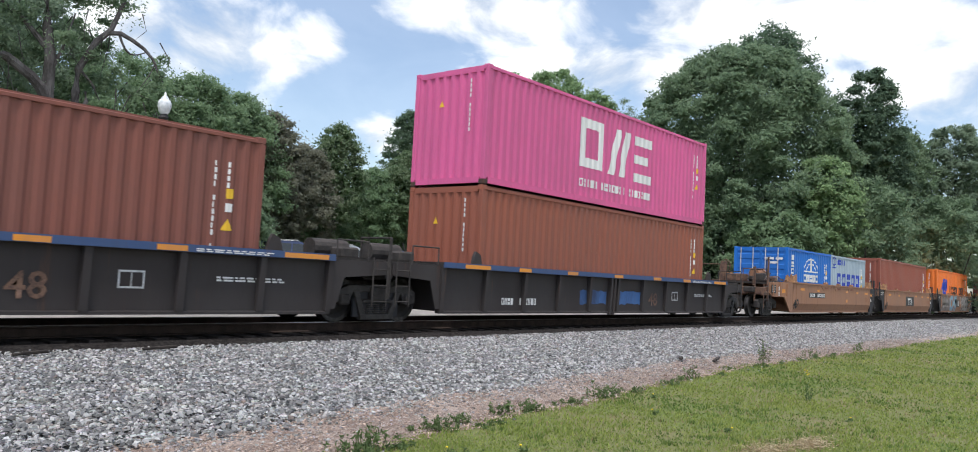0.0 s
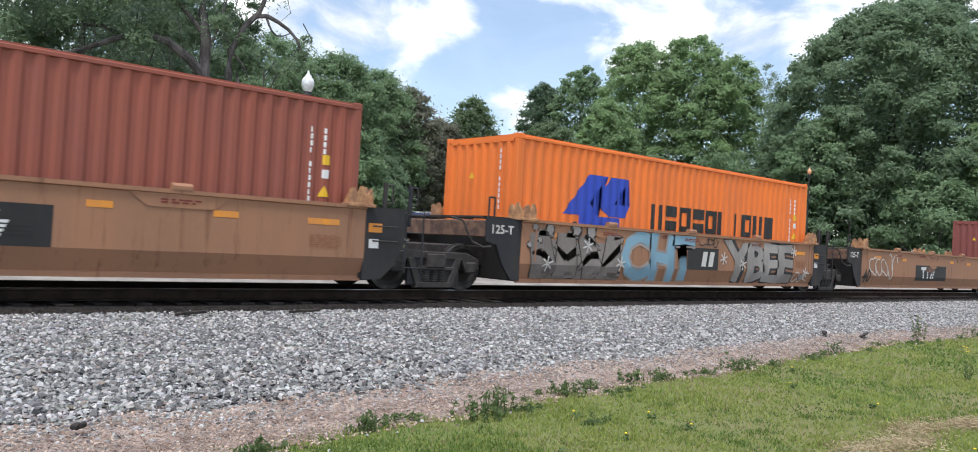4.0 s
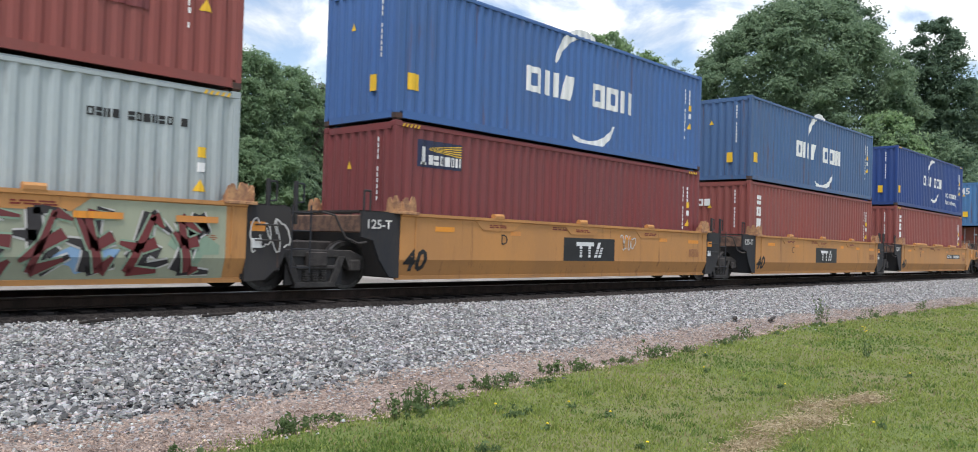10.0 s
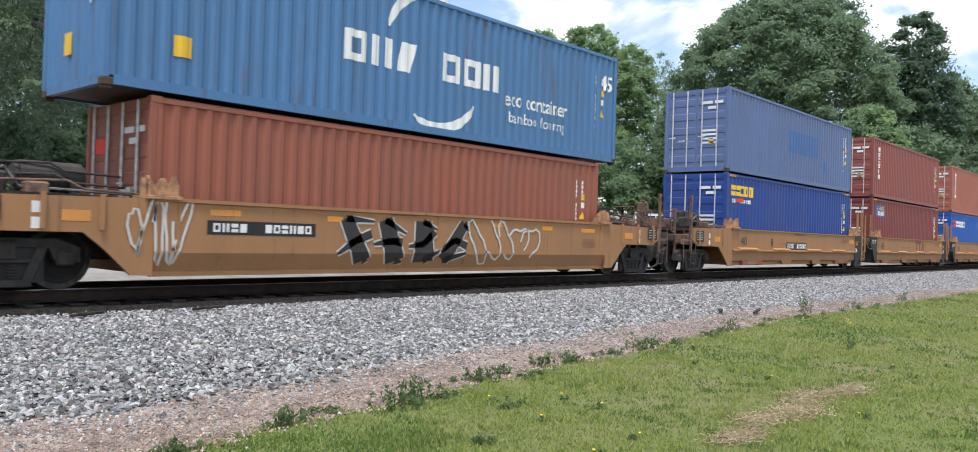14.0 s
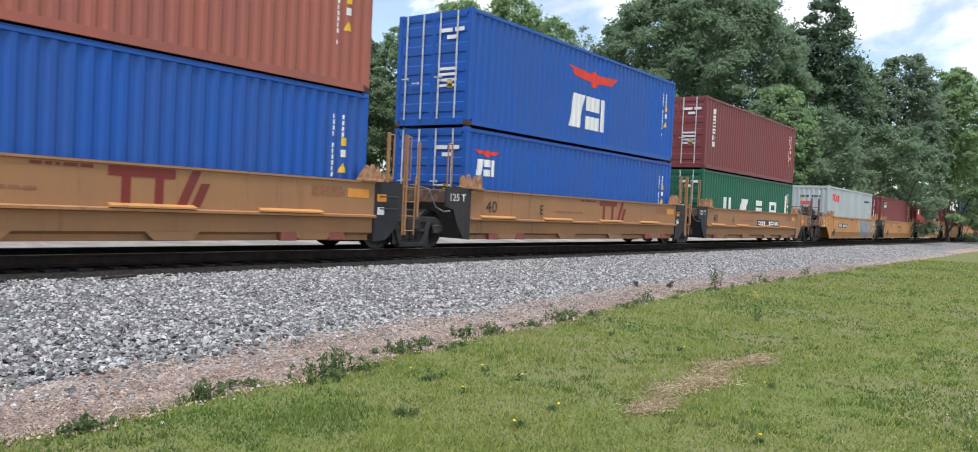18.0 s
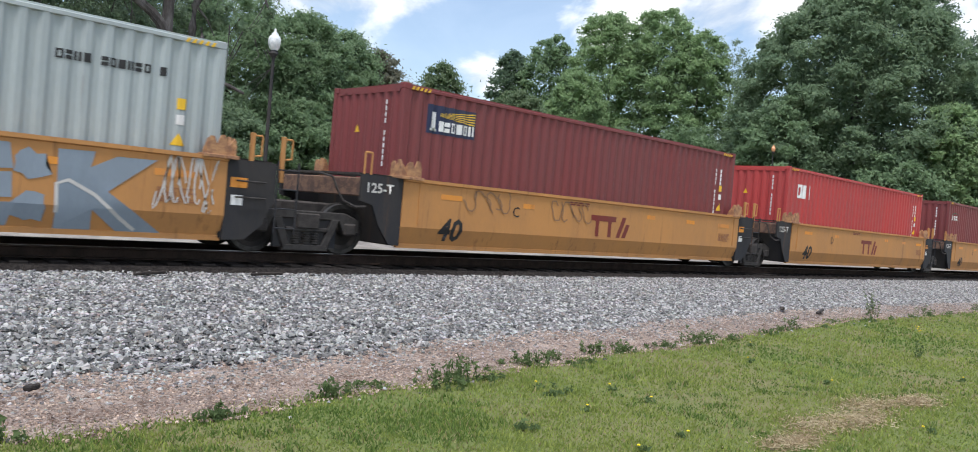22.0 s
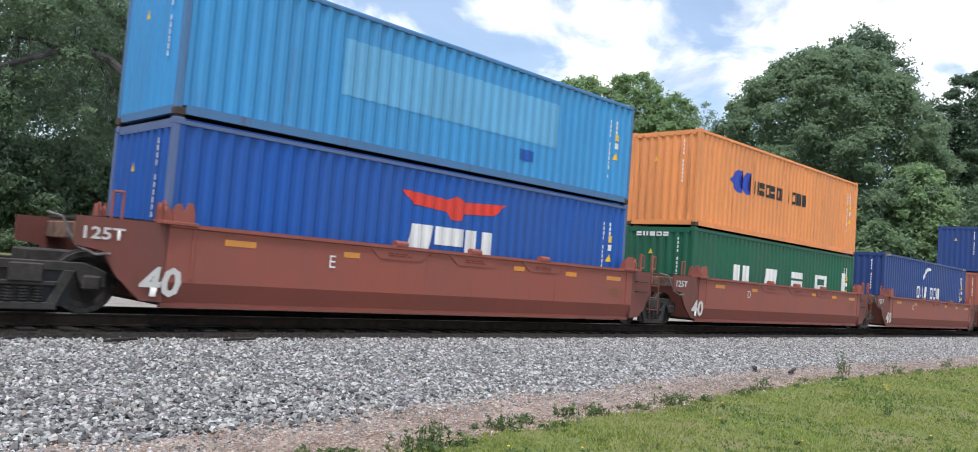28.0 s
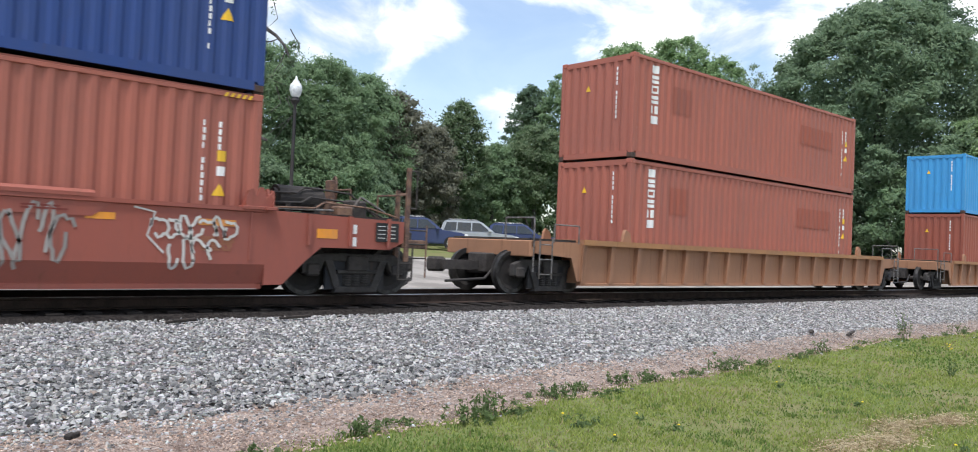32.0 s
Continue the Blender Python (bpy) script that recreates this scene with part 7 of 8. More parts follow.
for k, (az, d, el, w) in enumerate(((-9, 34, 6.5, 10), (-2, 34, 6.8, 9), (4, 33.5, 6.5, 9), (9, 33, 7, 9), (13, 33, 6.0, 8), (21, 37, 6.0, 8), (27, 41, 6.0, 7), (17, 35, 6.5, 9), (24, 38, 6, 8), (30, 42, 6.5, 7), (33, 44, 5.5, 5), (38, 58, 5.5, 6), (42.5, 68, 5.0, 6), (47.5, 70, 6.5, 6), (52, 72, 6.5, 7), (57, 72, 6.8, 7), (61, 72, 7, 6), (65, 66, 6.0, 7), (70, 64, 6, 7), (75.5, 70, 7.5, 7), (80, 80, 6.5, 6), (84, 110, 6, 5))):
    tree(az, d, el, w, "dense dark shrub under the trees", LEAF_DARK if k % 3 else LEAF_MID, 4600, 0.22 + d * 0.0018, 0.0, lobes=24, trunk=0.06, seed=40 + k, category="shrub", name="shrub", bulk=(0.16, 0.30))

# the bare-limbed oak beside the lamp
ox, oy = spot(22.0, 31.0)
oz = ground_z(ox, oy)
oak = thing("oak", pose(ox, oy, oz), "grey-barked oak with forked trunk and sparse foliage", "tree")
across = Vector((math.cos(radians(22)), -math.sin(radians(22)), 0))
at = lambda s, z, back=0.0: tuple(across * s + Vector((math.sin(radians(22)), math.cos(radians(22)), 0)) * back + Vector((0, 0, z)))
bm = bmesh.new()
def branch(name, points, r0, r1, n=7, back=0.0):
    bm = bmesh.new()
    limb(bm, [at(s_, z_, back * k_ / len(points)) for k_, (s_, z_) in enumerate(points)], r0, r1, n)
    part(name, bm, BARK, oak)


branch("trunk", [(0.16, -0.2), (0.14, 0.8), (0.11, 1.95), (0.0, 3.2), (-0.22, 4.41), (-0.42, 5.3), (-0.54, 5.96), (-0.54, 7.31), (-0.70, 8.22), (-0.8, 9.6), (-0.6, 11.4)], 0.32, 0.12, 11)
branch("limb", [(0.02, 3.3), (0.10, 4.1), (0.32, 5.4), (0.30, 6.2), (0.32, 6.97), (0.81, 8.05), (1.25, 8.55), (1.6, 9.6)], 0.20, 0.07, 9)
branch("limb", [(-0.45, 5.6), (-0.75, 6.15), (-1.03, 6.46), (-1.79, 6.98), (-2.49, 7.1), (-3.09, 7.0), (-4.63, 6.19), (-5.8, 5.82)], 0.22, 0.06, 8, -1.0)
branch("limb", [(0.80, 8.0), (1.14, 8.40), (1.55, 8.46), (1.95, 8.29), (2.35, 8.05), (2.66, 7.73), (2.86, 7.3), (3.04, 6.94)], 0.11, 0.03)
branch("limb", [(1.50, 8.45), (1.62, 8.15), (1.73, 7.94), (1.92, 7.78), (2.15, 7.80), (2.44, 7.95)], 0.05, 0.02, 6)
branch("limb", [(0.15, 4.7), (0.6, 4.66), (1.19, 4.46), (1.7, 4.30), (2.22, 4.09)], 0.13, 0.05)
branch("limb", [(0.30, 5.5), (0.55, 5.66), (0.65, 5.9), (0.60, 6.24)], 0.12, 0.05)
branch("limb", [(0.34, 7.0), (0.75, 6.6), (1.05, 6.0)], 0.05, 0.015, 5)
branch("limb", [(-0.55, 7.4), (-1.4, 8.4), (-2.6, 9.2), (-3.8, 9.0)], 0.11, 0.03)
branch("limb", [(-0.55, 6.6), (-0.2, 7.6), (0.1, 8.9)], 0.08, 0.03, 6)
branch("limb", [(-3.2, 7.0), (-3.9, 7.3), (-4.9, 7.2), (-5.9, 6.6)], 0.09, 0.02, 6, -0.5)
bm = bmesh.new()
for k in range(46):
    s, z, back = random.uniform(-6.5, 3.0), random.uniform(5.6, 9.6), random.uniform(-1.0, 0.6)
    limb(bm, [at(s, z, back), at(s + random.uniform(-0.4, 0.4), z - 0.6, back), at(s + random.uniform(-0.7, 0.7), z - random.uniform(0.9, 1.9), back)], 0.022, 0.006, 4)
tagged(part("twig", bm, BARK, oak), kind="stuff")
sprays = [(*at(s, z, b), r, r, r * 0.7) for s, z, b, r in ((3.0, 7.8, 0, 0.34), (2.9, 7.15, 0, 0.40), (2.75, 6.7, 0, 0.36), (1.5, 7.1, 0, 0.42), (2.0, 6.5, 0.2, 0.42), (0.75, 7.5, 0, 0.45), (1.2, 6.7, 0.3, 0.5), (-0.1, 7.9, -0.4, 0.6), (0.9, 5.4, 0.3, 0.5),
          (-6.4, 6.8, -0.8, 0.9), (-5.2, 7.3, -0.6, 0.8), (-4.1, 7.6, -0.4, 0.7), (-2.1, 7.7, 0, 0.7), (-5.0, 5.1, -0.8, 0.8), (-6.3, 4.9, -0.8, 0.9), (-3.6, 5.9, -0.6, 0.6), (-2.3, 6.0, -0.4, 0.5), (-1.5, 8.6, 0, 0.8), (-3.0, 8.8, 0, 0.9), (-4.6, 8.7, 0, 1.0),
          (-6.4, 8.8, 0, 1.2), (0.2, 9.6, 0, 1.0), (1.4, 9.7, 0.4, 0.8), (-0.9, 10.6, 0, 1.2), (0.6, 11.2, 0, 1.2), (-2.2, 10.2, 0, 1.2), (2.2, 4.2, 0.4, 0.45), (-4.4, 4.4, -0.6, 0.6), (-5.6, 3.9, -0.8, 0.6))]
rnd = random.Random(77)
for k in range(60):
    r = rnd.uniform(0.28, 0.62)
    s = rnd.uniform(-7.0, 1.2)
    sprays.append((*at(s, rnd.uniform(4.6, 9.6), rnd.uniform(-1.4, 0.4) if s < -1.8 else rnd.uniform(0.5, 1.6)), r * 1.2, r * 1.2, r * 0.6))
part("crown", crown("crown", sprays, 30000, 0.068, inner=0.45, droop=0.40), LEAF_DARK, oak)


def lamp_post(x, y, top, scale, glass, label):
    """An acorn-globe street lamp on a fluted post."""
    g = ground_z(x, y)
    t = thing("street_lamp", pose(x, y, g), label, "street lamp")
    h = top - g
    k = scale
    bm = bmesh.new()
    tube(bm, (0, 0, 0), (0, 0, 0.7), 0.16 * k, 12, 0.11 * k)
    tube(bm, (0, 0, 0.7), (0, 0, h - 0.95 * k), 0.07 * k, 12, 0.05 * k)
    part("post", bm, BLACK, t)
    bm = bmesh.new()
    tube(bm, (0, 0, h - 0.98 * k), (0, 0, h - 0.86 * k), 0.07 * k, 14, 0.15 * k)
    tube(bm, (0, 0, h - 0.86 * k), (0, 0, h - 0.74 * k), 0.16 * k, 14, 0.11 * k)
    part("collar", bm, BLACK, t)
    bm = bmesh.new()
    prof = [(0.11, -0.74), (0.17, -0.66), (0.215, -0.50), (0.21, -0.36), (0.17, -0.28), (0.12, -0.24), (0.12, -0.20), (0.06, -0.14), (0.04, -0.10), (0.045, -0.05), (0.0, 0.0)]
    prev = None
    for r, z in prof:
        ring = [bm.verts.new((max(r, 0.002) * k * math.cos(2 * math.pi * q / 20), max(r, 0.002) * k * math.sin(2 * math.pi * q / 20), h + z * k)) for q in range(20)]
        if prev:
            for q in range(20):
                bm.faces.new((prev[q], prev[(q + 1) % 20], ring[(q + 1) % 20], ring[q]))
        prev = ring
    for f in bm.faces:
        f.smooth = True
    part("globe", bm, glass, t, "ribbed frosted acorn globe")
    return t


GLOBE = material("frosted_globe", (0.78, 0.80, 0.80), (0.58, 0.62, 0.63), rough=0.25, scale=9.0, bump=0.05)
AMBER = material("amber_globe", (0.85, 0.42, 0.22), (0.7, 0.3, 0.15), rough=0.3, scale=9.0, bump=0.05)
lamp_post(13.2, 25.0, 7.05, 1.0, GLOBE, "black street lamp with frosted acorn globe behind the track")
lamp_post(*spot(62.5, 55), 1.5 + 55 * math.tan(radians(6.15)), 0.6, AMBER, "black street lamp with amber globe under the oak")

CAR_GLASS = material("car_glass", (0.02, 0.025, 0.03), (0.015, 0.02, 0.02), rough=0.08, scale=2.0, bump=0.0, gloss=0.8)
TYRE = material("tyre_rubber", (0.02, 0.02, 0.02), rough=0.9, scale=10.0)
CHROME = material("chrome_trim", (0.6, 0.6, 0.6), rough=0.2, metal=1.0, scale=5.0, bump=0.0)
TAIL = paint("tail_light_red", (0.45, 0.02, 0.02), 0.0, 0.25)


def parked_car(x, y, turn, mat, label, roof_mat=None):
    """A sport utility car with body, cabin, windows, roof rails and wheels."""
    g = ground_z(x, y)
    t = thing("parked_car", pose(x, y, g, 0, 0, turn), label, "car", "cars parked behind the railway")
    body = [(-2.35, 0.38), (-2.40, 0.62), (-2.34, 1.00), (-2.20, 1.06), (0.95, 1.06), (2.10, 0.94), (2.35, 0.78), (2.40, 0.42), (2.2, 0.30), (-2.2, 0.30)]
    bm = prism(body, -0.90, 0.90, "y")
    bmesh.ops.bevel(bm, geom=bm.edges[:], offset=0.06, segments=2, affect="EDGES")
    part("body", bm, mat, t)
    cab = [(-2.18, 1.04), (-1.98, 1.62), (-1.75, 1.70), (0.05, 1.70), (0.25, 1.62), (1.02, 1.04)]
    bm = prism(cab, -0.80, 0.80, "y")
    for v in bm.verts:
        if v.co.z > 1.3:
            v.co.y *= 0.86
    bmesh.ops.bevel(bm, geom=bm.edges[:], offset=0.04, segments=2, affect="EDGES")
    part("cabin", bm, roof_mat or mat, t)
    for s in (-1, 1):
        for a, b, c, d in ((-1.95, -1.25, -1.22, -1.80), (-1.17, -0.40, -0.40, -1.15), (-0.32, 0.72, 0.12, -0.32)):
            bm = bmesh.new()
            yy = lambda z: s * (0.805 - 0.11 * (z - 1.08) / 0.62 + 0.012)
            f = [bm.verts.new(q) for q in ((a, yy(1.12), 1.12), (b, yy(1.12), 1.12), (c, yy(1.58), 1.58), (d, yy(1.58), 1.58))]
            bm.faces.new(f if s < 0 else f[::-1])
            part("window", bm, CAR_GLASS, t)
        part("roof_rail", pipe([(-1.8, s * 0.62, 1.68), (-1.7, s * 0.62, 1.76), (-0.1, s * 0.62, 1.76), (0.0, s * 0.62, 1.68)], 0.02), CHROME, t)
        part("headlight", boxes((2.18, 2.37, s * 0.78 - 0.14, s * 0.78 + 0.12, 0.72, 0.88), bevel=0.02), GLOBE, t)
        part("tail_light", boxes((-2.41, -2.28, s * 0.80 - 0.08, s * 0.80 + 0.105, 0.75, 1.0), bevel=0.02), TAIL, t)
        part("wing_mirror", boxes((0.62, 0.78, s * 0.98 - 0.09, s * 0.98 + 0.09, 1.05, 1.2), bevel=0.03), mat, t)
        for wx in (-1.42, 1.45):
            bm = bmesh.new()
            tube(bm, (wx, s * 0.72, 0.36), (wx, s * 0.93, 0.36), 0.36, 20)
            w = part("wheel", bm, TYRE, t)
            bm = bmesh.new()
            tube(bm, (wx, s * 0.92, 0.36), (wx, s * 0.94, 0.36), 0.22, 12)
            part("rim", bm, CHROME, w)
    bm = bmesh.new()
    f = [bm.verts.new(q) for q in ((0.98, -0.70, 1.12), (0.98, 0.70, 1.12), (0.36, 0.62, 1.58), (0.36, -0.62, 1.58))]
    bm.faces.new(f)
    part("windscreen", bm, CAR_GLASS, t)
    bm = bmesh.new()
    f = [bm.verts.new(q) for q in ((-2.20, 0.66, 1.14), (-2.20, -0.66, 1.14), (-2.04, -0.60, 1.58), (-2.04, 0.60, 1.58))]
    bm.faces.new(f)
    part("rear_window", bm, CAR_GLASS, t)
    return t


CAR_WHITE = paint("white_car_paint", (0.72, 0.73, 0.74), 0.0, 0.25)
CAR_SILVER = paint("silver_car_paint", (0.40, 0.43, 0.46), 0.0, 0.25)
CAR_BLUE = paint("dark_blue_car_paint", (0.05, 0.07, 0.16), 0.0, 0.22)
for az, d, turn, mat, label in ((37.2, 44, -40, CAR_BLUE, "dark blue sport utility car parked behind the track"), (41.0, 47, -44, CAR_SILVER, "silver grey car parked behind the track"), (44.2, 50, -48, CAR_BLUE, "dark car parked in a row behind the track"),
                                (55.6, 63, -58, CAR_SILVER, "silver estate car parked under the trees"), (52.4, 61, -55, CAR_WHITE, "white car parked under the trees"), (60.6, 62, -62, CAR_WHITE, "white sport utility car parked under the great oak")):
    parked_car(*spot(az, d), turn, mat, label)

# lawn: blades thin out with distance
n = 430000
dist = 3.2 * (45.0 / 3.2) ** rng.random(n)
ang = np.radians(rng.uniform(0.0, 100.0, n))
bx, by = dist * np.sin(ang), dist * np.cos(ang)
edge = np.array([grass_edge(x) for x in np.linspace(-2, 50, 520)])
lim = np.interp(bx, np.linspace(-2, 50, 520), edge)
m = 95000  # sparser grass all round
far, turn = 0.5 * 50.0 ** rng.random(m), np.radians(rng.uniform(100.0, 360.0, m))
bx, by, dist = np.concatenate([bx, far * np.sin(turn)]), np.concatenate([by, far * np.cos(turn)]), np.concatenate([dist, far])
m = 34000
far, turn = rng.uniform(0.4, 3.2, m), np.radians(rng.uniform(0.0, 100.0, m))
bx, by, dist = np.concatenate([bx, far * np.sin(turn)]), np.concatenate([by, far * np.cos(turn)]), np.concatenate([dist, far])
n = len(bx)
lim = np.interp(bx, np.linspace(-2, 50, 520), edge)
keep = by < lim + rng.normal(size=n) * 0.10 + 0.04
bx, by, dist = bx[keep], by[keep], dist[keep]
n = len(bx)
DRY = ((7.9, 2.95, 0.5), (6.7, 2.85, 0.45), (5.9, 2.72, 0.32), (8.6, 2.78, 0.36), (7.2, 2.75, 0.4))
dry = np.zeros(n)
for cx, cy, r in DRY:
    dry = np.maximum(dry, np.exp(-(((bx - cx) / (r * 1.2)) ** 2 + ((by - cy) / (r * 0.42)) ** 2)))
gz = np.array([ground_z(x, y) for x, y in zip(bx, by)])
def field(k, seed):
    return np.array([noise.noise((x * k, y * k, seed)) for x, y in zip(bx, by)])


patch, tuft, wear = field(0.9, 30.0), field(4.5, 40.0), field(1.7, 50.0)
is_dry = (rng.random(n) < dry * 0.7) | (rng.random(n) < 0.03 + 0.30 * np.clip(wear + 0.05, 0, 1))
thin = (rng.random(n) < dry * 0.55) | (rng.random(n) < 0.9 * np.clip(wear - 0.05, 0, 0.6))
lush = ~is_dry & (field(0.55, 60.0) + 0.5 * tuft > 0.16) & (rng.random(n) < 0.75)


def blades(name, sel, mat, label):
    x, y, z, d = bx[sel], by[sel], gz[sel], dist[sel]
    m = len(x)
    h = (0.016 + 0.018 * rng.random(m) + 0.014 * np.clip(patch[sel], -0.5, 1) + 0.030 * np.clip(tuft[sel], 0, 1)) * (1 + d * 0.02)
    w = (0.003 + 0.0008 * d) * rng.uniform(0.7, 1.3, m)
    a = rng.uniform(0, 2 * np.pi, m)
    lx, ly = rng.normal(size=m) * h * 0.45, rng.normal(size=m) * h * 0.45
    base = np.stack([x, y, z - 0.004], 1)
    side = np.stack([np.cos(a) * w, np.sin(a) * w, 0 * w], 1)
    tip = base + np.stack([lx, ly, h], 1)
    v = np.stack([base - side, base + side, tip], 1).reshape(-1, 3)
    f = np.arange(m * 3).reshape(-1, 3)
    ob = part(name, mesh_from(name, v, f), mat, None)
    return tagged(ob, label, "grass", kind="stuff")


blades("grass", ~is_dry & ~thin & ~lush, GRASS, "short mown green grass blades on the lawn")
blades("lush_grass", lush & ~thin, LUSH, "darker lush grass in patches on the lawn")
blades("dry_grass", is_dry & ~thin, DRY_GRASS, "dry straw-coloured grass in worn patches")


def weed(x, y, h, spread, count, seed, flower=0, label="leafy green weed at the edge of the gravel"):
    rnd = random.Random(seed)
    g = ground_z(x, y)
    t = thing("weed", pose(x, y, g), label, "weed", "weeds along the lawn edge")
    bm = bmesh.new()
    cen, lean = [], []
    for k in range(count):
        a, r = rnd.uniform(0, 6.28), rnd.uniform(0, spread)
        bx_, by_ = r * math.cos(a) * 1.4, r * math.sin(a) * 0.7
        hh = h * rnd.uniform(0.45, 1.0) * (1 - 0.4 * r / max(spread, 0.01))
        tx_, ty_ = bx_ + rnd.uniform(-0.3, 0.3) * hh, by_ + rnd.uniform(-0.3, 0.3) * hh
        limb(bm, [(bx_, by_, 0), ((bx_ + tx_) / 2, (by_ + ty_) / 2, hh * 0.55), (tx_, ty_, hh)], 0.004, 0.0015, 4)
        for q in range(11):
            u = rnd.uniform(0.15, 1.0)
            cen.append((bx_ + (tx_ - bx_) * u + rnd.uniform(-0.03, 0.03), by_ + (ty_ - by_) * u + rnd.uniform(-0.03, 0.03), hh * u))
            lean.append((rnd.uniform(-1, 1), rnd.uniform(-1, 1), 0.8))
    part("stem", bm, WEED, t)
    cen = np.array(cen)
    part("leaves", leaves("leaves", cen, 0.026 * rng.uniform(0.6, 1.4, len(cen)), np.array(lean)), WEED, t)
    for k in range(flower):
        bmf = bmesh.new()
        fx, fy, fz = rnd.uniform(-0.06, 0.06), rnd.uniform(-0.05, 0.05), h * rnd.uniform(0.85, 1.05)
        bmesh.ops.create_icosphere(bmf, subdivisions=1, radius=0.014, matrix=Matrix.Translation((fx, fy, fz)) @ Matrix.Diagonal((1, 1, 0.5, 1)))
        part("flower", bmf, PETAL, t, "small yellow flower")
    return t


for k, (x, y, h, s, c) in enumerate(((4.75, 5.22, 0.30, 0.34, 34), (3.46, 5.22, 0.18, 0.14, 12), (6.0, 5.62, 0.18, 0.25, 18), (6.5, 5.72, 0.16, 0.2, 12), (7.31, 5.80, 0.24, 0.18, 12), (7.9, 5.85, 0.15, 0.15, 8), (9.6, 5.86, 0.30, 0.22, 16),
                                    (10.1, 6.0, 0.15, 0.2, 8), (12.93, 6.12, 0.32, 0.14, 10), (17.42, 6.6, 0.62, 0.16, 14), (20.5, 6.6, 0.3, 0.25, 10), (24.5, 6.5, 0.35, 0.3, 12), (2.5, 5.0, 0.10, 0.12, 6), (5.4, 4.6, 0.10, 0.12, 8), (8.8, 5.75, 0.12, 0.3, 10), (4.2, 3.9, 0.08, 0.12, 8))):
    weed(x, y, h, s, c, 100 + k)
for k in range(17):
    x = 1.5 + k * 1.25 + random.uniform(-0.3, 0.3)
    weed(x, grass_edge(x) - random.uniform(-0.05, 0.25), random.uniform(0.06, 0.15), random.uniform(0.08, 0.22), random.randint(5, 10), 300 + k, 0, "small green weed tuft at the lawn's edge")
weed(12.18, 3.98, 0.42, 0.08, 5, 150, 5, "thin weed with yellow flowers in the lawn")
for k in range(16):
    a, d = random.uniform(25, 80), random.uniform(5, 12)
    x, y = spot(a, d)
    if y < grass_edge(x) - 0.4:
        weed(x, y, 0.06, 0.02, 2, 160 + k, 1, "small yellow-flowered plant in the lawn")

# ballast stones: angular lumps, thinning out with distance
STONE = bpy.data.materials.new("crushed_granite")
STONE.use_nodes = True
st_ = STONE.node_tree
sp_ = st_.nodes["Principled BSDF"]
sg_ = st_.nodes.new("ShaderNodeNewGeometry")
so_ = st_.nodes.new("ShaderNodeObjectInfo")
sr_ = st_.nodes.new("ShaderNodeValToRGB")
for i_, (pos_, col_) in enumerate(((0.0, (0.10, 0.10, 0.10)), (0.25, (0.235, 0.232, 0.228)), (0.6, (0.42, 0.415, 0.406)), (0.85, (0.67, 0.66, 0.645)), (0.95, (0.28, 0.225, 0.19)), (1.0, (0.17, 0.18, 0.20)))):
    el_ = sr_.color_ramp.elements[i_] if i_ < 2 else sr_.color_ramp.elements.new(pos_)
    el_.position, el_.color = pos_, (*col_, 1)
sm_ = st_.nodes.new("ShaderNodeMath")
sm_.operation = "ADD"
sw_ = st_.nodes.new("ShaderNodeMath")
sw_.operation = "FRACT"
sn_ = node(st_, "ShaderNodeTexNoise", Scale=90.0, Detail=3.0)
sx_ = st_.nodes.new("ShaderNodeMix")
sx_.data_type, sx_.blend_type = "RGBA", "MULTIPLY"
sx_.inputs["Factor"].default_value = 0.5
for a_, b_ in ((sg_.outputs["Random Per Island"], sm_.inputs[0]), (so_.outputs["Random"], sm_.inputs[1]), (sm_.outputs[0], sw_.inputs[0]), (sw_.outputs[0], sr_.inputs["Fac"]),
               (sr_.outputs["Color"], sx_.inputs[6]), (sn_.outputs["Color"], sx_.inputs[7]), (sx_.outputs[2], sp_.inputs["Base Color"])):
    st_.links.new(a_, b_)
sp_.inputs["Roughness"].default_value = 0.85
PRISM_F = np.array([(0, 1, 2, 3), (0, 4, 5, 1), (1, 5, 6, 2), (2, 6, 7, 3), (3, 7, 4, 0)])


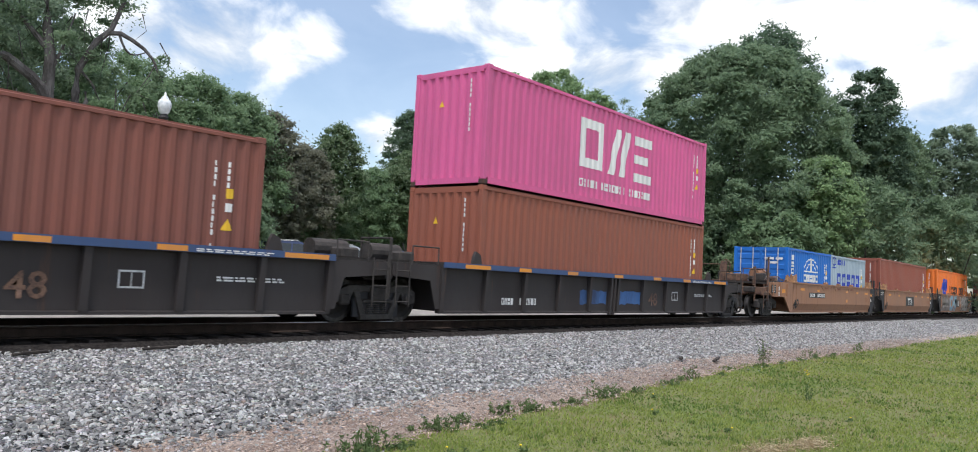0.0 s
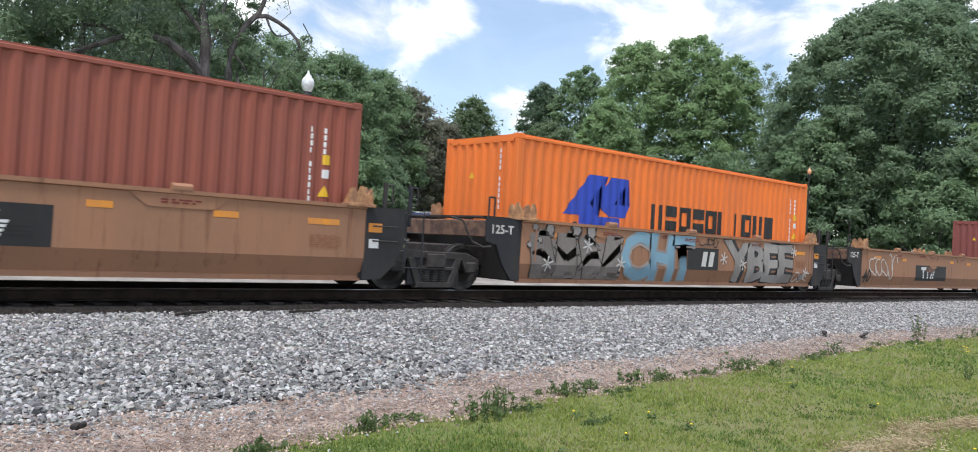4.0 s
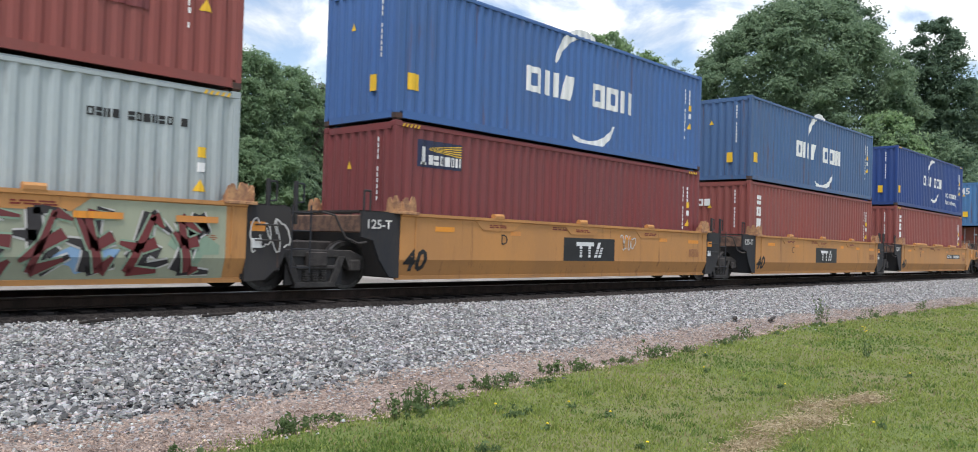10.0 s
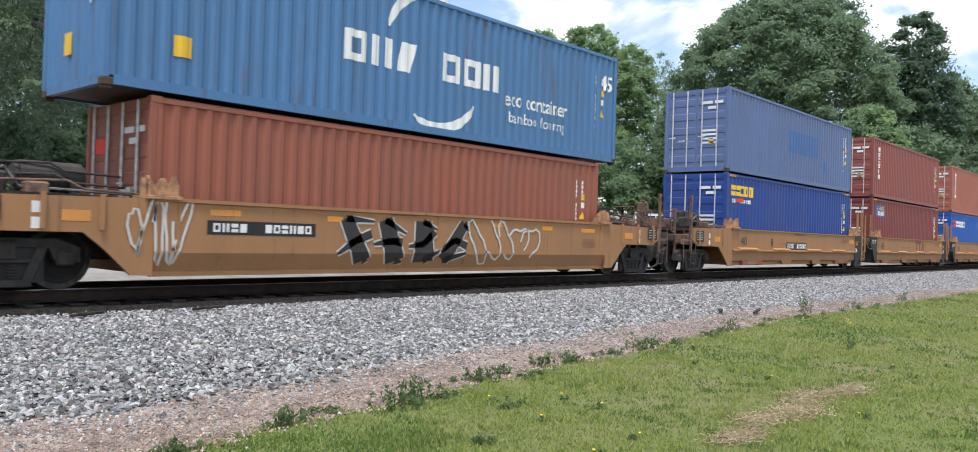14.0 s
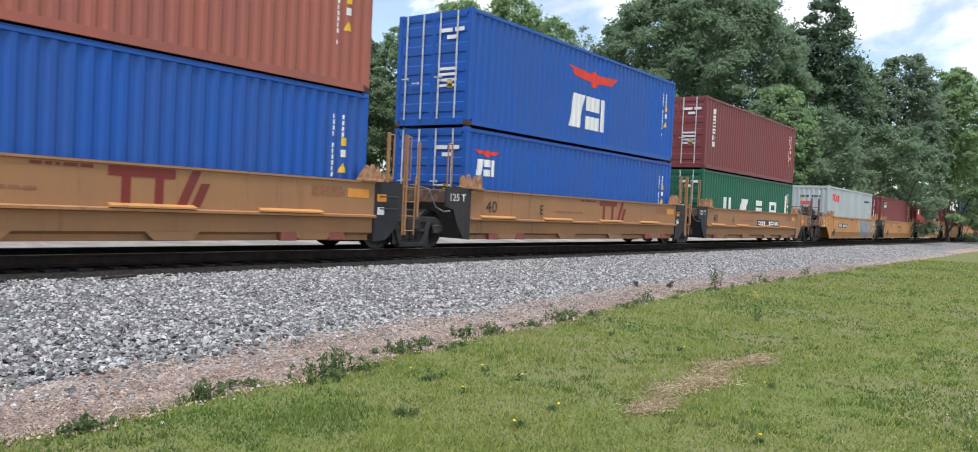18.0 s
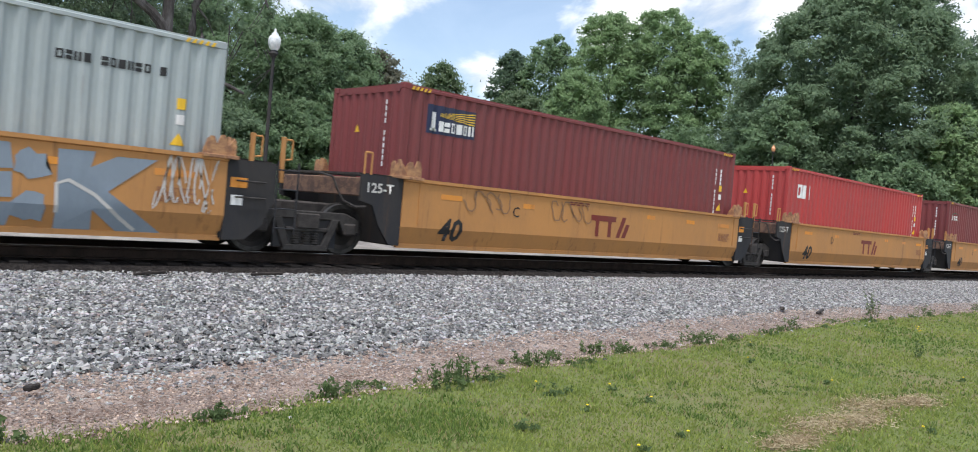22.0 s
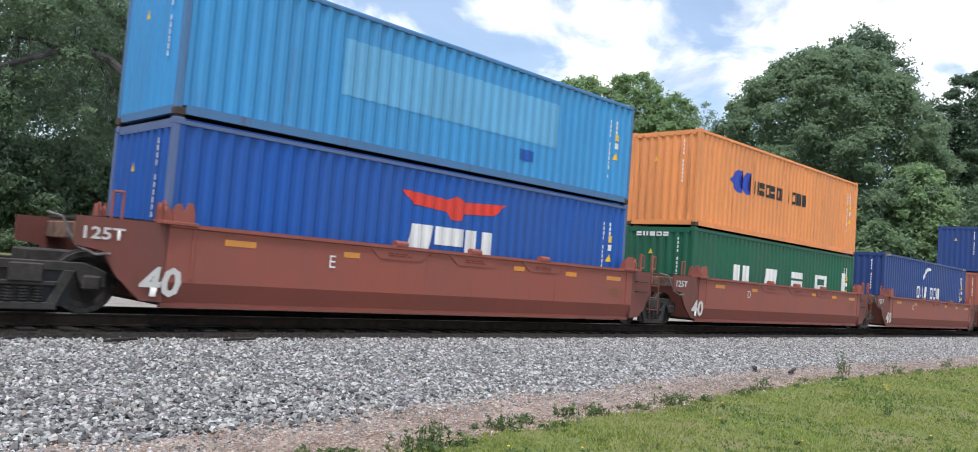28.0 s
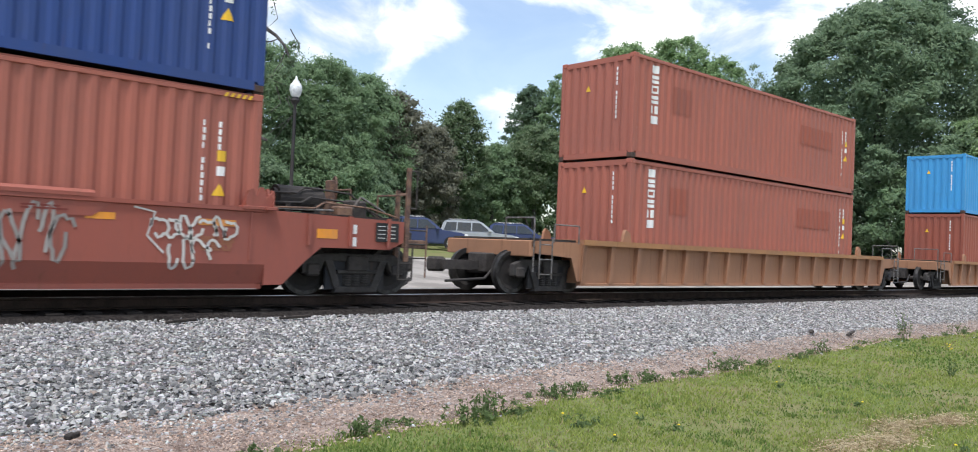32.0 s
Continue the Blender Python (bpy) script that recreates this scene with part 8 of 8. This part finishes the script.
def lumps(x, y, z, r):
    """Angular crushed stones: a small upper and a larger lower four-sided face, jittered and tilted."""
    m = len(x)
    turn = rng.uniform(0, 2 * np.pi, (m, 1))
    a = turn + np.array([[0, 1.571, 3.142, 4.712]]) + rng.uniform(-0.5, 0.5, (m, 4))
    b = turn + np.array([[0, 1.571, 3.142, 4.712]]) + rng.uniform(-0.35, 0.35, (m, 4))
    ru, rl = rng.uniform(0.35, 0.85, (m, 4)), rng.uniform(0.75, 1.15, (m, 4))
    long = rng.uniform(0.75, 1.45, (m, 1))
    vx = np.concatenate([ru * np.cos(a), rl * np.cos(b)], 1) * long
    vy = np.concatenate([ru * np.sin(a), rl * np.sin(b)], 1)
    vz = np.concatenate([rng.uniform(0.10, 0.46, (m, 4)), rng.uniform(-0.5, -0.2, (m, 4))], 1)
    c, s = np.cos(turn * 3), np.sin(turn * 3)
    tilt = rng.normal(size=(m, 2)) * 0.20
    vz = vz + vx * tilt[:, :1] + vy * tilt[:, 1:]
    v = np.stack([c * vx - s * vy, s * vx + c * vy, vz], -1) * r[:, None, None] * 1.2
    v += np.stack([x, y, z], 1)[:, None]
    f = (np.arange(m)[:, None, None] * 8 + PRISM_F[None]).reshape(-1, 4)
    return v.reshape(-1, 3), f


n = 150000
sx = rng.uniform(0, 1, n) ** 1.9 * 62 - 1.5
se = np.array([stone_edge(x) for x in np.linspace(-2, 62, 640)])
sy0 = np.interp(sx, np.linspace(-2, 62, 640), se)
u = rng.random(n)
sy = sy0 + 0.35 + (11.95 - sy0) * u
stray = rng.random(n) < 0.14
sy = np.where(stray, sy0 + 0.6 - np.abs(rng.normal(size=n)) * 0.52, sy)
sr = rng.uniform(0.010, 0.027, n) * (1 + sx * 0.008) * np.where(stray, 0.75, 1.0)
sz = np.array([ground_z(x, y) for x, y in zip(sx, sy)]) + np.where(stray, 0.008, 0.024) + sr * 0.75 * rng.random(n)
ok = (sy < 11.9)
v, f = lumps(sx[ok], sy[ok], sz[ok], sr[ok])
stones = tagged(part("ballast_stones", mesh_from("ballast_stones", v, f), STONE, None), "loose grey and white crushed ballast stones", "stones", kind="stuff")
near_ballast = bpy.data.objects["ballast"]
kinds = []
for k in range(8):
    v, f = lumps(np.zeros(1), np.zeros(1), np.zeros(1), np.array([0.034]))
    kinds.append(mesh_from("stone", v, f))
for k in range(280):
    x, y = random.uniform(1.5, 6.0), random.uniform(6.4, 8.2)
    if y > stone_edge(x):
        s = part("stone", kinds[k % 8], STONE, near_ballast)
        s.matrix_basis = pose(x, y, ground_z(x, y) + 0.062, random.uniform(-20, 20), random.uniform(-20, 20), random.uniform(0, 360))

# chips and grit on the dirt
n = 26000
cx = rng.uniform(0, 1, n) ** 1.6 * 34 - 1.0
cg = np.array([grass_edge(x) for x in cx])
cs = np.array([stone_edge(x) for x in cx])
cy = cg - 0.15 + (cs + 0.5 - cg) * rng.random(n)
v, f = lumps(cx, cy, np.array([ground_z(x, y) for x, y in zip(cx, cy)]) + 0.012, rng.uniform(0.006, 0.016, n))
GRIT = material("dirt_grit", (0.46, 0.36, 0.29), (0.22, 0.15, 0.115), rough=0.95, scale=5.0, vary=0.45, island=True)
tagged(part("dirt_grit", mesh_from("dirt_grit", v, f), GRIT, None), "brown grit and bark chips on the dirt strip", "grit", kind="stuff")
# straw in the worn patches, wood chips on the dirt


def chips(name, x, y, long, mat, label, category):
    """Flat slivers lying about, each a thin four-sided plate."""
    m = len(x)
    a = rng.uniform(0, np.pi, m)
    L, w = long * rng.uniform(0.5, 1.3, m), long * rng.uniform(0.10, 0.26, m)
    z = np.array([ground_z(p, q) for p, q in zip(x, y)]) + rng.uniform(0.012, 0.030, m)
    d = np.stack([np.cos(a) * L, np.sin(a) * L, rng.normal(size=m) * L * 0.22], 1)
    s = np.stack([-np.sin(a) * w, np.cos(a) * w, rng.normal(size=m) * w * 0.5], 1)
    c = np.stack([x, y, z], 1)
    v = np.stack([c - d - s, c + d - s * 0.6, c + d + s, c - d + s * 0.8], 1).reshape(-1, 3)
    tagged(part(name, mesh_from(name, v, np.arange(m * 4).reshape(-1, 4)), mat, None), label, category, kind="stuff")


pick = rng.integers(0, len(DRY), 5000)
dd = np.array(DRY)[pick]
STRAW = leaf_material("dry_straw", (0.64, 0.55, 0.38), (0.33, 0.25, 0.15), 0.2, 2.0)
chips("straw", dd[:, 0] + rng.normal(size=5000) * dd[:, 2] * 0.6, dd[:, 1] + rng.normal(size=5000) * dd[:, 2] * 0.24, 0.022, STRAW, "pale dry straw lying in worn lawn patches", "straw")
n = 42000
cx = rng.uniform(0, 1, n) ** 1.5 * 34 - 1.0
cg = np.array([grass_edge(x) for x in cx])
cs = np.array([stone_edge(x) for x in cx])
cy = cg - 0.05 + (cs + 0.35 - cg) * rng.beta(1.2, 1.4, n)
CHIP = leaf_material("bark_chips", (0.60, 0.53, 0.485), (0.22, 0.17, 0.145), 0.2, 1.6)
chips("wood_chips", cx, cy, 0.017 * (1 + 0.02 * np.clip(cx, 0, 30)), CHIP, "brown and pale bark chips on the dirt strip", "wood chips")

n = 700
CLOVER = paint("white_clover_heads", (0.72, 0.72, 0.66), 0.0, 0.8)
chips("clover_heads", rng.uniform(5.8, 13.0, n), 0.55 + rng.gamma(2.0, 0.22, n), 0.008, CLOVER, "tiny white clover heads dotted over the lawn", "clover")

# litter on the ballast
OLD_WOOD = material("weathered_wood", (0.045, 0.036, 0.030), (0.022, 0.018, 0.016), rough=0.95, scale=6.0, bump=0.5)
for x, y, turn, L in ((16.0, 7.05, 15, 0.55), (6.2, 11.35, -8, 0.5), (4.4, 11.3, 5, 0.45), (15.3, 7.5, 30, 0.3), (1.6, 5.9, 40, 0.08)):
    bm = boxes((-L / 2, L / 2, -0.025, 0.03, 0.0, 0.035), (-L * 0.3, L * 0.45, -0.05, -0.02, 0.01, 0.05), bevel=0.008)
    ob = part("wood_scrap", bm, OLD_WOOD, None)
    ob.matrix_basis = pose(x, y, ground_z(x, y) + 0.06, 4, -3, turn)
    tagged(ob, "dark weathered wood scrap lying on the ballast", "wood scrap", "scraps on the ballast")

# ---- movement ----
def travel(t):
    """How far the train has come, in metres, at t seconds."""
    return 13.7539 * t + 0.5812 * (t / 10) ** 2 + 0.1834 * (t / 10) ** 3


def motions():
    for ob, x, z in TRAIN:
        walk(ob, [(t, pose(x - travel(t), TRACK_Y, z)) for t in range(33)])
    for axle, x, ax in WHEELS:
        # the wheels roll while their truck passes before the eye; far off they only ride along
        t0 = max(0.0, min(31.9, (x - 42.0) / 14.0))
        t1 = max(t0 + 0.1, min(32.0, (x + 4.0) / 13.8))
        times = [0.0] if t0 > 0 else []
        times += [t0 + k / 30 for k in range(int((t1 - t0) * 30) + 1)]
        if times[-1] < 32.0:
            times.append(32.0)
        rows = []
        for t in times:
            s = travel(min(max(t, t0), t1)) / 0.463
            rows.append((t, pose(ax, 0, 0.463, 0, -math.degrees(s), 0)))
        walk(axle, rows)


motions()
